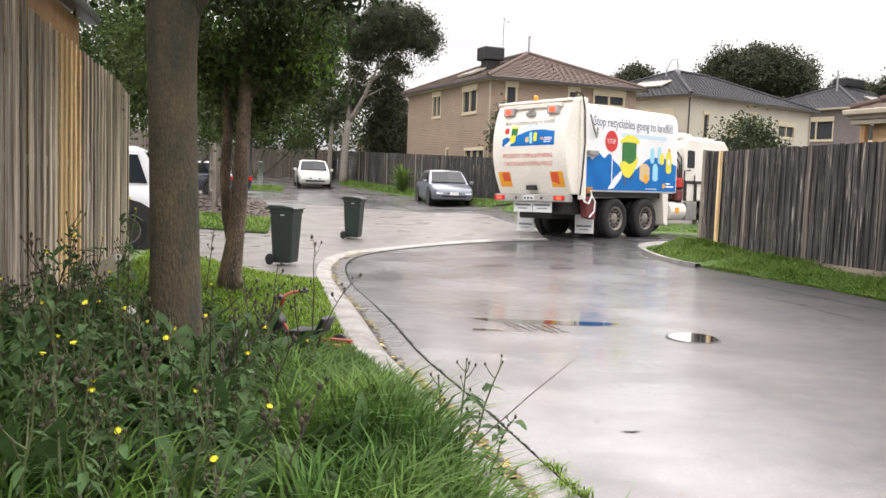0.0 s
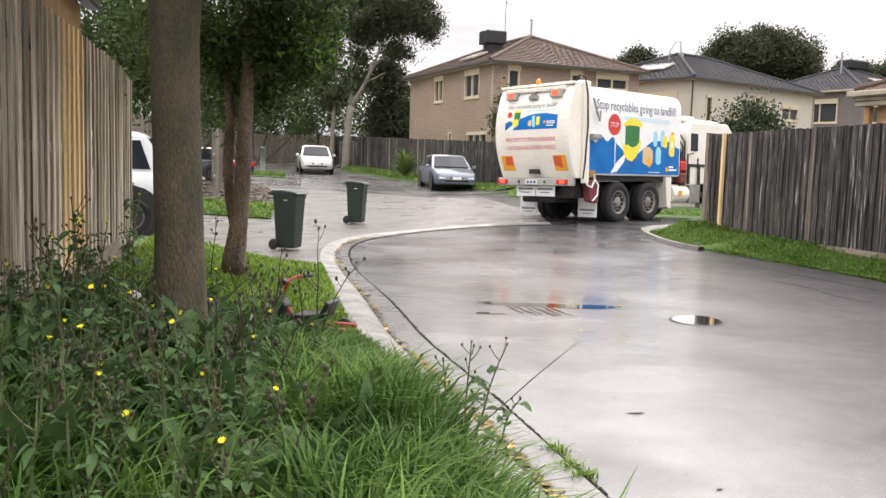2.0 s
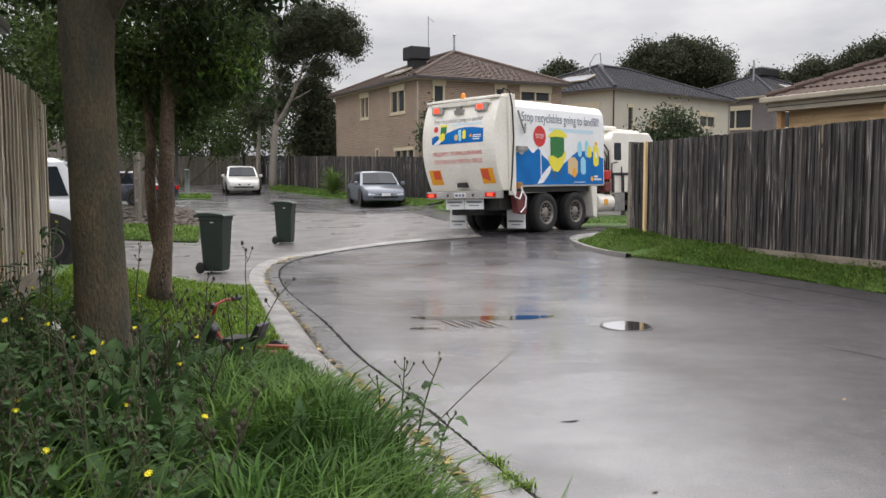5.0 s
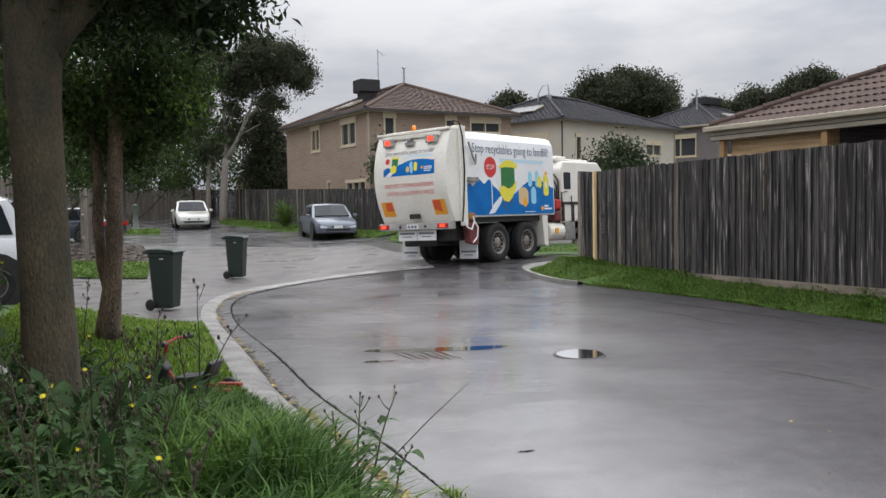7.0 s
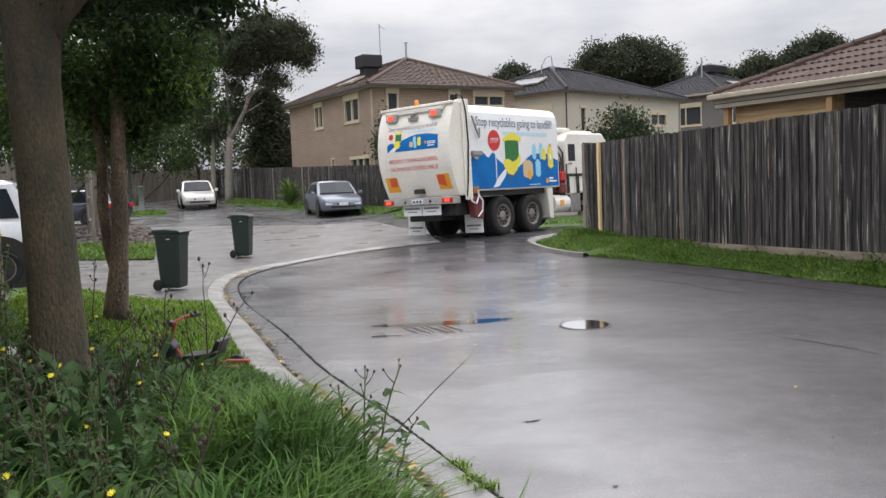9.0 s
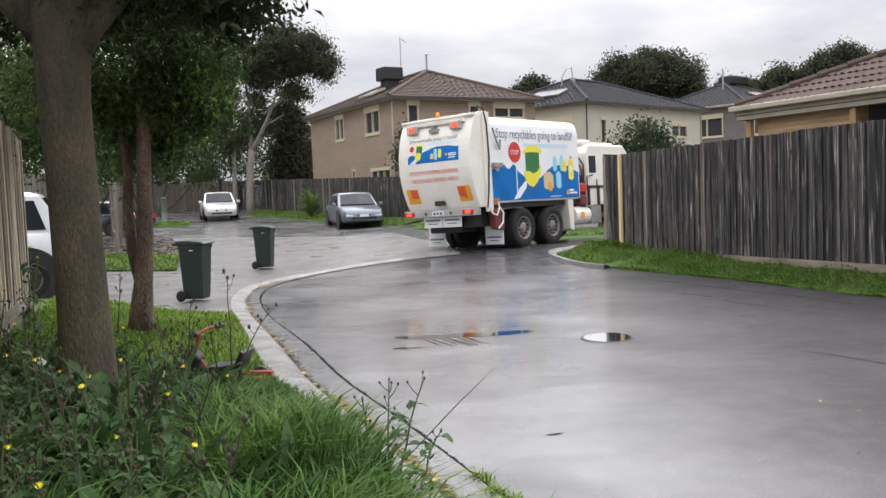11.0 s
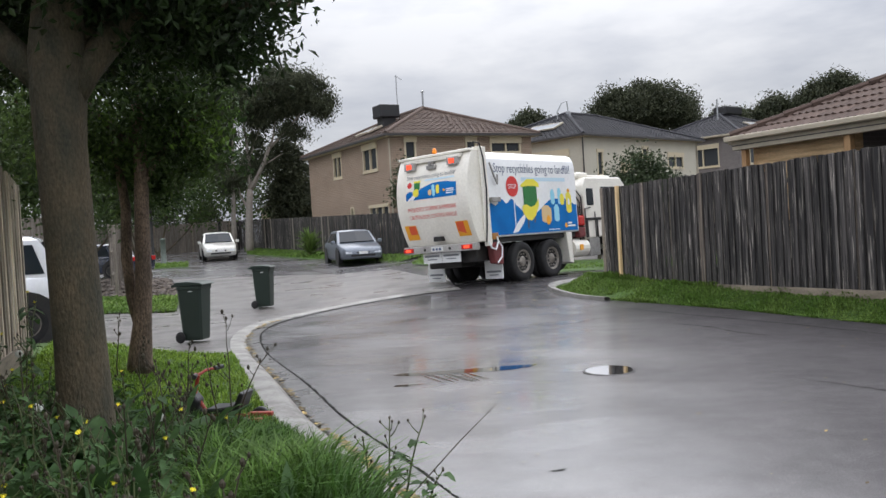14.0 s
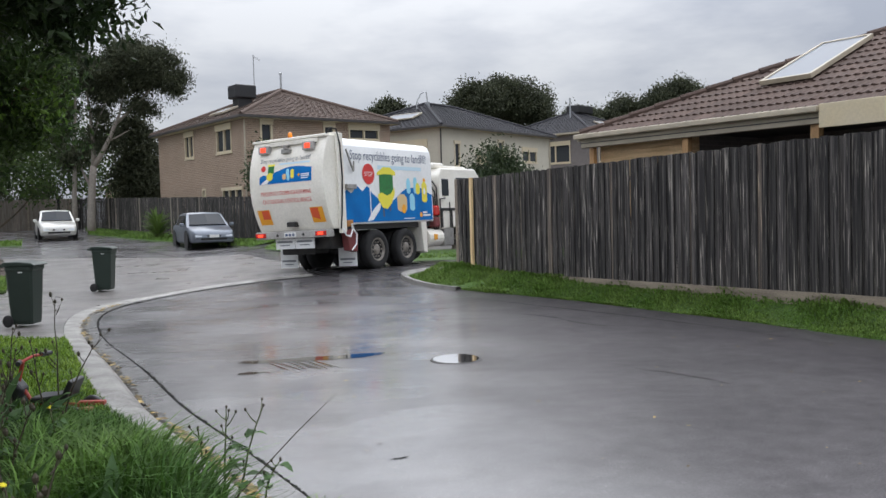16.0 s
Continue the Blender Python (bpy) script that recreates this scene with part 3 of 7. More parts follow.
RX, RY = [-27 + 0.6 * i for i in range(96)], [-8 + 0.6 * i for i in range(112)]
for y in RY:
    for x in RX:
        rv.append((x, y, land(x, y)))
for j in range(len(RY) - 1):
    for i in range(len(RX) - 1):
        k = j * len(RX) + i
        rf.append((k, k + 1, k + len(RX) + 1, k + len(RX)))
tagged(raw("road", rv, rf, ASPHALT, smooth=True), "wet grey asphalt road bending round the corner", "road", kind="structure")


def offset_line(line, d):
    """A line beside another, d to its right (positive) when walked from the start."""
    out = []
    for i, p in enumerate(line):
        t = (line[min(i + 1, len(line) - 1)] - line[max(i - 1, 0)]).normalized()
        out.append(p + Vector((t.y, -t.x, 0)) * d)
    return out


def sweep(name, line, profile, material, label, category, lower=None, slim=None):
    """A kerb: (offset, height) points carried along a line."""
    rows = [offset_line(line, o) for o, h in profile]
    verts, faces, m = [], [], len(profile)
    for i in range(len(line)):
        for r, (o, h) in zip(rows, profile):
            p = line[i].lerp(r[i], slim(line[i])) if slim else r[i]
            k = lower(p) if lower else 1.0
            verts.append((p.x, p.y, land(p.x, p.y) + (h * k if h > 0.02 else h)))
    for i in range(len(line) - 1):
        for j in range(m - 1):
            k = i * m + j
            faces.append((k, k + 1, k + m + 1, k + m))
    ob = raw(name, verts, faces, material, smooth=False)
    if sum(p.normal.z for p in ob.data.polygons) < 0:
        ob.data.flip_normals()
    return tagged(ob, label, category, kind="structure")


def bend(p):
    return 1 - 0.26 * ss(9, 13.5, p.y)


def crossing(p):
    return 1 - 0.75 * ss(11.4, 13.6, p.y)


sweep("kerb_1", KB, [(-0.02, -0.05), (-0.02, 0.125), (0.0, 0.13), (0.20, 0.122), (0.27, 0.095), (0.345, 0.022), (0.345, -0.05)], KERB, "pale concrete kerb edging the grass", "kerb", crossing, bend)
sweep("channel_1", KB, [(0.346, -0.02), (0.346, 0.008), (0.46, 0.009), (0.645, 0.018), (0.645, -0.02)], CHANNEL, "wet grey concrete gutter beside the kerb", "gutter", None, bend)
tar = sweep("trim_1", smooth_line(KERB_BACK, 1100), [(0.646, -0.02), (0.647, 0.012), (0.662, 0.016), (0.684, 0.010), (0.690, -0.02)], TAR, "black crumbling tar joint along the gutter", "joint", None, bend)
tar_rnd = random.Random(12)
for v in tar.data.vertices:
    k = noise.noise((v.co.x * 5, v.co.y * 5, v.index % 5))
    v.co += Vector((0.016 * k + tar_rnd.gauss(0, 0.006), tar_rnd.gauss(0, 0.004), tar_rnd.uniform(-0.006, 0.002)))
sweep("kerb_2", [p for p in VE[30:] if p.y > 17.55], [(0.0, -0.05), (0.0, 0.03), (-0.05, 0.075), (-0.17, 0.085), (-0.18, -0.05)], KERB, "low concrete kerb round the grassed corner", "kerb")

# the court of concrete where the bins stand, and the drives off it
K2 = [p for p in KB if p.y > 12.3]
K2 = [Vector((p.x - 0.022, p.y, 0)) for p in K2] + [Vector((-0.5, 24.5, 0)), Vector((-1.6, 27.5, 0)), Vector((-2.6, 30.5, 0))]
court_left = [Vector(p) for p in ((-6.3, 12.4, 0), (-8.5, 13.0, 0), (-11.5, 15, 0), (-13.5, 18, 0), (-13, 21.5, 0), (-9.4, 22.0, 0), (-7.3, 22.2, 0), (-8.45, 26, 0), (-11.2, 33, 0))]
loft("pavement_1", K2, court_left, 60, 22, lambda u, v: 0.03 + 0.02 * v + 0.36 * ss(0.25, 0.95, v) * (1 - ss(0.25, 0.5, u)), CONCRETE, "wet pinkish grey concrete driveway crossing", "pavement")

FENCE_L0, FENCE_L1 = Vector((-2.05, 0.8, 0)), Vector((-5.72, 11.05, 0))


def bank(u, v):
    return 0.115 + 0.33 * ss(0.05, 1.0, v)


lawn_a = [p for p in offset_line(KB, -0.022) if p.y < 12.55]
lawn_b = [Vector((1.0, -8, 0)), FENCE_L0 + Vector((-0.06, 0, 0)), FENCE_L1 + Vector((-0.06, 0, 0)), Vector((-6.2, 12.35, 0))]
loft("lawn_1", lawn_a, lawn_b, 90, 24, bank, LAWN, "green nature strip sloping up to the fence", "lawn", rough=0.03)


def lawn_height(x, y):
    """Height of the near nature strip at a place, by its nearest kerb point."""
    p = Vector((x, y, 0))
    a = min(KB, key=lambda q: (q - p).length_squared)
    w = max(0.3, (Vector((-2.34 - 0.358 * (y - 0.8) + 0.3, y, 0)) - a).length)
    return land(x, y) + bank(0, min(1, (p - a).length / w))


FR0, FR1 = Vector((3.27, 19.75, 0)), Vector((10.2, 4.6, 0))
verge_a = [p for i, p in enumerate(VE) if p.y > 3]
verge_b = [FR1 + Vector((0.3, 0, 0)), FR0 + Vector((0.1, 0, 0)), Vector((3.9, 20.2, 0)), Vector((24, 20.4, 0))]
loft("lawn_2", offset_line(verge_a, -0.02), verge_b, 110, 10, lambda u, v: 0.004 + 0.30 * ss(0, 1, v), LAWN, "green grass strip below the old fence", "lawn", rough=0.02)
loft("lawn_3", [Vector(p) for p in ((-1.9, 31.8, 0), (0.2, 29.9, 0), (5, 28.6, 0), (12, 27.6, 0))], [Vector(p) for p in ((-1.5, 36.4, 0), (1.5, 35.2, 0), (6.2, 33.2, 0), (14, 30.5, 0))], 30, 8, lambda u, v: 0.02 + 0.15 * v, LAWN, "far grass strip along a paling fence", "lawn", rough=0.02)
loft("lawn_4", [Vector(p) for p in ((-2.6, 34.2, 0), (-3.4, 37.6, 0), (-7.6, 41.4, 0), (-12.2, 49.0, 0))], [Vector(p) for p in ((-1.4, 36.3, 0), (-3.2, 39.6, 0), (-9.3, 48.6, 0), (-14.4, 57, 0))], 40, 8, lambda u, v: 0.012 + 0.09 * v, LAWN, "far grass strip under the back fence", "lawn", rough=0.02)
loft("lawn_5", [Vector(p) for p in ((-11.2, 26.5, 0), (-8.5, 25.6, 0))], [Vector(p) for p in ((-9.5, 22.1, 0), (-7.25, 21.5, 0))], 10, 10, lambda u, v: 0.05 + 0.03 * v, LAWN, "small patch of lawn beside the drive", "lawn", rough=0.02)
loft("garden_bed", [Vector(p) for p in ((-14.6, 34.4, 0), (-11.4, 33.0, 0))], [Vector(p) for p in ((-11.3, 26.6, 0), (-8.5, 25.7, 0))], 14, 24, lambda u, v: 0.05 + 0.12 * sin(pi * v), MULCH, "garden bed mulched with bark and stones", "garden bed", rough=0.08)
loft("lawn_6", [Vector(p) for p in ((-17.5, 41.0, 0), (-12.9, 40.4, 0))], [Vector(p) for p in ((-18, 44.2, 0), (-14.0, 44.0, 0))], 10, 6, lambda u, v: 0.02, LAWN, "small lawn round the service pillars", "lawn", rough=0.02)

# manhole lid and puddle
bm = bmesh.new()
lathe(bm, [(0.30, -0.03), (0.30, 0.002), (0.272, 0.004), (0.272, -0.01)], Matrix.Translation((1.58, 9.95, 0.009)) @ Matrix.Rotation(radians(1.6), 4, "X"), 36)
man = tagged(part("manhole_cover", bm, BLACK), "round manhole lid with standing water on it", "manhole")
bm = bmesh.new()
lathe(bm, [(0.27, 0.0), (0.27, 0.003), (0.02, 0.003)], Matrix.Translation((1.58, 9.95, 0.012)) @ Matrix.Rotation(radians(1.6), 4, "X"), 36)
part("wet_lid", bm, IRON, man, "flooded iron lid")


def puddle(cx, cy, length, width, turn, seed, label):
    rnd = random.Random(seed)
    pts, n = [], 64
    for k in range(n):
        a = 2 * pi * k / n
        r = 1 + 0.35 * noise.noise((cos(a) * 1.6, sin(a) * 1.6, seed)) + 0.15 * noise.noise((cos(a) * 5, sin(a) * 5, seed))
        x, y = length / 2 * cos(a) * r, width / 2 * sin(a) * r
        pts.append((cx + x * cos(turn) - y * sin(turn), cy + x * sin(turn) + y * cos(turn)))
    bm = bmesh.new()
    bm.faces.new([bm.verts.new((x, y, land(x, y) + 0.003)) for x, y in pts])
    bmesh.ops.triangulate(bm, faces=bm.faces[:])
    return tagged(part("puddle", bm, WATER), label, "puddle", group="puddles", kind="structure")


puddle(-0.1, 10.52, 1.75, 0.26, 0.06, 3, "shallow rain puddle on the asphalt")
puddle(0.52, 10.66, 0.55, 0.12, 0.1, 15, "thin end of a rain puddle on asphalt")
puddle(-0.72, 9.74, 0.36, 0.12, 0.1, 5, "thin streak of rain water on asphalt")
for k in range(9):
    puddle(-0.46 + 0.072 * k, 10.08 + 0.05 * sin(k * 2.1), 0.62 + 0.1 * sin(k * 3.7), 0.042 + 0.014 * sin(k * 5.3), 2.0 + 0.06 * sin(k * 1.7), 20 + k, "narrow rill of rain water on asphalt")


def crack(pts, width, label, seed):
    """A sealed or open crack: a thin wandering strip on the asphalt."""
    line = smooth_line(pts, 40)
    verts, faces = [], []
    for i, p in enumerate(line):
        w = width * (0.35 + 0.65 * sin(pi * (i + 0.5) / 40)) * (0.7 + 0.6 * abs(noise.noise((i * 0.7, seed, 0))))
        o = 0.03 * noise.noise((i * 0.3, seed, 3))
        for s in (-1, 1):
            x, y = p.x + o, p.y + s * w + o
            verts.append((x, y, land(x, y) + 0.004))
    for i in range(39):
        faces.append((2 * i, 2 * i + 2, 2 * i + 3, 2 * i + 1))
    ob = raw("road_crack", verts, faces, TAR)
    if ob.data.polygons[0].normal.z < 0:
        ob.data.flip_normals()
    return tagged(ob, label, "crack", kind="structure")


crack([(3.28, 13.96), (3.67, 13.39), (3.87, 12.62), (4.15, 12.05)], 0.06, "dark ragged crack in the wet asphalt", 1)
crack([(2.7, 16.8), (3.9, 14.85), (4.75, 13.35), (5.25, 12.25), (5.6, 11.35), (6.15, 9.7)], 0.035, "dark seam in the asphalt along the verge", 9)
crack([(3.32, 8.87), (3.63, 8.41), (3.89, 7.83), (3.89, 7.29)], 0.02, "fine dark crack in the wet asphalt", 2)
crack([(0.50, 6.02), (0.56, 6.03), (0.62, 6.05)], 0.012, "short dark mark on the road", 3)
crack([(-4.62, 17.67), (-4.36, 17.57), (-4.23, 17.74)], 0.02, "dark mark beside the kerb", 4)
crack([(-9.78, 38.48), (-7.20, 36.17), (-4.58, 31.04), (-1.48, 26.08)], 0.10, "dark wet joint across the court", 5)
crack([(-4.16, 28.11), (-2.50, 26.06), (-1.09, 24.98)], 0.06, "dark wet joint across the court", 6)


# ---- fences ----
def paling_mesh(h, w, seed):
    rnd = random.Random(seed)
    bm = bmesh.new()
    n = 5
    rows = []
    for i in range(n + 1):
        z = h * i / n
        a, b = -w / 2 + rnd.uniform(-0.003, 0.003), w / 2 + rnd.uniform(-0.003, 0.003)
        o = rnd.uniform(-0.003, 0.003)
        t = rnd.uniform(-0.01, 0.004) if i == n else 0
        rows.append([bm.verts.new(c) for c in ((a, o - 0.008, z), (b, o - 0.008, z + t), (b, o + 0.008, z + t), (a, o + 0.008, z))])
    for p, q in zip(rows, rows[1:]):
        for k in range(4):
            bm.faces.new((p[k], p[(k + 1) % 4], q[(k + 1) % 4], q[k]))
    bm.faces.new(rows[0][::-1]), bm.faces.new(rows[-1])
    bm.normal_update()
    me = bpy.data.meshes.new("paling")
    bm.to_mesh(me)
    bm.free()
    return me


def fence(name, p0, p1, b0, b1, h, pitch, width, mats, label, seed, plinth=0.15, face=1, post_every=2.4, choose=None, posts_front=False, h1=None, stagger=False):
    """A lapped paling fence from p0 to p1 on bases b0, b1; face: the side of the palings."""
    p0, p1 = Vector(p0), Vector(p1)
    d = p1 - p0
    length, ang = d.length, atan2(d.y, d.x)
    rnd = random.Random(seed)
    root = thing(name, pose(p0.x, p0.y, b0, 0, 0, math.degrees(ang)), label, "fence")
    slope = (b1 - b0) / length
    grow = ((h1 or h) - h) / length
    variants = {m: [paling_mesh(h - plinth + 0.01, width, seed * 7 + k) for k in range(4)] for m in mats}
    for m, vs in variants.items():
        for v in vs:
            v.materials.append(m)
    n = int(length / pitch)
    for i in range(n):
        s = (i + 0.5) * pitch
        m = choose(s, rnd) if choose else rnd.choices(mats, [14] + [1] * (len(mats) - 1))[0]
        ob = new("paling", rnd.choice(variants[m]))
        ob.parent = root
        ob.location = (s + rnd.uniform(-0.006, 0.006), -face * (0.045 + (0.024 if i % 2 and pitch < width else 0.0) + (0.020 if i % 2 and stagger else 0.0)), slope * s + plinth - 0.005 + rnd.uniform(-0.012, 0.012))
        ob.rotation_euler = (0, rnd.uniform(-0.008, 0.008), rnd.uniform(-0.03, 0.03))
        ob.scale = (rnd.uniform(0.82, 1.12), 1, (h + grow * s - plinth) / (h - plinth))
    for z in (0.35, h * 0.55, h - 0.25):
        bm = bmesh.new()
        bx(bm, 0, length, -0.035, 0.035, z - 0.04, z + 0.04)
        for v in bm.verts:
            v.co.z += slope * v.co.x
        part("rail", bm, mats[0], root)
    if plinth:
        bm = bmesh.new()
        bx(bm, 0, length, -face * 0.075 - 0.012, -face * 0.075 + 0.012, -0.12, plinth)
        for v in bm.verts:
            v.co.z += slope * v.co.x
        part("plinth_board", bm, PLINTH, root, "rough sawn plinth board along the bottom")
    k = 0
    while k * post_every <= length + 0.01:
        bm = bmesh.new()
        s = k * post_every
        y = -face * 0.06 if posts_front else face * 0.09
        bx(bm, s - 0.05, s + 0.05, y - 0.05, y + 0.05, -0.2, h - 0.01, 0.006)
        for v in bm.verts:
            v.co.z += slope * s
        part("post", bm, PLINTH if posts_front else mats[0], root)
        k += 1
    return root


fence("paling_fence", FR0, FR1, 0.33, 0.40, 2.12, 0.083, 0.108, [OLDWOOD, SPLIT], "tall weathered grey-black timber paling fence on grass", 11, 0.07, 1, 3.0, h1=2.36)
bm = bmesh.new()
bx(bm, -0.055, 0.055, -0.05, 0.05, 0.0, 2.2, 0.006)
corner_post = tagged(part("fence_post", bm, PLINTH), "sawn timber end post of the paling fence", "post")
corner_post.matrix_world = pose(FR0.x - 0.03, FR0.y + 0.08, 0.27, 0, 0, -65)
bm = bmesh.new()
bx(bm, -0.036, 0.036, -0.05, 0.02, 0.0, 2.05, 0.004)
cover_strip = tagged(part("cover_strip", bm, NEWWOOD), "pale timber cover strip nailed over the palings", "strip")
dfr = (FR1 - FR0).normalized()
cs = FR0 + dfr * 0.62 + Vector((dfr.y, -dfr.x, 0)) * 0.09
cover_strip.matrix_world = pose(cs.x, cs.y, 0.42, 0, 0, math.degrees(atan2(dfr.y, dfr.x)))


fence("paling_fence", FENCE_L1, FENCE_L0, 0.44, 0.50, 2.26, 0.104, 0.09, [LEFTWOOD, NEWWOOD], "greyed timber paling fence with some new pine boards", 23, 0.2, -1, 2.6, h1=2.4, stagger=True, choose=lambda s, rnd: NEWWOOD if 3.35 < s < 4.45 else LEFTWOOD)
fence("paling_fence", (-1.4, 36.3, 0), (14.0, 29.6, 0), land(-1.4, 36.3), 0.22, 1.85, 0.12, 0.14, [GREYWOOD, OLDWOOD], "weathered grey paling fence across the street", 31, 0.0, 1)
fence("paling_fence", (-14.85, 57.8, 0), (-1.4, 36.35, 0), land(-14, 56) + 0.05, land(-1.4, 36.3), 1.9, 0.14, 0.16, [OLDWOOD, GREYWOOD], "dark weathered paling fence behind the parked cars", 37, 0.0, 1)
fence("paling_fence", (-27, 54.5, 0), (-14.7, 57.4, 0), land(-26, 53), land(-14, 56) + 0.05, 1.9, 0.15, 0.17, [GREYWOOD, OLDWOOD], "greyed paling fence at the end of the court", 41, 0.0, 1, posts_front=True)
fence("paling_fence", (-10.6, 26.0, 0), (-16.2, 41.0, 0), 0.6, 0.95, 1.9, 0.12, 0.14, [GREYWOOD, OLDWOOD], "greyed paling fence beside the garden bed", 43, 0.0, -1)
fence("paling_fence", (-19, 23.5, 0), (-11.4, 25.6, 0), 0.5, 0.5, 2.3, 0.12, 0.14, [GREYWOOD, OLDWOOD], "greyed paling fence behind the white car", 47, 0.0, 1)


# ---- neighbour's shed behind the near fence ----
shed = thing("garden_shed", pose(-6.35, 11.95, 0, 0, 0, math.degrees(atan2(-8.0, 2.9))), "brown timber shed wall with a dark gutter", "shed")
for k in range(19, 56):
    bm = bmesh.new()
    bx(bm, 0.15 * k, 0.15 * k + 0.145, -0.012 * (k % 2), 0.03, 0.2, 3.29)
    part("board", bm, PINE, shed)
bm = bmesh.new()
bx(bm, 2.5, 8.6, -2.2, 0.06, 3.42, 3.49, 0.01)
part("roof", bm, DARKGUT, shed)
bm = bmesh.new()
bx(bm, 2.42, 8.6, 0.03, 0.18, 3.30, 3.42, 0.015)
part("gutter", bm, DARKGUT, shed, "dark metal gutter")


# ---- houses ----
def strips(length, z0, z1, openings):
    """Solid rectangles (s0, s1, z0, z1) of a wall round its openings (s, z, w, h)."""
    cuts = sorted({0.0, length, *[o[0] for o in openings], *[o[0] + o[2] for o in openings]})
    for a, b in zip(cuts, cuts[1:]):
        mid, z = (a + b) / 2, z0
        for s, zz, w, h in sorted((o for o in openings if o[0] < mid < o[0] + o[2]), key=lambda o: o[1]):
            if zz > z:
                yield a, b, z, zz
            z = zz + h
        if z < z1:
            yield a, b, z, z1


def wall(name, root, p, ang, length, z0, z1, openings, material, thick=0.25):
    """A wall from p along ang, its outer face to the right of that way."""
    holder = new(name)
    holder.parent = root
    bm = bmesh.new()
    for a, b, c, d in strips(length, z0, z1, openings):
        bx(bm, a, b, 0, thick, c, d)
    bmesh.ops.remove_doubles(bm, verts=bm.verts, dist=1e-5)
    me = bpy.data.meshes.new(name)
    bm.normal_update()
    bm.to_mesh(me)
    bm.free()
    me.materials.append(material)
    bpy.data.objects.remove(holder)
    w = new(name, me)
    w.parent = root
    w.matrix_basis = pose(p[0], p[1], 0, 0, 0, ang)
    return w


def window(w, s, z, width, h, panes, blind=0.0, blind_mat=None, bar=0.09, frame_mat=None):
    bm = bmesh.new()
    bx(bm, s, s + width, -0.02, 0.10, z, z + bar), bx(bm, s, s + width, -0.02, 0.10, z + h - bar, z + h)
    for k in range(panes + 1):
        x = s + (width - bar) * k / panes
        bx(bm, x, x + bar, -0.022, 0.102, z + bar, z + h - bar)
    f = part("window", bm, frame_mat or CREAM, w, "cream window frame")
    for k in range(panes):
        bm = bmesh.new()
        x0, x1 = s + (width - bar) * k / panes + bar, s + (width - bar) * (k + 1) / panes
        bx(bm, x0, x1, 0.075, 0.085, z + bar, z + h - bar)
        part("pane", bm, WINDOW, f)
    bm = bmesh.new()
    bx(bm, s - 0.05, s + width + 0.05, -0.05, 0.04, z - 0.07, z)
    part("sill", bm, frame_mat or CREAM, f)
    if blind:
        bm = bmesh.new()
        bx(bm, s - 0.03, s + width + 0.03, -0.06, 0.03, z + h - blind, z + h + 0.05)
        part("awning", bm, blind_mat or CREAM, f)
    if panes:
        bm = bmesh.new()
        bx(bm, s + bar, s + bar + (width - 2 * bar) * 0.35, 0.13, 0.15, z + bar, z + h - bar)
        part("curtain", bm, BLIND, f)


def roof_plane(verts, faces, e0, e1, r0, r1, row=0.34, lift=0.035, tile=0.33):
    """Lapped tile courses between an eave e0-e1 and a ridge r0-r1, each course one step."""
    e0, e1, r0, r1 = (Vector(p) for p in (e0, e1, r0, r1))
    n = (e1 - e0).cross(r0 - e0).normalized()
    if n.z < 0:
        n = -n
    rows = max(2, int((r0 - e0).length / row))
    for i in range(rows):
        a, b = e0.lerp(r0, i / rows), e1.lerp(r1, i / rows)
        c, d = e0.lerp(r0, min(1, (i + 1.15) / rows)), e1.lerp(r1, min(1, (i + 1.15) / rows))
        cols = max(1, int((b - a).length / tile))
        for j in range(cols):
            k = len(verts)
            u0, u1 = j / cols, (j + 0.93) / cols
            um = (u0 + u1) / 2
            for u, l in ((u0, 0.0), (um, 0.012), (u1, 0.0)):
                verts.append(a.lerp(b, u) + n * (lift + l))
            for u, l in ((u0, 0.0), (um, 0.012), (u1, 0.0)):
                verts.append(c.lerp(d, u) + n * (0.004 + l))
            for u in (u0, um, u1):
                verts.append(a.lerp(b, u) - n * 0.01)
            faces += [(k, k + 1, k + 4, k + 3), (k + 1, k + 2, k + 5, k + 4), (k + 6, k + 7, k + 1, k), (k + 7, k + 8, k + 2, k + 1)]
    return n


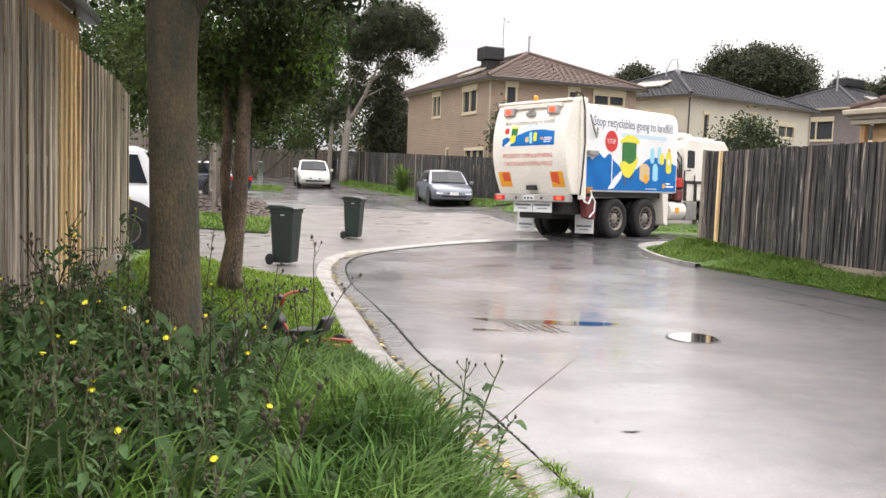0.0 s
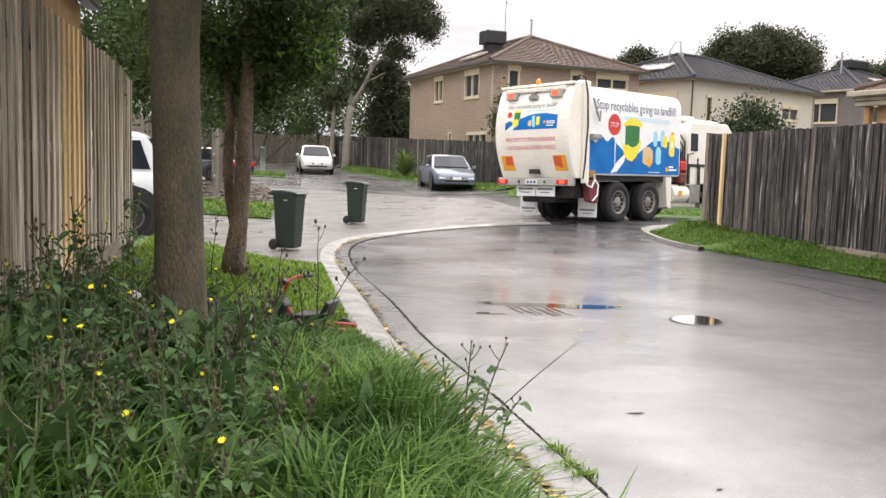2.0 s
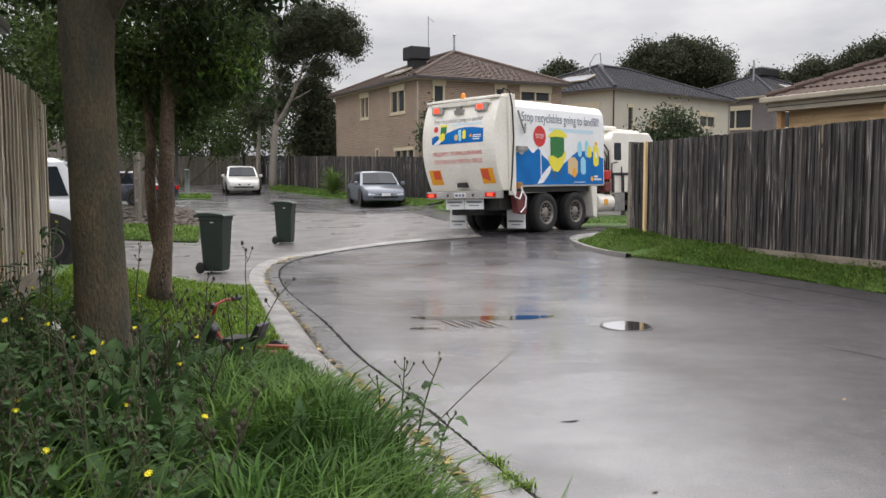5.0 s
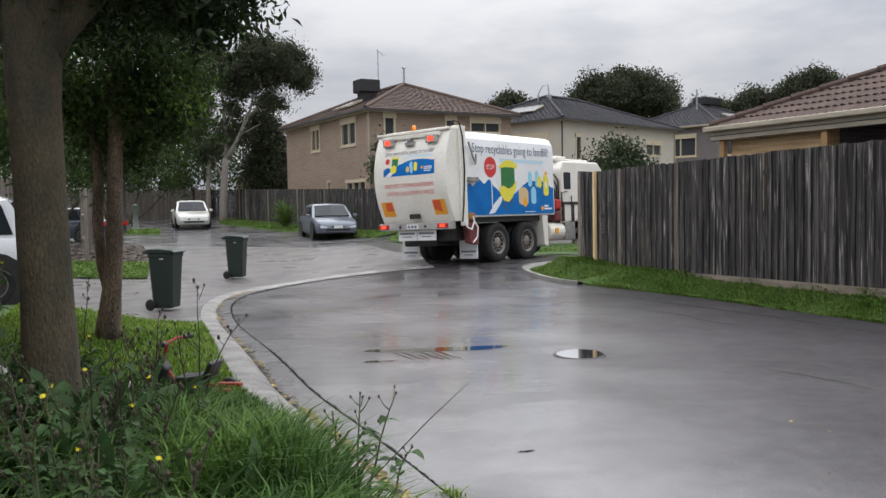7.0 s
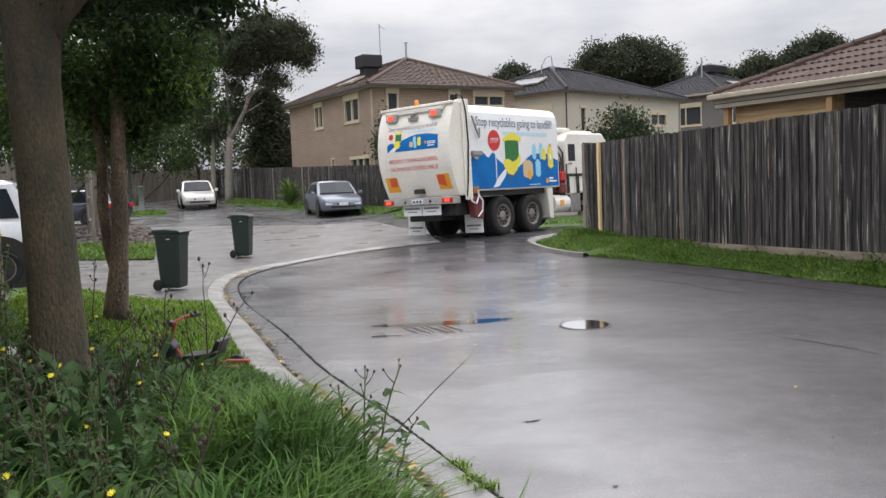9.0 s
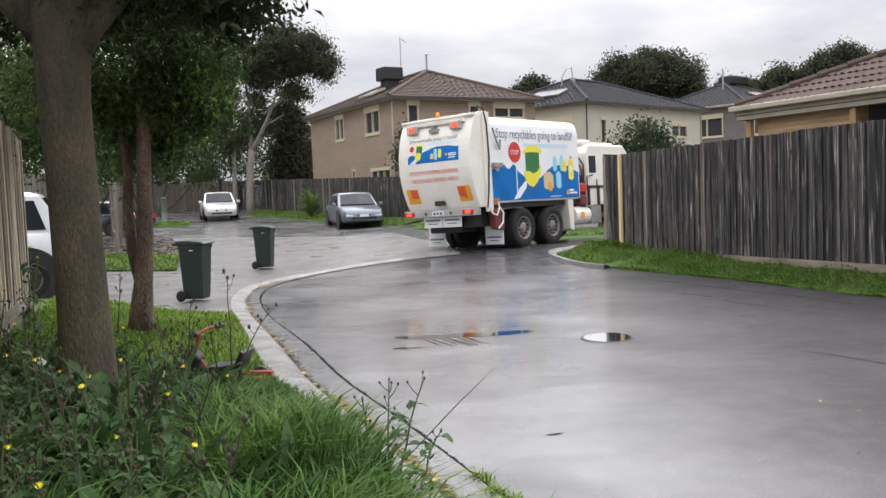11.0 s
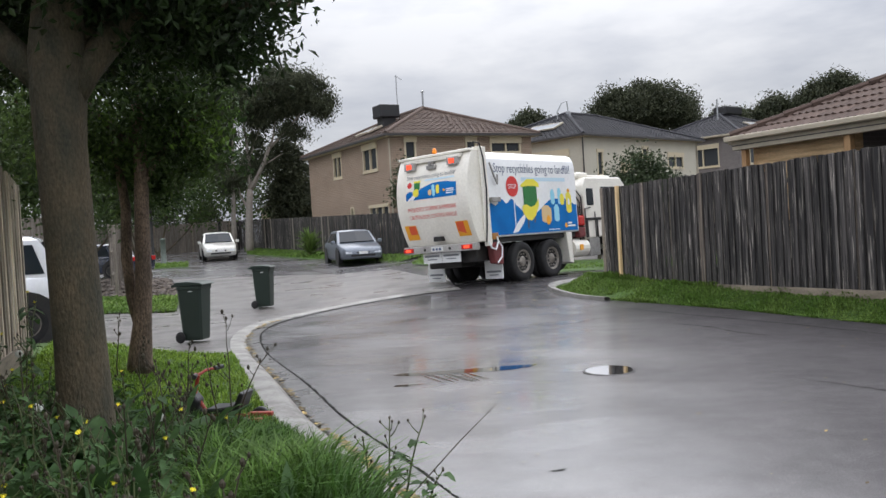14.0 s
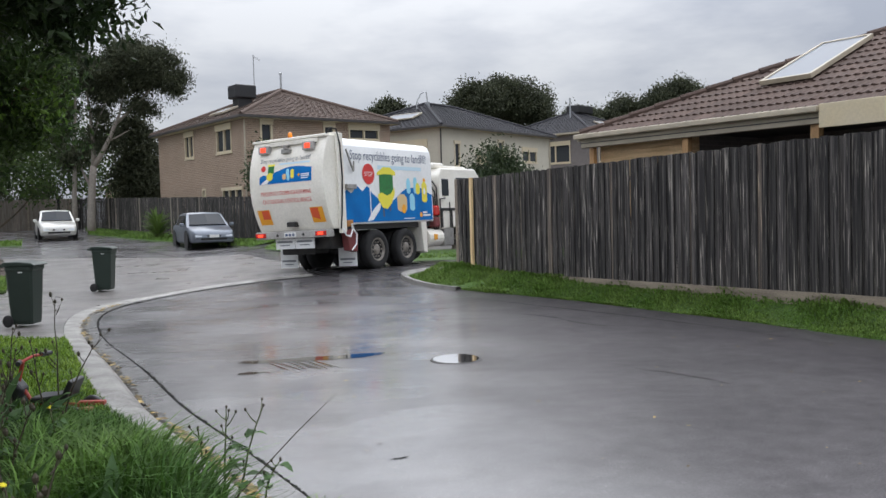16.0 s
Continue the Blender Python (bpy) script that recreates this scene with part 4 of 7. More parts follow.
def hip_roof(root, x0, x1, y0, y1, z, pitch, over, material, caps, name="roof", gut=None):
    """A hipped roof over a rectangle in the house's axes, with gutters and ridge caps."""
    x0, x1, y0, y1 = x0 - over, x1 + over, y0 - over, y1 + over
    w = min(x1 - x0, y1 - y0) / 2
    h = w * math.tan(radians(pitch))
    if x1 - x0 >= y1 - y0:
        r0, r1 = Vector((x0 + w, (y0 + y1) / 2, z + h)), Vector((x1 - w, (y0 + y1) / 2, z + h))
        planes = [((x0, y0), (x1, y0), r0, r1), ((x1, y1), (x0, y1), r1, r0), ((x0, y1), (x0, y0), r0, r0), ((x1, y0), (x1, y1), r1, r1)]
        hips = [((x0, y0), r0), ((x0, y1), r0), ((x1, y0), r1), ((x1, y1), r1)]
    else:
        r0, r1 = Vector(((x0 + x1) / 2, y0 + w, z + h)), Vector(((x0 + x1) / 2, y1 - w, z + h))
        planes = [((x0, y0), (x1, y0), r0, r0), ((x1, y1), (x0, y1), r1, r1), ((x0, y1), (x0, y0), r1, r0), ((x1, y0), (x1, y1), r0, r1)]
        hips = [((x0, y0), r0), ((x1, y0), r0), ((x0, y1), r1), ((x1, y1), r1)]
    deck = bmesh.new()
    verts, faces = [], []
    for a, b, c, d in planes:
        A, B = Vector((*a, z)), Vector((*b, z))
        roof_plane(verts, faces, A, B, c, d)
        co = [A, B, d] if (c - d).length < 1e-6 else [A, B, d, c]
        deck.faces.new([deck.verts.new(p - Vector((0, 0, 0.03))) for p in co])
    r = raw(name, verts, faces, material, root)
    part("roof_deck", deck, DARKGUT, r)
    bm = bmesh.new()
    for a, b in hips:
        tube(bm, [Vector((*a, z + 0.04)), b + Vector((0, 0, 0.05))], 0.10, 8)
    if (r0 - r1).length > 0.1:
        tube(bm, [r0 + Vector((0, 0, 0.05)), r1 + Vector((0, 0, 0.05))], 0.11, 8)
    part("ridge_cap", bm, caps, r)
    g = bmesh.new()
    for ax0, ax1, ay0, ay1 in ((x0 - 0.1, x1 + 0.1, y0 - 0.1, y0 + 0.02), (x0 - 0.1, x1 + 0.1, y1 - 0.02, y1 + 0.1), (x0 - 0.1, x0 + 0.02, y0 + 0.02, y1 - 0.02), (x1 - 0.02, x1 + 0.1, y0 + 0.02, y1 - 0.02)):
        bx(g, ax0, ax1, ay0, ay1, z - 0.10, z + 0.01)
    part("gutter", g, gut or GUTTER, r)
    s = bmesh.new()
    bx(s, x0 + 0.02, x1 - 0.02, y0 + 0.02, y1 - 0.02, z - 0.12, z - 0.095)
    part("soffit", s, CREAM, r)
    return r, r0, r1


def house(name, corner, ang, a, b, base, eave, wall_mat, roof_mat, right_windows, left_windows, label, pitch=22, over=0.32, gut=None):
    """A two-storey house: from its near corner, a along ang (the right facade) and b at ang + 90 (the left one)."""
    root = thing(name, pose(corner[0], corner[1], 0, 0, 0, ang), label, "house")
    z1 = eave - 0.13
    w1 = wall("wall_front", root, (0, 0), 0, a, base - 0.5, z1, [(s, z, w, h) for s, z, w, h, *_ in right_windows], wall_mat)
    w2 = wall("wall_side", root, (0, b), -90, b - 0.252, base - 0.5, z1, [(s, z, w, h) for s, z, w, h, *_ in left_windows], wall_mat)
    wall("wall_back", root, (a, b), 180, a - 0.252, base - 0.5, z1, [], wall_mat)
    wall("wall_far", root, (a, 0.252), 90, b - 0.504, base - 0.5, z1, [], wall_mat)
    for w, ws in ((w1, right_windows), (w2, left_windows)):
        for s, z, ww, h, panes, blind in ws:
            window(w, s, z, ww, h, panes, blind)
    r = hip_roof(root, 0, a, 0, b, eave, pitch, over, roof_mat, roof_mat, gut=gut)
    return root, r


bh, bhr = house("brick_house", (-3.1, 40.0), 30, 7.9, 10.7, 0.6, 6.3, BRICK, TILE,
                [(0.75, 4.95, 0.62, 1.2, 1, 0.22), (4.05, 4.95, 0.62, 1.2, 1, 0.22), (5.45, 5.38, 1.8, 0.78, 2, 0.3)],
                [(3.7, 4.78, 1.15, 1.3, 2, 0.22), (7.6, 4.78, 1.7, 1.3, 2, 0.25), (5.7, 2.5, 0.45, 0.7, 1, 0), (8.1, 2.2, 2.2, 0.9, 3, 0.1)],
                "two-storey brown brick house with a hipped tile roof", 23, gut=DARKGUT)
gh, ghr = house("rendered_house", (7.18, 50.0), 45, 12.6, 9.5, 0.6, 6.75, RENDERED, TILEGREY,
                [(1.3, 4.4, 0.6, 1.5, 1, 0.15), (6.0, 5.2, 0.7, 1.0, 1, 0.15), (8.9, 4.9, 1.9, 0.95, 2, 0.25)],
                [(5.6, 4.2, 2.9, 1.8, 2, 0.45)],
                "two-storey beige rendered house with dark grey tiled roof", 22, gut=DARKGUT)
house("low_brick_house", (-13.6, 66.5), 25, 11, 8, 1.6, 4.35, BRICK, TILE, [(3.0, 2.6, 1.6, 1.3, 2, 0.2)], [(3, 2.6, 1.6, 1.3, 2, 0.2)],
      "low brown brick house beyond the end fence", 22, gut=GUTTER)
th, thr = house("grey_brick_house", (19.95, 62.0), 40, 10, 9, 0.6, 7.4, GREYBRICK, TILEGREY,
                [(1.2, 5.2, 1.8, 1.3, 2, 0.2)], [(4.6, 5.2, 2.7, 1.6, 2, 0.28)],
                "grey brick two-storey house with a dark tiled roof", 23)


# ---- refuse truck, standing across the bend ----
TRUCK = thing("garbage_truck", pose(-0.55, 22.27, 0.235, 0, 0, 50.96) @ pose(0, 0, 0, -1.7, 0, 0), "white side-loading garbage truck with printed blue panels", "truck")


def rear_x(z):
    """How far the rounded tailgate bulges at a height."""
    t = (z - 2.35) / 1.15
    return -0.23 + 0.31 * t * t + 0.02 * t


def text_mesh(words, width, height=None):
    """Flat lettering, its lower left corner at the origin, as points and faces."""
    cu = bpy.data.curves.new("lettering", "FONT")
    cu.body = words
    cu.resolution_u = 2
    ob = bpy.data.objects.new("lettering", cu)
    me = bpy.data.meshes.new_from_object(ob)
    co = [v.co.copy() for v in me.vertices]
    fs = [tuple(p.vertices) for p in me.polygons]
    bpy.data.objects.remove(ob)
    bpy.data.curves.remove(cu)
    bpy.data.meshes.remove(me)
    x0, x1 = min(c.x for c in co), max(c.x for c in co)
    k = width / (x1 - x0)
    ky = k if height is None else height / max(c.y for c in co)
    return [((c.x - x0) * k, c.y * ky) for c in co], fs


def rear_print(name, pts, faces, material, off, parent, label=""):
    """A flat print laid on the tailgate: pts are (to the viewer's right, up)."""
    return raw(name, [(rear_x(v) - off, -u, v) for u, v in pts], faces, material, parent, label)


def side_print(name, pts, faces, material, off, parent, label=""):
    return raw(name, [(u, -1.225 - off, v) for u, v in pts], faces, material, parent, label)


def fan(outline):
    """Thin strips that fill an outline given as (u, low, high)."""
    pts, faces = [], []
    for u, lo, hi in outline:
        n = 5
        for k in range(n):
            pts.append((u, lo + (hi - lo) * k / (n - 1)))
    for i in range(len(outline) - 1):
        for k in range(4):
            a = i * 5 + k
            faces.append((a, a + 5, a + 6, a + 1))
    return pts, faces


def disc(cu, cv, r, n=28, sy=1.0):
    return [(cu + r * cos(2 * pi * k / n), cv + sy * r * sin(2 * pi * k / n)) for k in range(n)], [tuple(range(n))]


def quad(u0, u1, v0, v1):
    return fan([(u0, v0, v1), ((u0 + u1) / 2, v0, v1), (u1, v0, v1)])


# body shell: flat sides, rounded shoulders
sec = [(-1.2, 1.2), (-1.225, 1.24), (-1.225, 3.02), (-1.20, 3.2), (-1.12, 3.34), (-0.98, 3.41), (0, 3.44), (0.98, 3.41), (1.12, 3.34), (1.2, 3.2), (1.225, 3.02), (1.225, 1.24), (1.2, 1.2)]
bm = bmesh.new()
prism(bm, sec, 0.52, 4.78, "x", 0.03)
body = part("body", bm, WHITEBODY, TRUCK, "white printed side body")
# tailgate
zs = [1.12 + (3.44 - 1.12) * k / 16 for k in range(17)]
tg = [(rear_x(z), z) for z in zs] + [(0.50, 3.44), (0.50, 1.12)]
bm = bmesh.new()
prism(bm, tg, -1.2, 1.2, "y", 0.025)
gate = part("tailgate", bm, WHITE, TRUCK, "rounded cream-white tailgate")
bm = bmesh.new()
bx(bm, 0.3, 0.56, -1.26, -1.2, 1.0, 3.5, 0.012), bx(bm, 0.3, 0.56, 1.2, 1.26, 1.0, 3.5, 0.012), bx(bm, 0.34, 0.54, -1.2, 1.2, 3.44, 3.52, 0.012)
part("ring_frame", bm, WHITE, gate)
bm = bmesh.new()
bx(bm, -0.03, 0.12, -1.2, 1.2, 3.40, 3.46, 0.01)
bx(bm, -0.09, -0.02, -0.95, 0.95, 3.27, 3.37, 0.01)
part("light_bar", bm, WHITE, gate)
for s in (-1, 1):
    bm = bmesh.new()
    bx(bm, -0.17, -0.03, s * 0.72 - 0.17, s * 0.72 + 0.17, 3.10, 3.30, 0.012)
    h = part("lamp_housing", bm, GREYPAINT, gate, "grey lamp box")
    bm = bmesh.new()
    bx(bm, -0.185, -0.165, s * 0.72 - 0.085, s * 0.72 + 0.085, 3.14, 3.26, 0.008)
    part("brake_lamp", bm, REDLAMP, h, "lit red brake lamp")
bm = bmesh.new()
bx(bm, -0.16, -0.02, -0.14, 0.14, 3.07, 3.17, 0.01), bx(bm, -0.18, -0.05, -0.05, 0.05, 3.17, 3.27, 0.01)
part("camera_box", bm, STEEL, gate, "grey reversing camera box")
bm = bmesh.new()
lathe(bm, [(0.06, 0), (0.062, 0.05), (0.05, 0.12), (0.025, 0.15)], Matrix.Translation((0.06, 0, 3.46)), 14)
part("beacon", bm, AMBER, gate, "amber warning beacon", True)
# rear prints
tp, tf = text_mesh("Stop recyclables going to landfill!", 1.62, 0.105)
rear_print("lettering", [(u - 0.83, v + 2.87) for u, v in tp], tf, GREYTXT, 0.006, gate, "grey slogan lettering")
rear_print("lettering", *quad(-0.2, 0.78, 2.785, 2.83), PALETXT, 0.006, gate, "pale second line, too faint to read")
tp, tf = text_mesh("FREQUENTLY STOPPING & REVERSING", 1.62, 0.10)
rear_print("lettering", [(u - 0.82, v + 2.03) for u, v in tp], tf, RED, 0.006, gate, "red warning lettering")
tp, tf = text_mesh("CAUTION DUAL CONTROL VEHICLE", 1.58, 0.10)
rear_print("lettering", [(u - 0.80, v + 1.83) for u, v in tp], tf, RED, 0.006, gate, "red warning lettering")
wave = [(-0.85 + 1.7 * k / 24, 2.33, 2.33 + 0.17 + 0.22 * ss(0.0, 0.62, k / 24) - 0.05 * ss(0.75, 1, k / 24) + 0.05 * sin(k * 0.9) * (k < 8)) for k in range(25)]
graphic = rear_print("printed_panel", *fan(wave), BLUE, 0.005, gate, "blue wave printed across the tailgate")
rear_print("printed_sign", *disc(-0.72, 2.72, 0.075, 20), RED, 0.009, graphic)
rear_print("printed_bin", *fan([(-0.56, 2.60, 2.78), (-0.45, 2.52, 2.78), (-0.36, 2.62, 2.78)]), GREEN, 0.009, graphic)
rear_print("printed_lid", *quad(-0.58, -0.34, 2.77, 2.82), YELLOWP, 0.010, graphic)
rear_print("printed_shape", *fan([(-0.60, 2.44, 2.56), (-0.48, 2.40, 2.62), (-0.40, 2.46, 2.58)]), YELLOWP, 0.011, graphic)
rear_print("printed_shape", *fan([(-0.78, 2.33, 2.35), (-0.6, 2.33, 2.46), (-0.5, 2.42, 2.5)]), WHITEP, 0.010, graphic)
for u, w, lo, hi, m in ((-0.02, 0.12, 2.40, 2.56, TANP), (0.09, 0.1, 2.50, 2.68, CYANP), (0.11, 0.09, 2.37, 2.56, CYANP), (0.24, 0.11, 2.42, 2.66, YELLOWP), (0.45, 0.08, 2.46, 2.54, ORANGE)):
    rear_print("printed_shape", *fan([(u - w / 2, lo + 0.03, hi - 0.03), (u, lo, hi), (u + w / 2, lo + 0.03, hi - 0.03)]), m, 0.010, graphic)
for v in (2.50, 2.455, 2.40):
    rear_print("printed_bar", *quad(0.52, 0.78 if v > 2.41 else 0.74, v, v + 0.025), WHITEP, 0.010, graphic)
for s in (-1, 1):
    a, b = (-1.06, -0.66) if s < 0 else (0.66, 1.06)
    rf = rear_print("reflector", *quad(a, b, 1.30, 1.68), ORANGE, 0.008, gate, "orange and red reflective marker plate")
    q0 = a + 0.14 if s < 0 else a + 0.02
    rear_print("red_block", *fan([(q0, 1.44 if s > 0 else 1.44, 1.66), (q0 + 0.24, 1.36 + 0.08 * (s < 0), 1.66)]), REDREF, 0.012, rf)
bm = bmesh.new()
bx(bm, -0.1, 0.08, -0.14, 0.14, 1.22, 1.34, 0.015)
part("latch", bm, BLACK, gate, "black tailgate latch")
# bumper
bm = bmesh.new()
bx(bm, -0.14, 0.16, -1.16, 1.16, 0.93, 1.12, 0.02)
bump = part("bumper", bm, GREYPAINT, TRUCK, "grey steel rear bumper")
for s in (-1, 1):
    bm = bmesh.new()
    bx(bm, -0.165, -0.135, s * 0.98 - 0.17, s * 0.98 + 0.17, 0.97, 1.08, 0.01)
    h = part("tail_lamp", bm, REDOFF, bump, "red tail lamp cluster")
    bm = bmesh.new()
    bx(bm, -0.175, -0.16, s * 0.98 - 0.08, s * 0.98 + 0.08, 0.99, 1.06, 0.005)
    part("lit_lens", bm, REDLAMP, h, "glowing red lens")
    bm = bmesh.new()
    lathe(bm, [(0.035, 0), (0.035, 0.02)], Matrix.Translation((-0.14, s * 0.42, 1.02)) @ Matrix.Rotation(-pi / 2, 4, "Y"), 12)
    part("sensor", bm, BLACK, bump)
bm = bmesh.new()
bx(bm, -0.16, -0.14, -0.19, 0.19, 0.96, 1.08, 0.005)
pl = part("number_plate", bm, PLATE, bump, "white plate with plain dark bars")
bm = bmesh.new()
for k in (-0.11, 0.0, 0.11):
    bx(bm, -0.166, -0.161, k - 0.035, k + 0.035, 0.99, 1.05)
part("plate_bar", bm, NAVY, pl)


def flap(y0, y1, z0, z1, x, lean=0.0):
    bm = bmesh.new()
    bx(bm, x - 0.012, x + 0.012, y0, y1, z0, z1, 0.006)
    for v in bm.verts:
        v.co.x += lean * (z1 - v.co.z)
    f = part("mudflap", bm, WHITEBODY, TRUCK, "white rubber mudflap with dark print bars")
    bm = bmesh.new()
    for k, (h, w) in enumerate(((0.05, 0.8), (0.025, 0.5))):
        zc = z0 + 0.16 - 0.075 * k
        bx(bm, x - 0.022 + lean * (z1 - zc), x - 0.014 + lean * (z1 - zc), (y0 + y1) / 2 - (y1 - y0) * w / 2, (y0 + y1) / 2 + (y1 - y0) * w / 2, zc, zc + h)
    part("print_bar", bm, GREYTXT, f)


flap(-0.63, -0.01, 0.66, 0.92, 0.02), flap(0.01, 0.63, 0.66, 0.92, 0.02)
flap(0.56, 1.14, 0.14, 0.86, 0.75), flap(-1.2, -0.62, 0.14, 0.78, 0.98)
# chassis
bm = bmesh.new()
for s in (-1, 1):
    bx(bm, 0.1, 7.9, s * 0.42 - 0.05, s * 0.42 + 0.05, 0.75, 1.05, 0.01)
bx(bm, 0.5, 4.75, -1.1, 1.1, 1.06, 1.2, 0.01)
bx(bm, 0.2, 1.1, -1.0, -0.5, 0.62, 1.06, 0.05), bx(bm, 0.3, 0.9, -0.4, 0.7, 0.5, 0.95, 0.04)
for x in (1.95, 3.35, 7.0):
    tube(bm, [(x, -0.95, 0.52), (x, 0.95, 0.52)], 0.09, 10)
part("chassis", bm, BLACK, TRUCK, "dirty black chassis and hopper frame")
bm = bmesh.new()
prism(bm, [(4.12, 1.2), (4.22, 0.35), (4.42, 0.3), (4.42, 1.2)], -1.2, -0.7, "y", 0.02)
part("mudguard", bm, WHITE, TRUCK, "white panel behind the rear wheels")


def wheel(root, x, y, z, r, w, out, rim_mat, spokes=0):
    """A tyre with tread shoulders, a dished rim and wheel nuts; out: the side of its face."""
    m = Matrix.Translation((x, y, z)) @ Matrix.Rotation(-out * pi / 2, 4, "X")
    bm = bmesh.new()
    lathe(bm, [(r * 0.56, -w / 2), (r * 0.85, -w / 2), (r * 0.97, -w * 0.42), (r, -w * 0.3), (r * 0.985, -w * 0.02), (r, w * 0.3), (r * 0.97, w * 0.42), (r * 0.85, w / 2), (r * 0.6, w * 0.46), (r * 0.56, w * 0.3)], m, 30)
    t = part("wheel", bm, RUBBER, root, "black tyre", True)
    bm = bmesh.new()
    lathe(bm, [(r * 0.60, w * 0.47), (r * 0.56, w * 0.49), (r * 0.53, w * 0.36), (r * 0.44, w * 0.20), (r * 0.30, w * 0.18), (r * 0.26, w * 0.34), (r * 0.12, w * 0.42), (0.004, w * 0.42)], m, 26, False)
    n = 10 if not spokes else spokes
    for k in range(n):
        a = 2 * pi * k / n
        bx(bm, -0.02, 0.02, -0.02, 0.02, 0, 0.05, 0, m @ Matrix.Translation((r * 0.37 * cos(a), r * 0.37 * sin(a), w * 0.19)))
    part("rim", bm, rim_mat, t, "", True)
    return t


for x in (1.95, 3.35):
    wheel(TRUCK, x, -1.06, 0.52, 0.52, 0.27, -1, RIM), wheel(TRUCK, x, 1.06, 0.52, 0.52, 0.27, 1, RIM)
    for s in (-1, 1):
        bm = bmesh.new()
        lathe(bm, [(0.3, -0.13), (0.48, -0.13), (0.52, -0.08), (0.52, 0.08), (0.48, 0.13), (0.3, 0.13)], Matrix.Translation((x, s * 0.76, 0.52)) @ Matrix.Rotation(pi / 2, 4, "X"), 26)
        part("inner_tyre", bm, RUBBER, TRUCK, "", True)
wheel(TRUCK, 7.0, -1.06, 0.52, 0.52, 0.28, -1, RIM), wheel(TRUCK, 7.0, 1.06, 0.52, 0.52, 0.28, 1, RIM)
# side panel print
pan = body
tp, tf = text_mesh("Stop recyclables going to landfill!", 3.62, 0.24)
side_print("lettering", [(u + 0.86, v + 2.86) for u, v in tp], tf, NAVY, 0.005, pan, "dark blue slogan lettering")
side_print("lettering", *quad(2.05, 4.2, 2.64, 2.74), PALETXT, 0.005, pan, "pale second line, too faint to read")
N = 60
side_wave = []
for k in range(N + 1):
    q = k / N
    top = 2.02 + 0.06 * sin(q * 60) * (q < 0.28) + 0.1 * ss(0.05, 0.1, q) * (q < 0.28) - 0.28 * ss(0.26, 0.42, q) + 0.42 * ss(0.45, 0.72, q) - 0.18 * ss(0.85, 1, q)
    side_wave.append((0.56 + 4.16 * q, 1.25, top))
sw = side_print("printed_panel", *fan(side_wave), BLUE, 0.004, pan, "blue wave printed along the side")
side_print("printed_sign", *disc(1.62, 2.50, 0.27), RED, 0.010, sw, "red stop sign print")
side_print("printed_pole", *fan([(1.64, 1.42, 2.24), (1.68, 1.42, 2.24)]), WHITEP, 0.009, sw)
tp, tf = text_mesh("STOP", 0.36, 0.12)
side_print("lettering", [(u + 1.44, v + 2.44) for u, v in tp], tf, WHITEP, 0.013, sw)
side_print("printed_bin", *fan([(2.10, 2.0, 2.50), (2.3, 1.85, 2.53), (2.56, 1.88, 2.53), (2.74, 2.05, 2.49)]), GREEN, 0.009, sw, "green bin shape")
side_print("printed_lid", *fan([(2.0, 2.48, 2.54), (2.3, 2.51, 2.70), (2.62, 2.51, 2.70), (2.86, 2.48, 2.58)]), YELLOWP, 0.010, sw)
side_print("printed_shape", *fan([(2.02, 1.82, 1.98), (2.2, 1.62, 2.02), (2.42, 1.58, 1.94), (2.62, 1.72, 2.0), (2.8, 1.98, 2.16)]), YELLOWP, 0.012, sw, "yellow print shape")
side_print("printed_shape", *fan([(2.2, 1.4, 1.66), (2.28, 1.36, 1.68)]), NAVY, 0.011, sw)
side_print("printed_shape", *fan([(2.52, 1.5, 1.78), (2.6, 1.56, 1.7)]), NAVY, 0.011, sw)
side_print("printed_road", *fan([(1.5, 1.27, 1.29), (1.75, 1.3, 1.55), (2.05, 1.55, 1.75), (2.12, 1.66, 1.74)]), WHITEP, 0.008, sw, "white road sweep")
side_print("printed_shape", *fan([(2.72, 1.95, 1.98), (3.0, 2.05, 2.1), (3.25, 2.08, 2.13)]), WHITEP, 0.008, sw)
for u, w, lo, hi, m in ((3.15, 0.48, 1.5, 1.98, TANP), (3.22, 0.2, 1.45, 1.7, ORANGE), (3.5, 0.2, 2.0, 2.42, CYANP), (3.66, 0.26, 1.52, 2.0, CYANP), (3.85, 0.18, 2.0, 2.46, CYANP), (3.98, 0.22, 1.98, 2.3, YELLOWP), (4.32, 0.28, 1.75, 2.34, YELLOWP), (4.32, 0.12, 1.98, 2.16, WHITEP), (4.33, 0.16, 2.34, 2.44, ORANGE)):
    side_print("printed_shape", *fan([(u - w / 2, lo + 0.06, hi - 0.08), (u - w * 0.2, lo, hi), (u + w * 0.2, lo, hi), (u + w / 2, lo + 0.05, hi - 0.1)]), m, 0.009 + 0.001 * (m is YELLOWP) + 0.002 * (m is WHITEP or m is ORANGE), sw)
side_print("printed_badge", *disc(4.1, 1.40, 0.07, 20), ORANGE, 0.009, sw)
for v, a, b in ((1.44, 4.2, 4.42), (1.36, 4.2, 4.6), (1.30, 3.2, 3.75)):
    side_print("printed_bar", *quad(a, b, v, v + (0.05 if a > 4 else 0.02)), WHITEP, 0.009, sw)
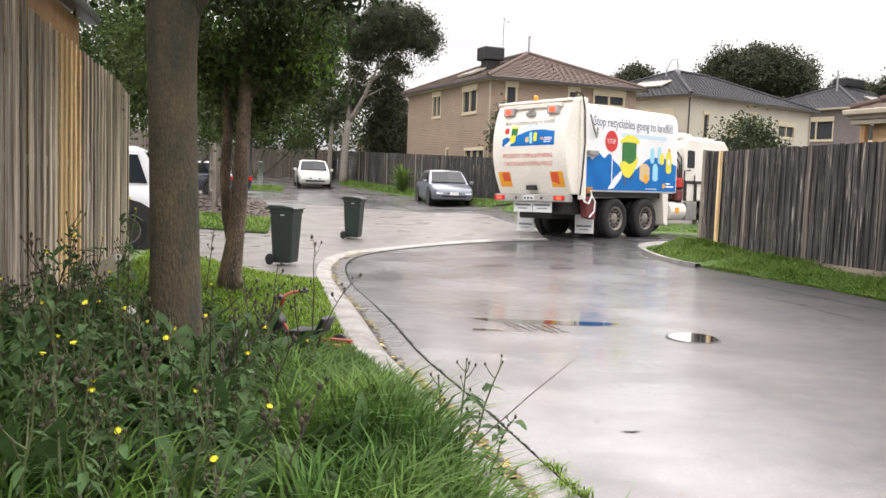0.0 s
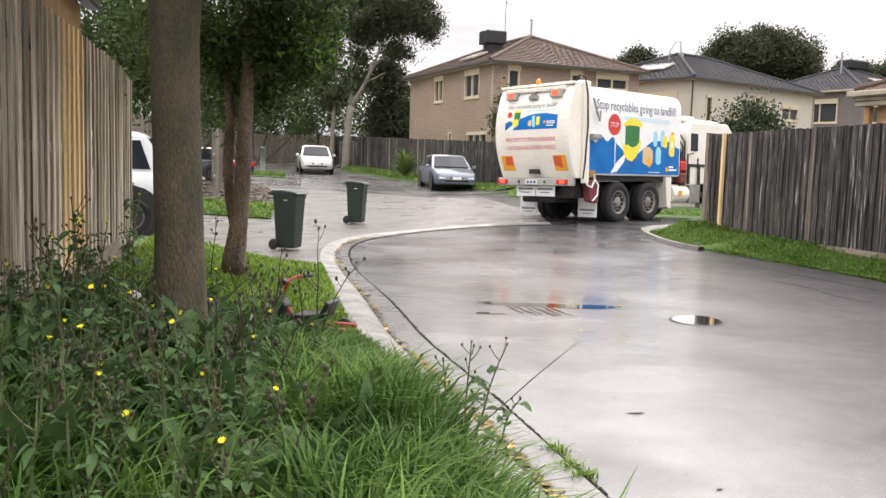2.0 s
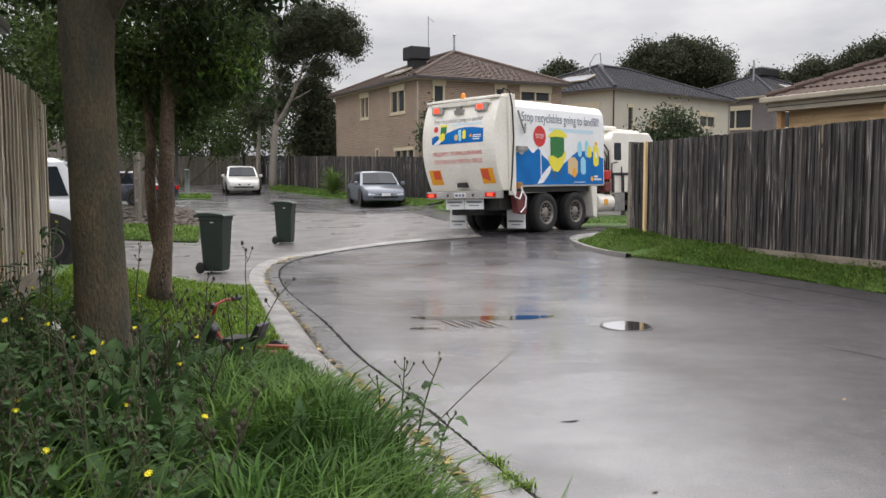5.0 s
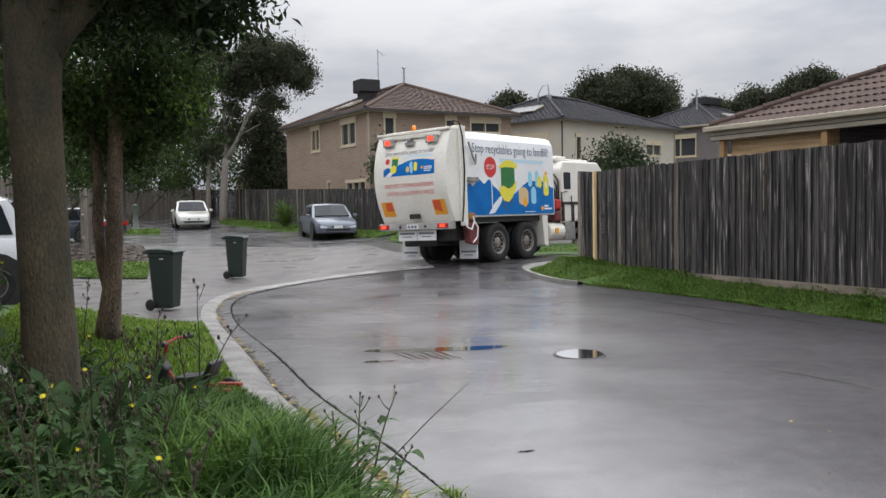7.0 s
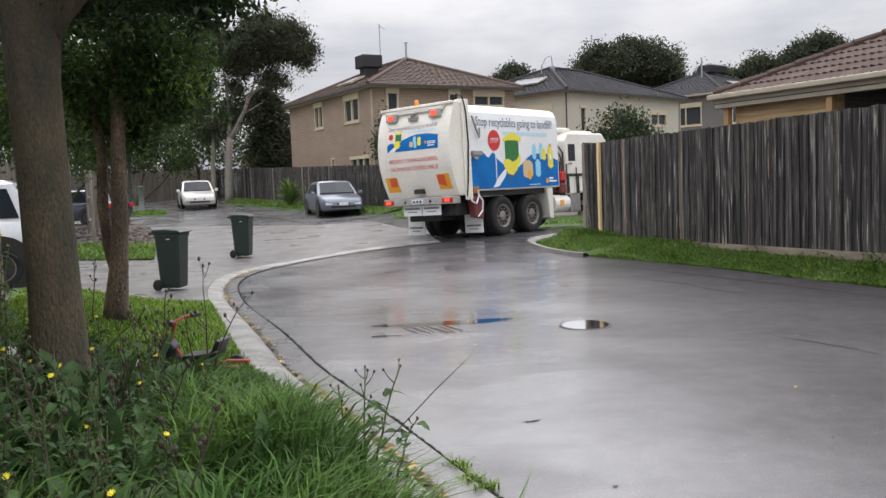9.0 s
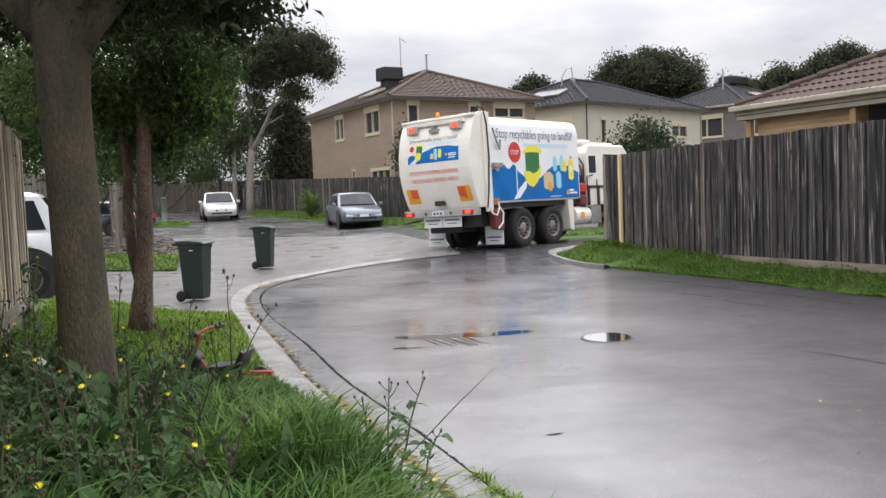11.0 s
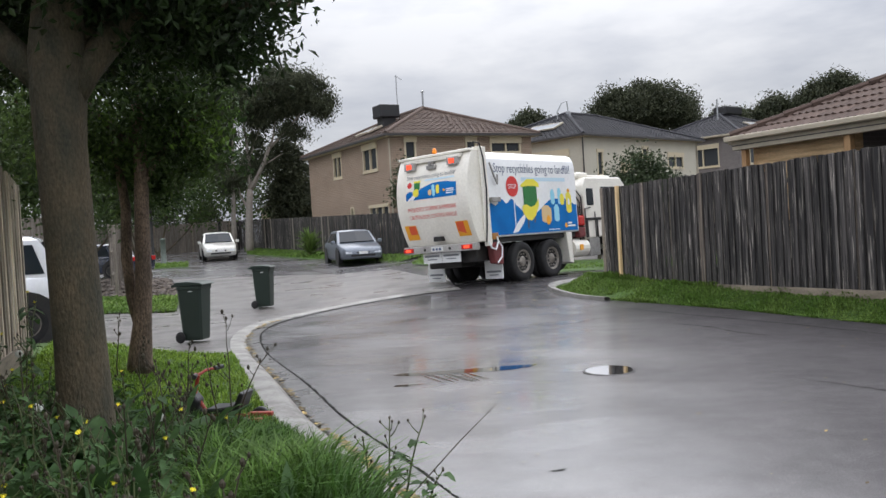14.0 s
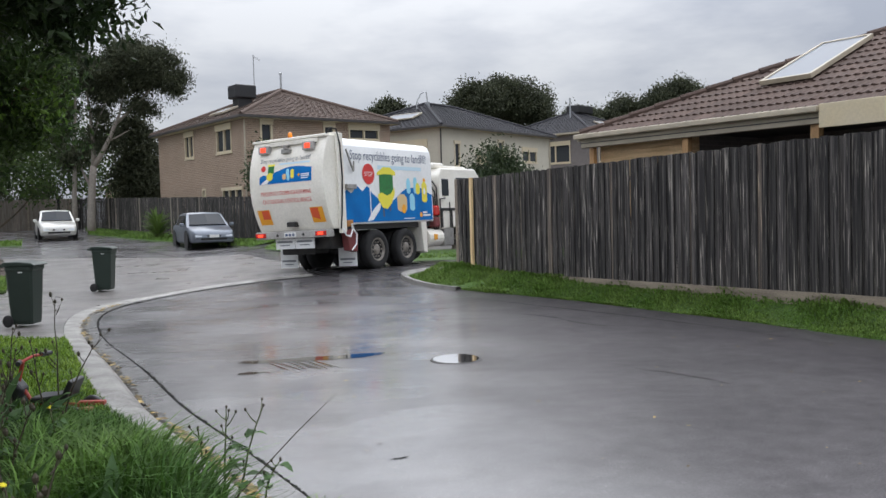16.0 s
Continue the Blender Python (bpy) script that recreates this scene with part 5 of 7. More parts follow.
# side fittings
bm = bmesh.new()
tube(bm, [(0.62, -1.30, 3.1), (0.78, -1.30, 2.75), (0.9, -1.30, 2.55)], 0.025, 8)
tube(bm, [(0.9, -1.30, 2.55), (0.92, -1.3, 2.8)], 0.022, 8)
part("gate_lever", bm, STEEL, TRUCK, "steel tailgate lever")
bm = bmesh.new()
bx(bm, 0.58, 0.95, -1.34, -1.23, 2.10, 2.22, 0.012)
part("bracket", bm, STEEL, TRUCK, "steel lever bracket")
bm = bmesh.new()
tube(bm, [(0.12, -1.12, 3.46), (0.16, -1.2, 3.62), (0.32, -1.26, 3.58), (0.42, -1.275, 3.2), (0.45, -1.28, 2.4), (0.36, -1.28, 1.5), (0.3, -1.27, 1.1)], 0.02, 8)
part("cable", bm, BLACK, TRUCK, "black cable down the gate frame")
bm = bmesh.new()
prism(bm, [(0.52, 1.06), (0.62, 0.55), (0.95, 0.5), (1.0, 0.95), (0.86, 1.1)], -1.27, -1.06, "y", 0.03)
part("hose_cover", bm, HOSE, TRUCK, "maroon canvas cover behind the wheels")
bm = bmesh.new()
tube(bm, [(0.35, -1.3, 1.12), (0.42, -1.32, 0.95), (0.6, -1.32, 0.9), (0.72, -1.32, 1.1), (0.68, -1.32, 1.22)], 0.022, 8)
tube(bm, [(0.7, -1.3, 1.15), (0.88, -1.31, 0.95), (0.84, -1.31, 0.7), (0.66, -1.3, 0.56)], 0.02, 8)
part("hose", bm, WHITEP, TRUCK, "pale looped hose")
bm = bmesh.new()
bx(bm, 0.56, 0.8, -1.29, -1.2, 1.15, 1.32, 0.02)
part("side_lamp", bm, mat("brown_lamp", (0.35, 0.16, 0.04), 0.3), TRUCK, "amber side lamp")
bm = bmesh.new()
tube(bm, [(4.5, -0.98, 0.72), (5.3, -0.98, 0.72)], 0.27, 18)
tank = part("fuel_tank", bm, WHITE, TRUCK, "dirty white round fuel tank", False)
bm = bmesh.new()
bx(bm, 4.72, 4.9, -1.262, -1.245, 0.66, 0.82, 0.004)
part("sticker", bm, ORANGE, tank)
bm = bmesh.new()
bx(bm, 5.45, 6.05, -1.15, -0.7, 0.45, 0.98, 0.03)
part("step_box", bm, STEEL, TRUCK, "grey step box below the cab")
for z in (1.02, 1.36):
    bm = bmesh.new()
    bx(bm, 4.86, 5.2, -1.2, -0.85, z, z + 0.30, 0.05)
    part("air_canister", bm, REDOFF if z > 1.3 else HOSE, TRUCK, "red air canister")
bm = bmesh.new()
bx(bm, 4.80, 5.22, -0.85, 0.85, 1.0, 2.3, 0.03)
for k in range(3):
    tube(bm, [(4.98 + 0.1 * k, -1.12, 0.95), (4.98 + 0.1 * k, -1.12, 1.9 + 0.15 * k), (5.1 + 0.06 * k, -0.95, 2.1 + 0.15 * k)], 0.022, 8)
part("hydraulic_rack", bm, BLACK, TRUCK, "dark hydraulic pipes behind the cab")
bm = bmesh.new()
bx(bm, 5.28, 6.3, -1.21, -1.185, 1.50, 1.58, 0.01), bx(bm, 5.28, 5.36, -1.21, -1.185, 1.0, 1.5, 0.01), bx(bm, 5.85, 5.92, -1.21, -1.185, 1.0, 1.5, 0.01)
part("side_rail", bm, BLACK, TRUCK, "black side protection rail")
# cab
bm = bmesh.new()
prism(bm, [(5.25, 0.95), (5.25, 2.55), (5.4, 2.78), (7.5, 2.80), (7.85, 2.5), (8.05, 1.75), (8.1, 0.6), (7.8, 0.55), (7.8, 1.0), (6.2, 1.0)], -1.18, 1.18, "y", 0.05)
cab = part("cab", bm, WHITE, TRUCK, "white tilt cab")
bm = bmesh.new()
bx(bm, 5.32, 5.9, -1.0, 1.0, 2.78, 2.95, 0.06), bx(bm, 5.9, 7.3, -0.95, 0.95, 2.78, 2.88, 0.04)
part("roof_pod", bm, WHITE, cab)
for a, b, c, d in ((5.40, 5.78, 1.95, 2.45), (6.25, 7.25, 1.9, 2.5)):
    bm = bmesh.new()
    bx(bm, a, b, -1.195, -1.17, c, d, 0.02)
    part("cab_window", bm, GLASS, cab, "dark side window")
bm = bmesh.new()
tube(bm, [(5.2, -1.22, 1.0), (5.2, -1.22, 1.85), (5.5, -1.22, 1.88)], 0.02, 8), tube(bm, [(5.75, -1.22, 1.0), (5.75, -1.22, 1.75)], 0.018, 8)
part("grab_rail", bm, BLACK, cab)
for s in (-1, 1):
    bm = bmesh.new()
    bx(bm, 7.6, 7.75, s * 1.42 - 0.12, s * 1.42 + 0.12, 1.7, 2.2, 0.03), tube(bm, [(7.7, s * 1.15, 2.3), (7.7, s * 1.42, 2.25), (7.7, s * 1.42, 2.15)], 0.018, 8)
    part("mirror", bm, BLACKPLASTIC, cab, "black wing mirror")


# ---- roof fittings ----
bm = bmesh.new()
bx(bm, -0.55, 0.55, -0.5, 0.5, 0.12, 0.78, 0.06), bx(bm, -0.35, 0.35, -0.35, 0.35, -0.5, 0.12)
cooler = tagged(part("roof_cooler", bm, BLACKPLASTIC), "black evaporative cooler on the brown tiled roof", "cooler")
cooler.matrix_world = Matrix.Translation(Vector((-3.52, 44.50, 7.50))) @ pose(0, 0, 0, 0, 0, 30)
bm = bmesh.new()
tube(bm, [(0, 0, -0.6), (0, 0, 0.75)], 0.05, 10), lathe(bm, [(0.09, 0), (0.09, 0.05), (0.02, 0.09)], Matrix.Translation((0, 0, 0.72)), 12)
tagged(part("flue_pipe", bm, GALV), "grey steel flue pipe above the ridge", "flue").matrix_world = Matrix.Translation(Vector((-1.66, 46.00, 8.36)))
bm = bmesh.new()
tube(bm, [(0, 0, -1.0), (0, 0, 1.5)], 0.025, 6), tube(bm, [(-0.05, 0, 1.45), (0.35, 0, 1.2)], 0.015, 5)
for k in range(4):
    tube(bm, [(0.08 * k, -0.2, 1.42 - 0.06 * k), (0.08 * k, 0.2, 1.42 - 0.06 * k)], 0.01, 4)
tagged(part("antenna", bm, GALV), "thin television antenna on the brick house", "antenna").matrix_world = Matrix.Translation(Vector((-3.01, 46.00, 8.58)))
bm = bmesh.new()
tube(bm, [(-0.55, 0, -0.9), (-0.5, 0, 0.1), (-0.2, 0, 0.65), (0.15, 0, 0.75), (0.2, 0, 0.3), (0.2, 0, -0.9)], 0.04, 8), bx(bm, 0.1, 0.35, -0.1, 0.1, -0.8, 0.1, 0.02)
tagged(part("roof_mast", bm, GALV), "bent grey service mast on the rendered house", "mast").matrix_world = Matrix.Translation(Vector((7.03, 56.00, 8.78))) @ pose(0, 0, 0, 0, 0, 10)


def skylight(name, m, w, h, label, material=SKYLIGHT):
    root = thing(name, m, label, "skylight")
    bm = bmesh.new()
    for a, b, c, d in ((0, w, 0, 0.06), (0, w, h - 0.06, h), (0, 0.06, 0.06, h - 0.06), (w - 0.06, w, 0.06, h - 0.06)):
        bx(bm, a, b, c, d, 0, 0.1, 0.01)
    part("frame", bm, GUTTER, root)
    bm = bmesh.new()
    bx(bm, 0.06, w - 0.06, 0.06, h - 0.06, 0.05, 0.075)
    part("glass", bm, material, root)
    return root


# on the left slope of the brick house and the left slope of the rendered one
bh_m = pose(-3.1, 40.0, 0, 0, 0, 30)
slope = Matrix.Rotation(radians(-90), 4, "Z") @ Matrix.Rotation(radians(23), 4, "X")
skylight("skylight", bh_m @ Matrix.Translation((0.6, 5.2, 6.3 + 1.05 * math.tan(radians(23)) + 0.04)) @ slope, 1.6, 0.9, "pale skylight in the brown tile roof")
gh_m = pose(7.18, 50.0, 0, 0, 0, 45)
slope2 = Matrix.Rotation(radians(-90), 4, "Z") @ Matrix.Rotation(radians(22), 4, "X")
skylight("skylight", gh_m @ Matrix.Translation((1.2, 5.3, 6.75 + 1.65 * math.tan(radians(22)) + 0.04)) @ slope2, 2.3, 1.1, "pale skylight in the dark tile roof")
th_m = pose(19.95, 62.0, 0, 0, 0, 40)
skylight("skylight", th_m @ Matrix.Translation((3.6, 1.0, 7.4 + 1.45 * math.tan(radians(23)) + 0.05)) @ Matrix.Rotation(radians(23), 4, "X"), 2.6, 1.0, "pale skylight in the dark roof beyond")
bm = bmesh.new()
tube(bm, [(0, 0, -0.5), (0, 0, 1.3)], 0.06, 8)
tagged(part("flue_pipe", bm, GALV), "pale flue pipe on the far dark roof", "flue").matrix_world = Matrix.Translation(Vector((20.00, 67.00, 9.18)))
bm = bmesh.new()
bx(bm, -1.1, 1.1, -0.6, 0.6, 0.1, 0.75, 0.08), bx(bm, -0.4, 0.4, -0.4, 0.4, -0.6, 0.1)
tagged(part("roof_cooler", bm, BLACKPLASTIC), "low black cooler on the far dark roof", "cooler").matrix_world = Matrix.Translation(Vector((21.6, 69.6, 9.4))) @ pose(0, 0, 0, 0, 0, 40)
bm = bmesh.new()
bx(bm, -0.45, 0.45, -0.16, 0.16, 0, 0.7, 0.03), lathe(bm, [(0.27, 0), (0.27, 0.02), (0.05, 0.03)], Matrix.Translation((-0.1, -0.16, 0.35)) @ Matrix.Rotation(pi / 2, 4, "X"), 18)
tagged(part("air_conditioner", bm, CREAM), "cream air conditioner hung on the wall", "air conditioner").matrix_world = gh_m @ Matrix.Translation((4.1, -0.17, 4.55))
bm = bmesh.new()
bx(bm, -0.4, 0.4, -0.15, 0.15, 0, 0.65, 0.03)
tagged(part("air_conditioner", bm, CREAM), "cream air conditioner hung on the wall", "air conditioner").matrix_world = bh_m @ Matrix.Translation((8.05, 0.6, 3.9)) @ pose(0, 0, 0, 0, 0, 90)
for hx, hy, h0, h1, m, mt in ((-0.04, -0.05, 0.5, 6.1, bh_m, GUTTER), (-0.05, -0.05, 0.5, 6.6, gh_m, DARKGUT), (12.5, -0.05, 0.5, 6.6, gh_m, GUTTER)):
    bm = bmesh.new()
    tube(bm, [(hx, hy, h0), (hx, hy, h1)], 0.045, 8)
    tagged(part("downpipe", bm, mt), "square downpipe at a corner of the house", "downpipe").matrix_world = m

# ---- near single-storey house behind the fence ----
NH_ANG = 28.2
NH = thing("tiled_house", pose(5.78, 18.58, 0, 0, 0, NH_ANG), "single-storey house with russet tiles and a timber verandah", "house")
EZ, PITCH = 3.32, radians(23)
bm = bmesh.new()
bx(bm, 0.34, 0.59, -2.72, -0.3, 0.2, 3.12)
part("wall_side", bm, CEDAR, NH, "blond horizontal boards")
bm = bmesh.new()
for k in range(18):
    z = 1.5 + 0.09 * k
    bx(bm, 0.315, 0.34, -2.72, -0.32, z, z + 0.08)
part("cladding", bm, CEDAR, NH)
bm = bmesh.new()
bx(bm, 2.56, 2.60, -9.4, -4.2, 0.4, 2.7)
part("sliding_door", bm, GLASS, NH, "dark glazed opening under the eave")
bm = bmesh.new()
bx(bm, 2.602, 2.85, -12, -0.552, 0.2, 3.12), bx(bm, 0.592, 2.6, -2.72, -2.5, 0.2, 3.12)
part("wall_recess", bm, GREYBRICK, NH, "grey wall deep under the verandah")
bm = bmesh.new()
bx(bm, 0.592, 9.5, -0.55, -0.3, 0.2, 3.12), bx(bm, 9.25, 9.5, -12, -0.552, 0.2, 3.12)
part("wall_end", bm, BRICK, NH)
for y, w in ((-0.25, 0.12), (-2.75, 0.14), (-5.45, 0.16), (-9.0, 0.16)):
    bm = bmesh.new()
    bx(bm, 0.10, 0.10 + w, y - w / 2, y + w / 2, 0.2, 3.1, 0.008)
    part("verandah_post", bm, PINE, NH, "treated pine post")
bm = bmesh.new()
bx(bm, 0.04, 0.12, -10, 0.0, 3.04, 3.125, 0.006)
part("beam", bm, PLINTH, NH, "grey-beige verandah beam")
bm = bmesh.new()
bx(bm, -0.10, 0.03, -5.6, 0.1, EZ - 0.09, EZ + 0.02, 0.02)
bx(bm, 0.03, 9.0, 0.0, 0.12, EZ - 0.13, EZ + 0.02, 0.02)
part("gutter", bm, GUTTER, NH, "beige metal gutter")
bm = bmesh.new()
bx(bm, 0.031, 0.06, -5.6, -0.01, EZ - 0.27, EZ - 0.02, 0.006)
part("fascia", bm, GUTTER, NH, "beige fascia board behind the gutter")
bm = bmesh.new()
bx(bm, -0.06, 0.0, -10.2, -5.62, EZ - 0.36, EZ + 0.04, 0.008)
part("fascia", bm, CREAM, NH, "wide cream fascia board")
bm = bmesh.new()
bx(bm, 0.02, 2.9, -10, 0.0, 3.13, 3.15)
part("soffit", bm, DARKGUT, NH)
rise = 5.0 * math.tan(PITCH)
bm = bmesh.new()
for co in (((0, 0, EZ), (5, -5, EZ + rise), (5, -12, EZ + rise), (0, -12, EZ)), ((0, 0, EZ), (10, 0, EZ), (5, -5, EZ + rise)), ((10, 0, EZ), (10, -12, EZ), (5, -12, EZ + rise), (5, -5, EZ + rise))):
    bm.faces.new([bm.verts.new(Vector(c) - Vector((0, 0, 0.03))) for c in co])
nroof = part("roof", bm, TILENEAR, NH, "russet concrete tile roof")
L = 5.0 / cos(PITCH)
for k in range(13):
    bm = bmesh.new()
    a, b = k / 13, (k + 0.99) / 13
    pa, pb = Vector((5 * a, -5 * a, EZ + rise * a + 0.05)), Vector((5 * b, -5 * b, EZ + rise * b + 0.03))
    tube(bm, [pa, pb], [0.085, 0.08], 8)
    part("ridge_cap", bm, TILENEAR, nroof)
skylight("solar_collector", NH.matrix_world @ Matrix.Translation((1.55, -3.45, EZ + 1.55 * math.tan(PITCH) + 0.07)) @ Matrix.Rotation(radians(-90), 4, "Z") @ Matrix.Rotation(PITCH, 4, "X"), 1.1, 2.5, "pale glass solar panel lying on russet tiles")


# ---- wheelie bins ----
def wheelie_bin(m, label, group):
    """A two-wheeled bin; its front looks along +x."""
    root = thing("wheelie_bin", m, label, "bin", group)
    bm = bmesh.new()
    rings = []
    for z, xf, xr, w in ((0.04, 0.20, -0.20, 0.20), (0.10, 0.21, -0.21, 0.215), (0.9, 0.255, -0.255, 0.265), (0.93, 0.275, -0.265, 0.28), (0.98, 0.275, -0.265, 0.28)):
        ring = []
        for a, b, sx, sy in ((xf, -w, -1, 1), (xf, w, -1, -1), (xr, w, 1, -1), (xr, -w, 1, 1)):
            c = 0.04
            p, q = Vector((a, b + sy * c, z)), Vector((a + sx * c, b, z))
            ring += [q, p] if (sx, sy) in ((-1, 1), (1, -1)) else [p, q]
        rings.append([bm.verts.new(v) for v in ring])
    for a, b in zip(rings, rings[1:]):
        for k in range(8):
            bm.faces.new((a[k], a[(k + 1) % 8], b[(k + 1) % 8], b[k]))
    bm.faces.new(rings[0][::-1])
    bmesh.ops.recalc_face_normals(bm, faces=bm.faces)
    part("bin_body", bm, BINGREEN, root)
    bm = bmesh.new()
    prism(bm, [(-0.28, 0.985), (0.31, 0.985), (0.32, 1.0), (0.26, 1.035), (0.0, 1.06), (-0.26, 1.055), (-0.30, 1.02)], -0.295, 0.295, "y", 0.012)
    part("lid", bm, BINLID, root, "slightly domed green lid")
    bm = bmesh.new()
    tube(bm, [(-0.34, -0.24, 1.0), (-0.34, 0.24, 1.0)], 0.016, 8)
    for y in (-0.22, 0.0, 0.22):
        bx(bm, -0.37, -0.26, y - 0.02, y + 0.02, 0.97, 1.01)
    part("handle", bm, BINGREEN, root)
    bm = bmesh.new()
    tube(bm, [(-0.23, -0.27, 0.10), (-0.23, 0.27, 0.10)], 0.012, 6)
    part("axle", bm, GALV, root)
    for s in (-1, 1):
        bm = bmesh.new()
        lathe(bm, [(0.03, -0.025), (0.09, -0.025), (0.10, -0.015), (0.10, 0.015), (0.09, 0.025), (0.03, 0.025)], Matrix.Translation((-0.23, s * 0.255, 0.10)) @ Matrix.Rotation(pi / 2, 4, "X"), 18)
        part("wheel", bm, RUBBER, root, "", True)
    bm = bmesh.new()
    bx(bm, 0.0, 0.08, -0.272, -0.262, 0.88, 0.895)
    part("tag", bm, PLATE, root, "small white sticker")
    for child in root.children:
        child.data.transform(Matrix.Diagonal((0.84, 0.92, 1.0, 1.0)))
    return root


b1 = wheelie_bin(pose(-4.74, 15.05, land(-4.8, 15.05) + 0.045, 0, 0, -6), "dark green wheelie bin standing on the wet drive", "wheelie bins")
b2 = copy_thing(b1, pose(-4.98, 21.4, land(-4.98, 21.4) + 0.045, 0, 0, -3))
for x, y, a in ((0.80, 30.1, -80), (1.42, 30.0, -85), (2.04, 29.9, -78)):
    b3 = copy_thing(b1, pose(x, y, land(x, y) + 0.075, 0, 0, a))
    tagged(b3, "green wheelie bin in a row beside the grass", group="row of bins")


# ---- parked cars ----
def loft_rings(bm, rings):
    vs = [[bm.verts.new(p) for p in r] for r in rings]
    n = len(vs[0])
    for a, b in zip(vs, vs[1:]):
        for k in range(n):
            bm.faces.new((a[k], a[(k + 1) % n], b[(k + 1) % n], b[k]))
    bm.faces.new(vs[0][::-1]), bm.faces.new(vs[-1])
    bmesh.ops.recalc_face_normals(bm, faces=bm.faces)


def car(m, label, paint, length=4.5, width=1.74, height=1.44, tail="sedan"):
    """A parked car, front along +x, origin on the ground under its middle."""
    root = thing("car", m, label, "car", "parked cars")
    L, W = length / 2, width / 2
    belt = 0.62 * height
    hatch = tail == "hatch"
    stations = [(-L, 0.42, 0.72, 0.80), (-L + 0.06, 0.28, belt * 0.98, 0.90), (-L + 0.4, 0.22, belt + 0.04, 0.97), (-L * 0.5, 0.19, belt + 0.03, 1.0), (0, 0.18, belt + 0.01, 1.0), (L * 0.42, 0.18, belt, 1.0), (L * 0.62, 0.2, belt - 0.05, 0.98), (L - 0.25, 0.22, belt - 0.16, 0.92), (L - 0.06, 0.25, belt - 0.24, 0.84), (L, 0.32, belt - 0.36, 0.76)]
    rings = []
    for x, z0, z1, w in stations:
        w *= W
        zm = z0 + (z1 - z0) * 0.55
        rings.append([(x, -w * 0.9, z0), (x, -w * 0.985, z0 + 0.08), (x, -w, zm), (x, -w * 0.97, z1 - 0.06), (x, -w * 0.9, z1), (x, w * 0.9, z1), (x, w * 0.97, z1 - 0.06), (x, w, zm), (x, w * 0.985, z0 + 0.08), (x, w * 0.9, z0)])
    bm = bmesh.new()
    loft_rings(bm, rings)
    part("body", bm, paint, root, "", True)
    xb0, xr0 = (-L + 0.12, -L + 0.55) if hatch else (-L * 0.70, -L * 0.42)
    xb1, xr1 = L * 0.50, L * 0.14
    wb, wr = W * 0.93, W * 0.74
    zb, zr = belt - 0.03, height
    bm = bmesh.new()
    loft_rings(bm, [[(xb0, -wb, zb), (xb1, -wb, zb), (xb1 + 0.1, 0, zb), (xb1, wb, zb), (xb0, wb, zb), (xb0 - 0.06, 0, zb)],
                    [(xr0 - 0.06, -wr - 0.03, zr - 0.06), (xr1 + 0.08, -wr - 0.03, zr - 0.06), (xr1 + 0.16, 0, zr - 0.04), (xr1 + 0.08, wr + 0.03, zr - 0.06), (xr0 - 0.06, wr + 0.03, zr - 0.06), (xr0 - 0.1, 0, zr - 0.04)],
                    [(xr0 + 0.08, -wr + 0.1, zr), (xr1 - 0.06, -wr + 0.1, zr), (xr1, 0, zr + 0.015), (xr1 - 0.06, wr - 0.1, zr), (xr0 + 0.08, wr - 0.1, zr), (xr0 + 0.04, 0, zr + 0.015)]])
    part("cabin", bm, paint, root)

    def pane(name, corners, off, label=""):
        c = [Vector(p) for p in corners]
        mid = sum(c, Vector()) / 4
        n = (c[1] - c[0]).cross(c[3] - c[0]).normalized()
        if n.dot(mid - Vector((0, 0, 0.9))) < 0:
            n = -n
        bm = bmesh.new()
        lo = [bm.verts.new(mid + (p - mid) * 0.99 - n * 0.02) for p in c]
        hi = [bm.verts.new(p + n * off) for p in c]
        bm.faces.new(hi)
        for k in range(4):
            bm.faces.new((lo[k], lo[(k + 1) % 4], hi[(k + 1) % 4], hi[k]))
        part(name, bm, GLASS, root, label)
    for s in (-1, 1):
        k0, k1 = 0.14, 0.88
        def edge(f, x0, x1):
            lo, hi = Vector((x0, s * wb, zb)), Vector((x1, s * (wr + 0.03), zr - 0.06))
            return lo.lerp(hi, f)
        xs = [(xb0 + 0.28, xr0 + 0.05), (-0.12, -0.14), (-0.04, -0.06), (xb1 - 0.28, xr1 - 0.02)]
        pane("side_window", [edge(k0, *xs[0]), edge(k0, *xs[1]), edge(k1, *xs[1]), edge(k1, *xs[0])], 0.012)
        pane("side_window", [edge(k0, *xs[2]), edge(k0, *xs[3]), edge(k1, *xs[3]), edge(k1, *xs[2])], 0.012)
        bm = bmesh.new()
        bx(bm, L * 0.42, L * 0.5, s * (W + 0.09) - 0.09, s * (W + 0.09) + 0.07, belt - 0.02, belt + 0.12, 0.03)
        part("mirror", bm, paint, root)
        bm = bmesh.new()
        prism(bm, [(L - 0.30, belt - 0.30), (L + 0.0, belt - 0.36), (L + 0.015, belt - 0.48), (L - 0.12, belt - 0.47)], s * W * 0.5, s * W * 0.80, "y", 0.02)
        part("headlight", bm, HEADLAMP, root, "clear headlamp")
        bm = bmesh.new()
        bx(bm, -L - 0.012, -L + 0.16, s * W * 0.72 - 0.14, s * W * 0.72 + 0.10, 0.66, 0.84, 0.02)
        part("tail_light", bm, REDOFF, root, "red tail lamp")
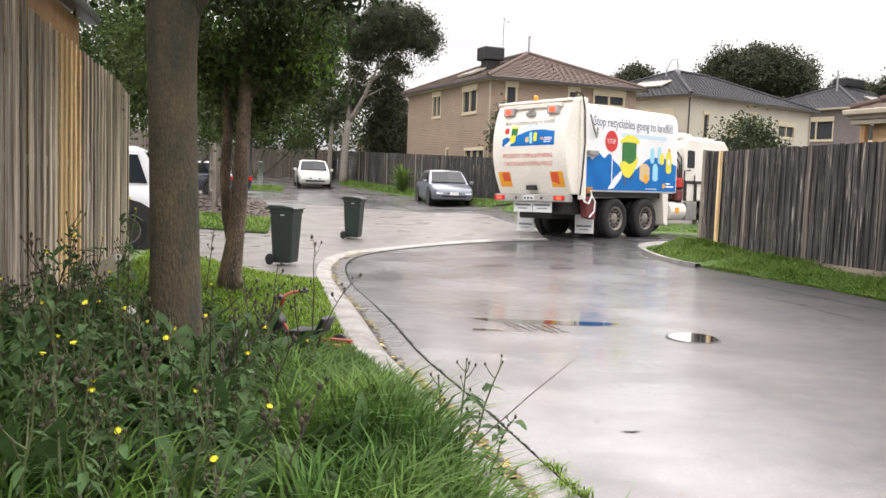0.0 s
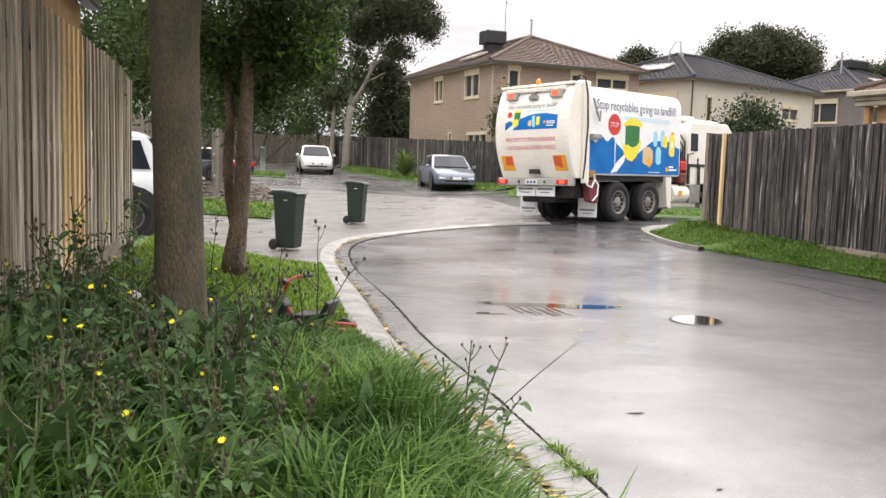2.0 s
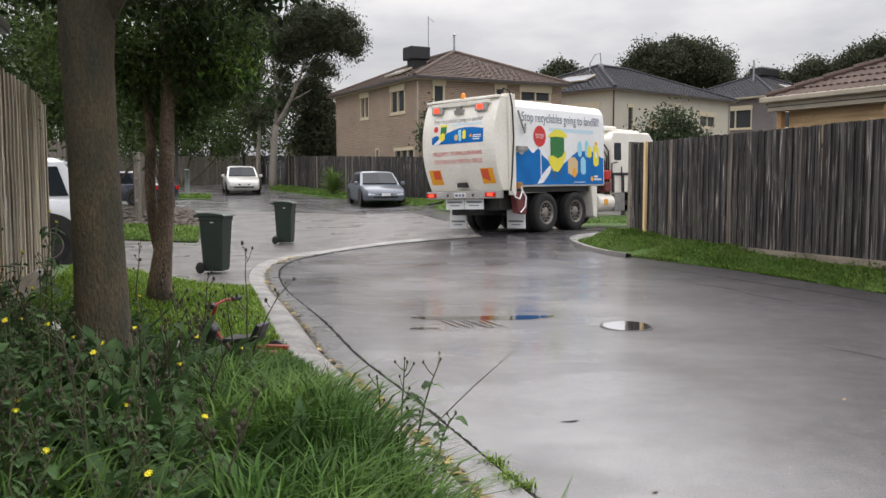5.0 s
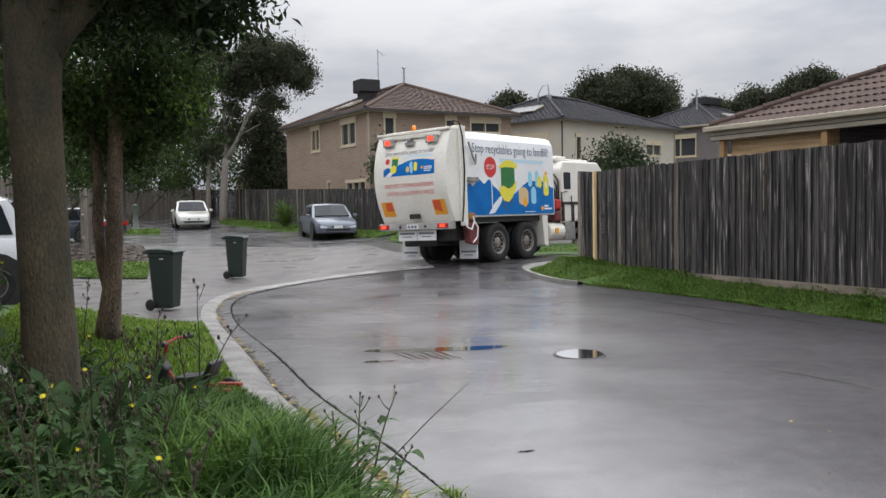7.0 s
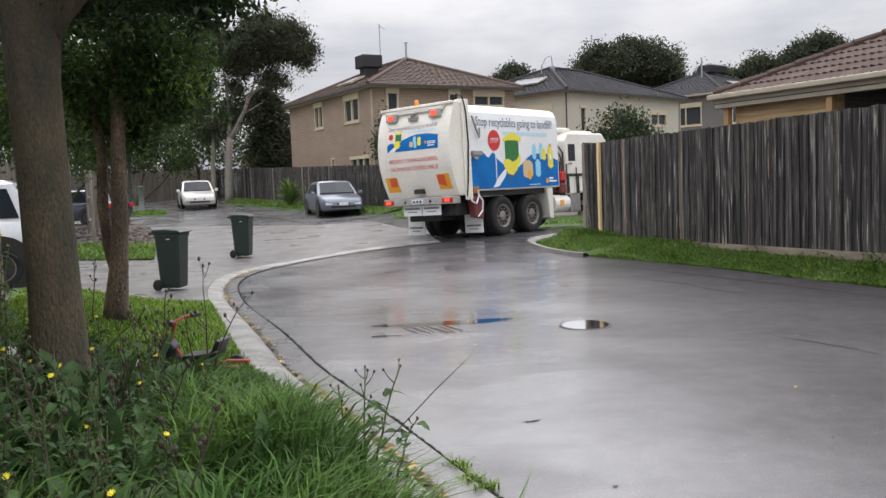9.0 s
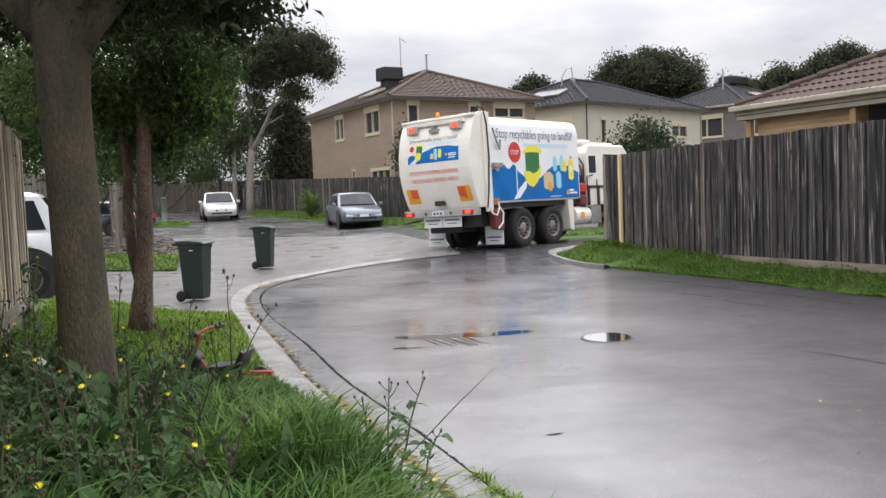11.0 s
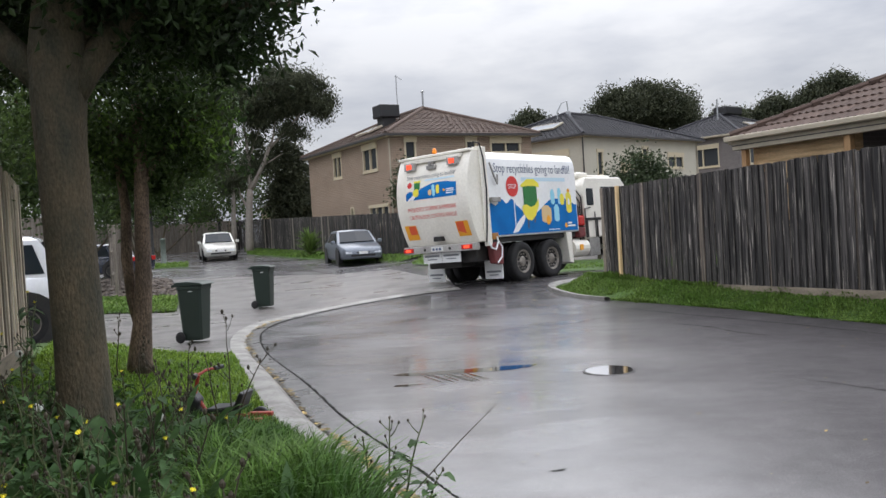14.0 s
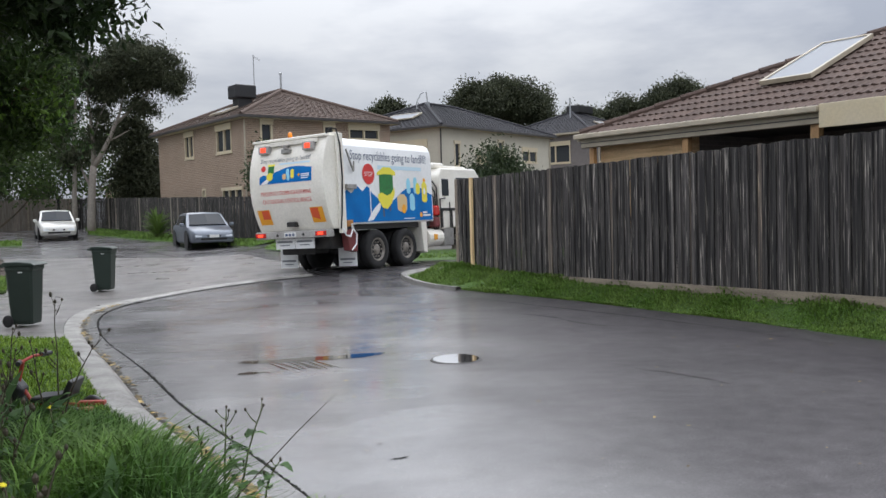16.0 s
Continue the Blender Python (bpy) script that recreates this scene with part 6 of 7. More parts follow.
        for x in (-L * (0.68 if hatch else 0.58), L * 0.60):
            wheel(root, x, s * (W - 0.085), 0.34 if hatch else 0.31, 0.34 if hatch else 0.31, 0.2, s, RIM, 7)
            bm = bmesh.new()
            # black disc for the arch; oversized on the hatch to paint the shade beneath
            arch = 0.49 if hatch else 0.40
            lathe(bm, [(0.02, 0), (arch, 0), (arch, 0.012), (0.02, 0.012)], Matrix.Translation((x, s * (W + 0.002) - 0.006, 0.33)) @ Matrix.Rotation(-s * pi / 2, 4, "X"), 22)
            part("wheel_arch_shade", bm, BLACK, root)

    def screen(name, x0, x1, bow0, bow1, out, label=""):
        """A glass bowed like the cabin: x0 at the belt, x1 under the roof, out: +1 front, -1 back."""
        bm = bmesh.new()
        rows = []
        for f in (0.10, 0.5, 0.92):
            z = zb + (zr - 0.06 - zb) * f
            w, x, bow = (wb + (wr + 0.03 - wb) * f) * 0.88, x0 + (x1 - x0) * f, bow0 + (bow1 - bow0) * f
            rows.append([[bm.verts.new((x + out * (bow * (1 - 0.88 * abs(k)) + d * 0.8), w * k, z + d * 0.6 + 0.02 * f * (1 - abs(k)))) for k in (-1, -0.5, 0, 0.5, 1)] for d in (-0.01, 0.055)])
        for r, q in zip(rows, rows[1:]):
            for k in range(4):
                bm.faces.new((r[1][k], r[1][k + 1], q[1][k + 1], q[1][k]))
        for k in range(4):
            for r in (rows[0], rows[-1]):
                bm.faces.new((r[0][k], r[0][k + 1], r[1][k + 1], r[1][k]))
        bmesh.ops.recalc_face_normals(bm, faces=bm.faces[:])
        part(name, bm, GLASS, root, label)
    screen("windscreen", xb1, xr1 + 0.08, 0.1, 0.08, 1, "dark windscreen")
    screen("rear_window", xb0, xr0 - 0.06, 0.06, 0.04, -1)
    bm = bmesh.new()
    bx(bm, L - 0.05, L + 0.01, -0.28, 0.28, belt - 0.44, belt - 0.37, 0.01), bx(bm, L - 0.04, L + 0.012, -0.5, 0.5, 0.32, 0.40, 0.01)
    part("grille", bm, BLACK, root, "dark slotted grille")
    bm = bmesh.new()
    bx(bm, L - 0.12, L + 0.05, -W * 0.82, W * 0.82, 0.41, 0.46, 0.02)
    part("bumper_strip", bm, paint, root)
    bm = bmesh.new()
    bx(bm, L + 0.03, L + 0.062, -0.18, 0.18, 0.42, 0.53, 0.004)
    part("number_plate", bm, PLATE, root, "plate with plain bars")
    return root


car(pose(-13.1, 46.2, land(-13.1, 45) + 0.02, 0, 0, -70), "pearl white sedan parked facing the street", PEARL, 4.4, 1.75, 1.46)
car(pose(-4.75, 37.2, land(-4.6, 36.5) + 0.0, 0, 0, -72), "silver-blue sedan parked on a wet drive", SILVER, 4.75, 1.8, 1.42)
car(pose(-8.3, 12.88, 0.36, 0, 0, 205), "white hatchback parked beside the paling fence", CARWHITE, 4.5, 1.84, 1.64, "hatch")
car(pose(-15.3, 36.3, land(-14.5, 36) + 0.03, 0, 0, 160), "dark navy sedan parked behind the garden bed", CARBLUE, 4.5, 1.76, 1.42)

# ---- service pillars and pole ----
for x, y, h, r, m, lab in ((-16.0, 44.6, 3.2, 0.07, BLACK, "slim black light pole on the small lawn"), (-15.05, 43.4, 1.3, 0.13, PILLAR, "grey-green service pillar in the grass")):
    bm = bmesh.new()
    lathe(bm, [(r * 1.2, -0.1), (r * 1.2, 0.12), (r, 0.14), (r, h - 0.08), (r * 1.08, h - 0.07), (r * 0.9, h), (0.01, h + 0.01)], Matrix.Translation((x, y, land(x, y) + 0.05)), 12)
    tagged(part("light_pole" if h > 2 else "service_pillar", bm, m, None, "", True), lab, "pole" if h > 2 else "pillar")

# ---- tricycle left on the grass ----
tz = lawn_height(-2.35, 7.7)
trike = thing("tricycle", pose(-2.28, 7.72, tz - 0.11, 0, 0, 172), "child's red tricycle with black seat lying in grass", "tricycle")
bm = bmesh.new()
lathe(bm, [(0.04, -0.03), (0.125, -0.035), (0.15, -0.02), (0.15, 0.02), (0.125, 0.035), (0.04, 0.03)], Matrix.Translation((0.28, 0, 0.15)) @ Matrix.Rotation(pi / 2, 4, "X"), 22)
part("front_wheel", bm, BLACKPLASTIC, trike, "", True)
bm = bmesh.new()
tube(bm, [(0.28, 0.06, 0.15), (0.25, 0.05, 0.33), (0.22, 0, 0.36), (0.18, 0, 0.52)], 0.018, 8), tube(bm, [(0.28, -0.06, 0.15), (0.25, -0.05, 0.33), (0.22, 0, 0.36)], 0.018, 8)
part("fork", bm, TRIKERED, trike, "red steel fork")
bm = bmesh.new()
tube(bm, [(0.10, 0.24, 0.55), (0.15, 0.12, 0.55), (0.19, 0, 0.52), (0.15, -0.12, 0.55), (0.10, -0.24, 0.55)], 0.014, 8)
bars = part("handlebar", bm, TRIKERED, trike, "red handlebar")
bm = bmesh.new()
tube(bm, [(0.11, 0.20, 0.55), (0.075, 0.30, 0.55)], 0.021, 8), tube(bm, [(0.11, -0.20, 0.55), (0.075, -0.30, 0.55)], 0.021, 8)
part("grip", bm, BLACKPLASTIC, bars)
bm = bmesh.new()
prism(bm, [(0.36, 0.20), (0.33, 0.34), (0.24, 0.40), (0.16, 0.30), (0.19, 0.16)], -0.075, 0.075, "y", 0.025)
part("cowl", bm, BLACKPLASTIC, trike, "dark front cowl")
bm = bmesh.new()
tube(bm, [(0.22, 0, 0.34), (0.10, 0, 0.16), (-0.28, 0, 0.14)], 0.02, 8), tube(bm, [(-0.30, -0.22, 0.09), (-0.30, 0.22, 0.09)], 0.014, 8)
part("frame", bm, TRIKERED, trike, "red steel frame tube")
bm = bmesh.new()
prism(bm, [(0.08, 0.20), (-0.05, 0.18), (-0.22, 0.20), (-0.29, 0.36), (-0.25, 0.38), (-0.19, 0.26), (-0.04, 0.24), (0.07, 0.24)], -0.13, 0.13, "y", 0.015)
part("seat", bm, BLACKPLASTIC, trike, "black moulded seat")
for s in (-1, 1):
    bm = bmesh.new()
    lathe(bm, [(0.03, -0.025), (0.075, -0.028), (0.09, -0.015), (0.09, 0.015), (0.075, 0.028), (0.03, 0.025)], Matrix.Translation((-0.30, s * 0.22, 0.09)) @ Matrix.Rotation(pi / 2, 4, "X"), 18)
    part("rear_wheel", bm, BLACKPLASTIC, trike, "", True)
for y in (-0.17, 0.10):
    bm = bmesh.new()
    bx(bm, -0.45, -0.22, y, y + 0.07, 0.11, 0.15, 0.012)
    part("step_plate", bm, TRIKERED, trike, "red rear step")


# ---- trees ----
def leaves(name, blobs, n, size, material, parent=None, seed=1, droop=0.3, shell=0.55, aspect=0.45, label="", clumps=16):
    """Many small leaves through a set of ellipsoids (x, y, z, rx, ry, rz)."""
    rg = np.random.default_rng(seed)
    # break each mass into smaller uneven clumps
    small = []
    for x, y, z, rx, ry, rz in blobs:
        for _ in range(clumps):
            d = rg.normal(size=3)
            d *= (0.25 + 0.72 * rg.random() ** 0.5) / np.linalg.norm(d)
            k = 0.24 + 0.3 * rg.random()
            small.append((x + d[0] * rx, y + d[1] * ry, z + d[2] * rz, rx * k * 1.15, ry * k * 1.15, rz * k))
    blobs = small
    vol = np.array([b[3] * b[4] * b[5] for b in blobs]) ** 0.75
    pick = rg.choice(len(blobs), n, p=vol / vol.sum())
    B = np.array(blobs)[pick]
    d = rg.normal(size=(n, 3))
    d /= np.linalg.norm(d, axis=1)[:, None]
    r = shell + (1 - shell) * rg.random(n) ** 0.6
    r *= 0.8 + 0.35 * rg.random(n)
    c = B[:, :3] + d * r[:, None] * B[:, 3:]
    # gather the leaves into sprays
    k = max(3, n // 14)
    hub = c[rg.integers(0, n, k)]
    own = rg.integers(0, k, n)
    c = np.where(rg.random(n)[:, None] < 0.75, hub[own] + rg.normal(size=(n, 3)) * size * 1.5, c)
    a = rg.normal(size=(n, 3))
    a[:, 2] -= droop
    a /= np.linalg.norm(a, axis=1)[:, None]
    b = np.cross(a, rg.normal(size=(n, 3)))
    b /= np.linalg.norm(b, axis=1)[:, None]
    s = size * (0.6 + 0.8 * rg.random(n))[:, None]
    nn = np.cross(a, b) * s * 0.12
    v = np.empty((n, 4, 3))
    v[:, 0], v[:, 1], v[:, 2], v[:, 3] = c - a * s / 2, c + b * s * aspect / 2 + nn, c + a * s / 2, c - b * s * aspect / 2 + nn
    f = np.arange(n * 4).reshape(n, 4)
    return raw(name, v.reshape(-1, 3).tolist(), f.tolist(), material, parent, label)


def branch(bm, p, q, r0, r1, seed, bend=0.12, seg=8, n=6):
    rnd = random.Random(seed)
    p, q = Vector(p), Vector(q)
    side = Vector((rnd.uniform(-1, 1), rnd.uniform(-1, 1), rnd.uniform(-0.3, 0.3))) * bend * (q - p).length
    pts = [p.lerp(q, k / n) + side * sin(pi * k / n) + Vector((rnd.uniform(-1, 1), rnd.uniform(-1, 1), 0)) * 0.01 for k in range(n + 1)]
    tube(bm, pts, [r0 + (r1 - r0) * k / n for k in range(n + 1)], seg)


# street tree by the camera
g1 = lawn_height(-2.8, 5.95)
T1 = thing("street_tree", pose(-2.69, 5.95, g1 - 0.05), "evergreen street tree with a bare brown trunk", "tree", "street trees")
bm = bmesh.new()
tube(bm, [(0.02, 0, 0), (0.0, 0, 0.25), (-0.01, 0, 0.8), (-0.03, 0.0, 1.5), (-0.05, 0.0, 2.2), (-0.05, 0.02, 2.75), (-0.02, 0.05, 3.3), (0.05, 0.1, 4.2)], [0.225, 0.19, 0.172, 0.165, 0.17, 0.195, 0.155, 0.08], 20)
branch(bm, (0.02, 0.02, 2.55), (0.95, 0.5, 3.7), 0.13, 0.05, 3), branch(bm, (-0.1, 0.0, 2.6), (-1.0, 0.3, 3.9), 0.12, 0.05, 4), branch(bm, (0, 0.1, 2.9), (0.3, 1.3, 4.0), 0.09, 0.04, 5), branch(bm, (0.5, 0.25, 3.2), (1.5, 0.9, 3.3), 0.05, 0.02, 6)
part("trunk", bm, BARK, T1, "", True)
leaves("crown", [(0.0, 0.4, 4.9, 2.1, 2.2, 1.3), (0.35, 0.6, 3.55, 1.2, 1.3, 0.65), (0.95, 0.55, 3.2, 0.55, 0.8, 0.4), (-0.8, 0.5, 3.55, 1.2, 1.3, 0.65), (-0.2, 1.6, 3.4, 1.1, 0.9, 0.5)], 62000, 0.085, SHADELEAF, T1, 5, 0.6, 0.15, clumps=26)
g2 = lawn_height(-4.05, 10.3)
T2 = thing("street_tree", pose(-3.89, 10.2, g2 - 0.05), "evergreen street tree forking near its base", "tree", "street trees")
bm = bmesh.new()
tube(bm, [(-0.03, 0, 0), (-0.02, 0, 0.2), (0.03, 0, 0.6), (0.08, 0, 1.1), (0.1, 0.02, 1.8), (0.12, 0.05, 2.5), (0.1, 0.1, 3.3), (0.0, 0.1, 4.2)], [0.165, 0.14, 0.11, 0.095, 0.085, 0.08, 0.065, 0.035], 16)
tube(bm, [(0.0, 0.02, 0.55), (-0.1, 0.08, 0.9), (-0.15, 0.12, 1.4), (-0.13, 0.15, 2.0), (-0.3, 0.3, 3.0)], [0.07, 0.065, 0.065, 0.06, 0.035], 12)
branch(bm, (0.12, 0.05, 2.3), (1.0, 0.4, 3.3), 0.06, 0.02, 13), branch(bm, (0.1, 0.05, 2.7), (-0.8, 0.2, 3.7), 0.06, 0.02, 14)
part("trunk", bm, BARK2, T2, "", True)
crown2 = leaves("crown", [(0.0, 0.4, 3.9, 1.35, 1.5, 1.3), (-0.7, 0.3, 2.9, 0.8, 0.9, 0.6), (0.65, 0.4, 3.0, 0.7, 0.8, 0.75), (0.1, 0.6, 2.55, 0.9, 0.8, 0.45), (-0.3, 0.9, 2.2, 0.6, 0.6, 0.35)], 24000, 0.085, LEAF, T2, 7, 0.5, 0.15)
leaves("young_foliage", [(-0.5, -0.1, 2.75, 0.5, 0.3, 0.4), (0.75, 0.2, 2.9, 0.35, 0.3, 0.4)], 700, 0.09, LEAFY, T2, 8, 0.5, label="brighter young leaves")["kind"] = "stuff"


def bush(name, m, blobs, n, size, material, label, category, seed, stems=3, aspect=0.5, fineness=1.0):
    root = thing(name, m, label, category)
    bm = bmesh.new()
    for k in range(stems):
        b = blobs[k % len(blobs)]
        branch(bm, (0.1 * k - 0.1, 0.05 * k, -0.1), (b[0], b[1], b[2]), 0.03 + 0.02 * b[5], 0.015, seed + k)
    part("trunk", bm, BARK, root)
    leaves("crown", blobs, int(n * 3.2 * fineness), size * 0.8 / fineness ** 0.6, material, root, seed, 0.3, 0.1, aspect, clumps=34)
    return root


# crowns behind the near fence and along the court
bush("garden_tree", pose(-10.8, 20.3, 0.4), [(0, 0, 4.2, 2.3, 1.6, 2.2), (1.8, 0.5, 3.1, 1.2, 1.2, 1.3), (-1.5, 0, 2.6, 1.3, 1.2, 1.2), (1.0, 0.2, 5.4, 1.6, 1.4, 1.3)], 7000, 0.17, LEAF, "dense dark green garden tree behind the fence", "tree", 21)
bush("garden_tree", pose(-15.5, 33.5, 0.6), [(0, 0, 5.2, 3.0, 2.4, 2.4), (2.6, 0.5, 4.2, 2.0, 2.0, 1.5), (-2.4, 0, 3.8, 2.2, 2.0, 1.6)], 3800, 0.2, LEAF, "dark leafy tree rising behind the drive", "tree", 22)
bush("garden_tree", pose(-18.5, 52.5, 1.2), [(0, 0, 4.5, 3.2, 2.4, 2.6), (3.0, 0.5, 3.4, 2.4, 2.0, 1.6), (-3, 0, 3.8, 2.8, 2.0, 2.2)], 3400, 0.26, LEAF, "mixed dark trees along the end of court", "tree", 23)
bush("garden_tree", pose(-17.5, 60.0, 1.2), [(0, 0, 6.0, 3.0, 2.0, 3.0), (3.0, 0, 4.5, 2.2, 1.8, 2.6), (-3.5, 0, 5.0, 2.6, 1.8, 2.8)], 3200, 0.28, LEAF, "dark trees beyond the end fence", "tree", 27)
bush("garden_tree", pose(-12.3, 33.5, 0.7), [(0, 0, 5.6, 2.0, 1.6, 1.9), (-1.4, 0, 4.4, 1.4, 1.2, 1.2)], 2400, 0.18, LEAF, "dark leafy tree over the garden bed", "tree", 28)
bush("garden_tree", pose(-10.2, 54.5, 1.2), [(-0.2, 0, 4.6, 1.3, 1.1, 1.5), (0.6, 0, 2.6, 1.3, 1.1, 1.6), (-0.6, 0, 5.8, 0.8, 0.8, 0.9), (-0.9, 0, 2.6, 1.0, 1.0, 1.4)], 7000, 0.26, GUM, "dark narrow tree beside the brick house", "tree", 24)
bush("garden_shrub", pose(8.3, 40.5, 0.4), [(0, 0, 3.2, 1.5, 1.2, 1.1), (0.9, 0, 2.6, 1.1, 1.0, 0.9), (-0.9, 0, 2.5, 1.0, 1.0, 0.9)], 3600, 0.2, HEDGE, "tall leafy shrub in front of the rendered house", "shrub", 25)
bush("garden_shrub", pose(-1.9, 38.6, 0.7), [(0, 0, 3.4, 0.7, 0.5, 0.7), (-0.4, 0, 2.7, 0.6, 0.5, 0.5), (0.3, 0, 2.2, 0.5, 0.5, 0.6)], 1500, 0.2, HEDGE, "slender shrub against the brick wall", "shrub", 26)
for k, (x, y, h, mt) in enumerate(((1.2, 37.0, 2.2, HEDGE), (2.6, 36.6, 2.4, LEAFY), (4.2, 36.0, 2.3, HEDGE), (5.6, 35.6, 2.4, HEDGE), (7.2, 35.0, 2.6, HEDGE))):
    bush("hedge_shrub", pose(x, y, 0.25), [(0, 0, h * 0.6, 0.95, 0.6, h * 0.42), (0.4, 0, h * 0.8, 0.5, 0.4, h * 0.22)], 1500, 0.16, mt, "clipped garden shrub showing above the fence", "shrub", 30 + k, 2)
for x, y, blobs, k, lab in ((16.4, 76, [(-1.0, 0, 10.6, 3.0, 2.4, 2.0), (1.8, 0, 10.4, 2.6, 2.2, 2.2), (-3.2, 0, 10.0, 1.4, 1.4, 1.3), (3.7, 0, 9.6, 1.1, 1.1, 1.2), (0.3, 0, 12.1, 1.5, 1.4, 0.8)], 41, "broad dark gum crown behind the houses"),
                           (7.0, 80, [(0, 0, 10.3, 1.6, 1.4, 1.2), (1.9, 0, 9.4, 1.0, 1.0, 0.9), (-1.4, 0, 9.8, 1.0, 1.0, 0.9)], 42, "round dark tree crown behind the roofs"),
                           (30.2, 70, [(0, 0, 10.3, 1.8, 1.6, 1.3), (1.6, 0, 9.8, 1.2, 1.2, 1.3), (-1.5, 0, 9.8, 1.1, 1.1, 1.2)], 43, "dark tree crown behind the tiled roof"),
                           (26.4, 72, [(0.6, 0, 9.4, 1.5, 1.3, 1.1), (-1.2, 0, 8.8, 1.3, 1.2, 0.9), (-3.0, 0, 8.6, 1.0, 1.0, 0.8)], 44, "low dark tree crown behind the tiled roof"),
                           (25.0, 80, [(0, 0, 9.6, 1.7, 1.3, 0.9), (-1.8, 0, 9.0, 1.2, 1.1, 0.8)], 45, "far dark tree crown between two roofs")):
    bush("background_tree", pose(x, y, 0.5), blobs, 19000 if len(blobs) > 3 else 9500, 0.25, GUM, lab, "tree", k, aspect=0.6)

# low shrubs behind the end fence
for k, (x, y, w) in enumerate(((-23.5, 58.6, 1.6), (-20.6, 59.0, 1.5), (-17.9, 59.4, 1.4), (-11.2, 57.0, 1.2))):
    bush("hedge_shrub", pose(x, y, land(x, y) + 0.1), [(0, 0, 1.7, w, 0.9, 1.3), (0.5, 0, 2.5, w * 0.6, 0.7, 0.9)], 1500, 0.2, GUM, "dark shrub showing above the end fence", "shrub", 70 + k, 2)

# tall gum tree
G = thing("gum_tree", pose(-12.7, 52.0, 1.1), "tall gum tree with pale trunks and open crown", "tree")
bm = bmesh.new()
branch(bm, (-1.1, 0.3, -0.2), (-0.9, 0.2, 4.2), 0.17, 0.11, 50, 0.03), branch(bm, (-0.9, 0.2, 4.1), (-0.6, 0, 9.0), 0.11, 0.04, 58, 0.05), branch(bm, (-0.88, 0.2, 4.6), (-2.0, 0.1, 7.2), 0.07, 0.03, 59)
branch(bm, (-0.1, 0, -0.2), (0.15, 0, 3.8), 0.26, 0.19, 51, 0.03), branch(bm, (0.15, 0, 3.6), (-0.1, 0, 8.6), 0.15, 0.05, 53, 0.06)
branch(bm, (0.15, 0, 3.7), (1.5, 0, 6.3), 0.15, 0.10, 52, 0.05), branch(bm, (1.5, 0, 6.2), (3.8, 0, 8.6), 0.09, 0.03, 54, 0.08), branch(bm, (1.5, 0, 6.2), (1.9, 0, 9.2), 0.08, 0.03, 56, 0.08)
branch(bm, (2.4, 0, 7.2), (3.3, 0, 7.1), 0.04, 0.02, 60), branch(bm, (0.1, 0, 5.2), (1.0, 0.2, 7.6), 0.07, 0.03, 61), branch(bm, (0.9, 0, 5.1), (2.2, 0, 5.8), 0.06, 0.02, 62), branch(bm, (0.0, 0, 2.6), (-0.7, 0.2, 4.8), 0.09, 0.04, 55)
part("trunk", bm, GUMBARK, G, "pale forked trunks", True)
leaves("crown", [(3.7, 0, 9.3, 1.6, 1.2, 1.2), (4.6, 0, 8.6, 0.9, 0.8, 0.9), (2.2, 0, 9.9, 1.4, 1.1, 0.9), (0.6, 0, 9.0, 1.5, 1.2, 0.9), (-0.8, 0, 9.6, 1.6, 1.2, 1.2), (-2.2, 0, 8.2, 1.4, 1.1, 1.3), (3.1, 0, 7.1, 0.9, 0.6, 0.5), (1.0, 0.2, 7.9, 1.0, 0.8, 0.5), (0.1, 0.3, 5.3, 0.8, 0.6, 0.9), (-2.0, 0.3, 5.9, 1.0, 0.8, 1.0), (1.0, 0.4, 5.4, 0.6, 0.5, 0.7), (-1.2, 0.3, 4.3, 0.8, 0.6, 0.7), (-1.6, 0.2, 7.2, 1.1, 0.8, 0.8), (2.5, 0.1, 8.6, 1.1, 0.8, 0.7), (0.4, 0.2, 6.6, 0.7, 0.6, 0.5)], 80000, 0.18, GUM, G, 57, 0.9, 0.1, 0.35, clumps=13)


def yucca(m, n, length, label, seed):
    root = thing("yucca", m, label, "plant")
    rnd = random.Random(seed)
    for k in range(n):
        a, e, low = rnd.uniform(0, 2 * pi), rnd.uniform(0.35, 1.5), rnd.uniform(-0.65, 0.1)
        bm = bmesh.new()
        prev = None
        for j in range(5):
            q = j / 4
            r = length * q * cos(e) + 0.03
            z = low + length * (q * sin(e) - 0.18 * q * q)
            w = 0.05 * (1 - q) ** 0.6 + 0.004
            c = Vector((r * cos(a), r * sin(a), z))
            sd = Vector((-sin(a), cos(a), 0)) * w
            row = [bm.verts.new(c - sd), bm.verts.new(c + Vector((0, 0, -w * 0.5))), bm.verts.new(c + sd)]
            if prev:
                bm.faces.new((prev[0], prev[1], row[1], row[0])), bm.faces.new((prev[1], prev[2], row[2], row[1]))
            prev = row
        part("leaf", bm, YUCCA, root)
    bm = bmesh.new()
    tube(bm, [(0, 0, -0.6), (0, 0, 0.1)], 0.09, 8)
    part("stem", bm, BARK, root)
    return root


yucca(pose(-7.6, 43.2, land(-7.6, 43.2) + 0.75), 150, 0.95, "spiky green yucca in front of the fence", 61)
yucca(pose(1.5, 31.6, land(1.5, 31.6) + 0.8), 70, 1.0, "spiky green yucca growing behind the bins", 62)


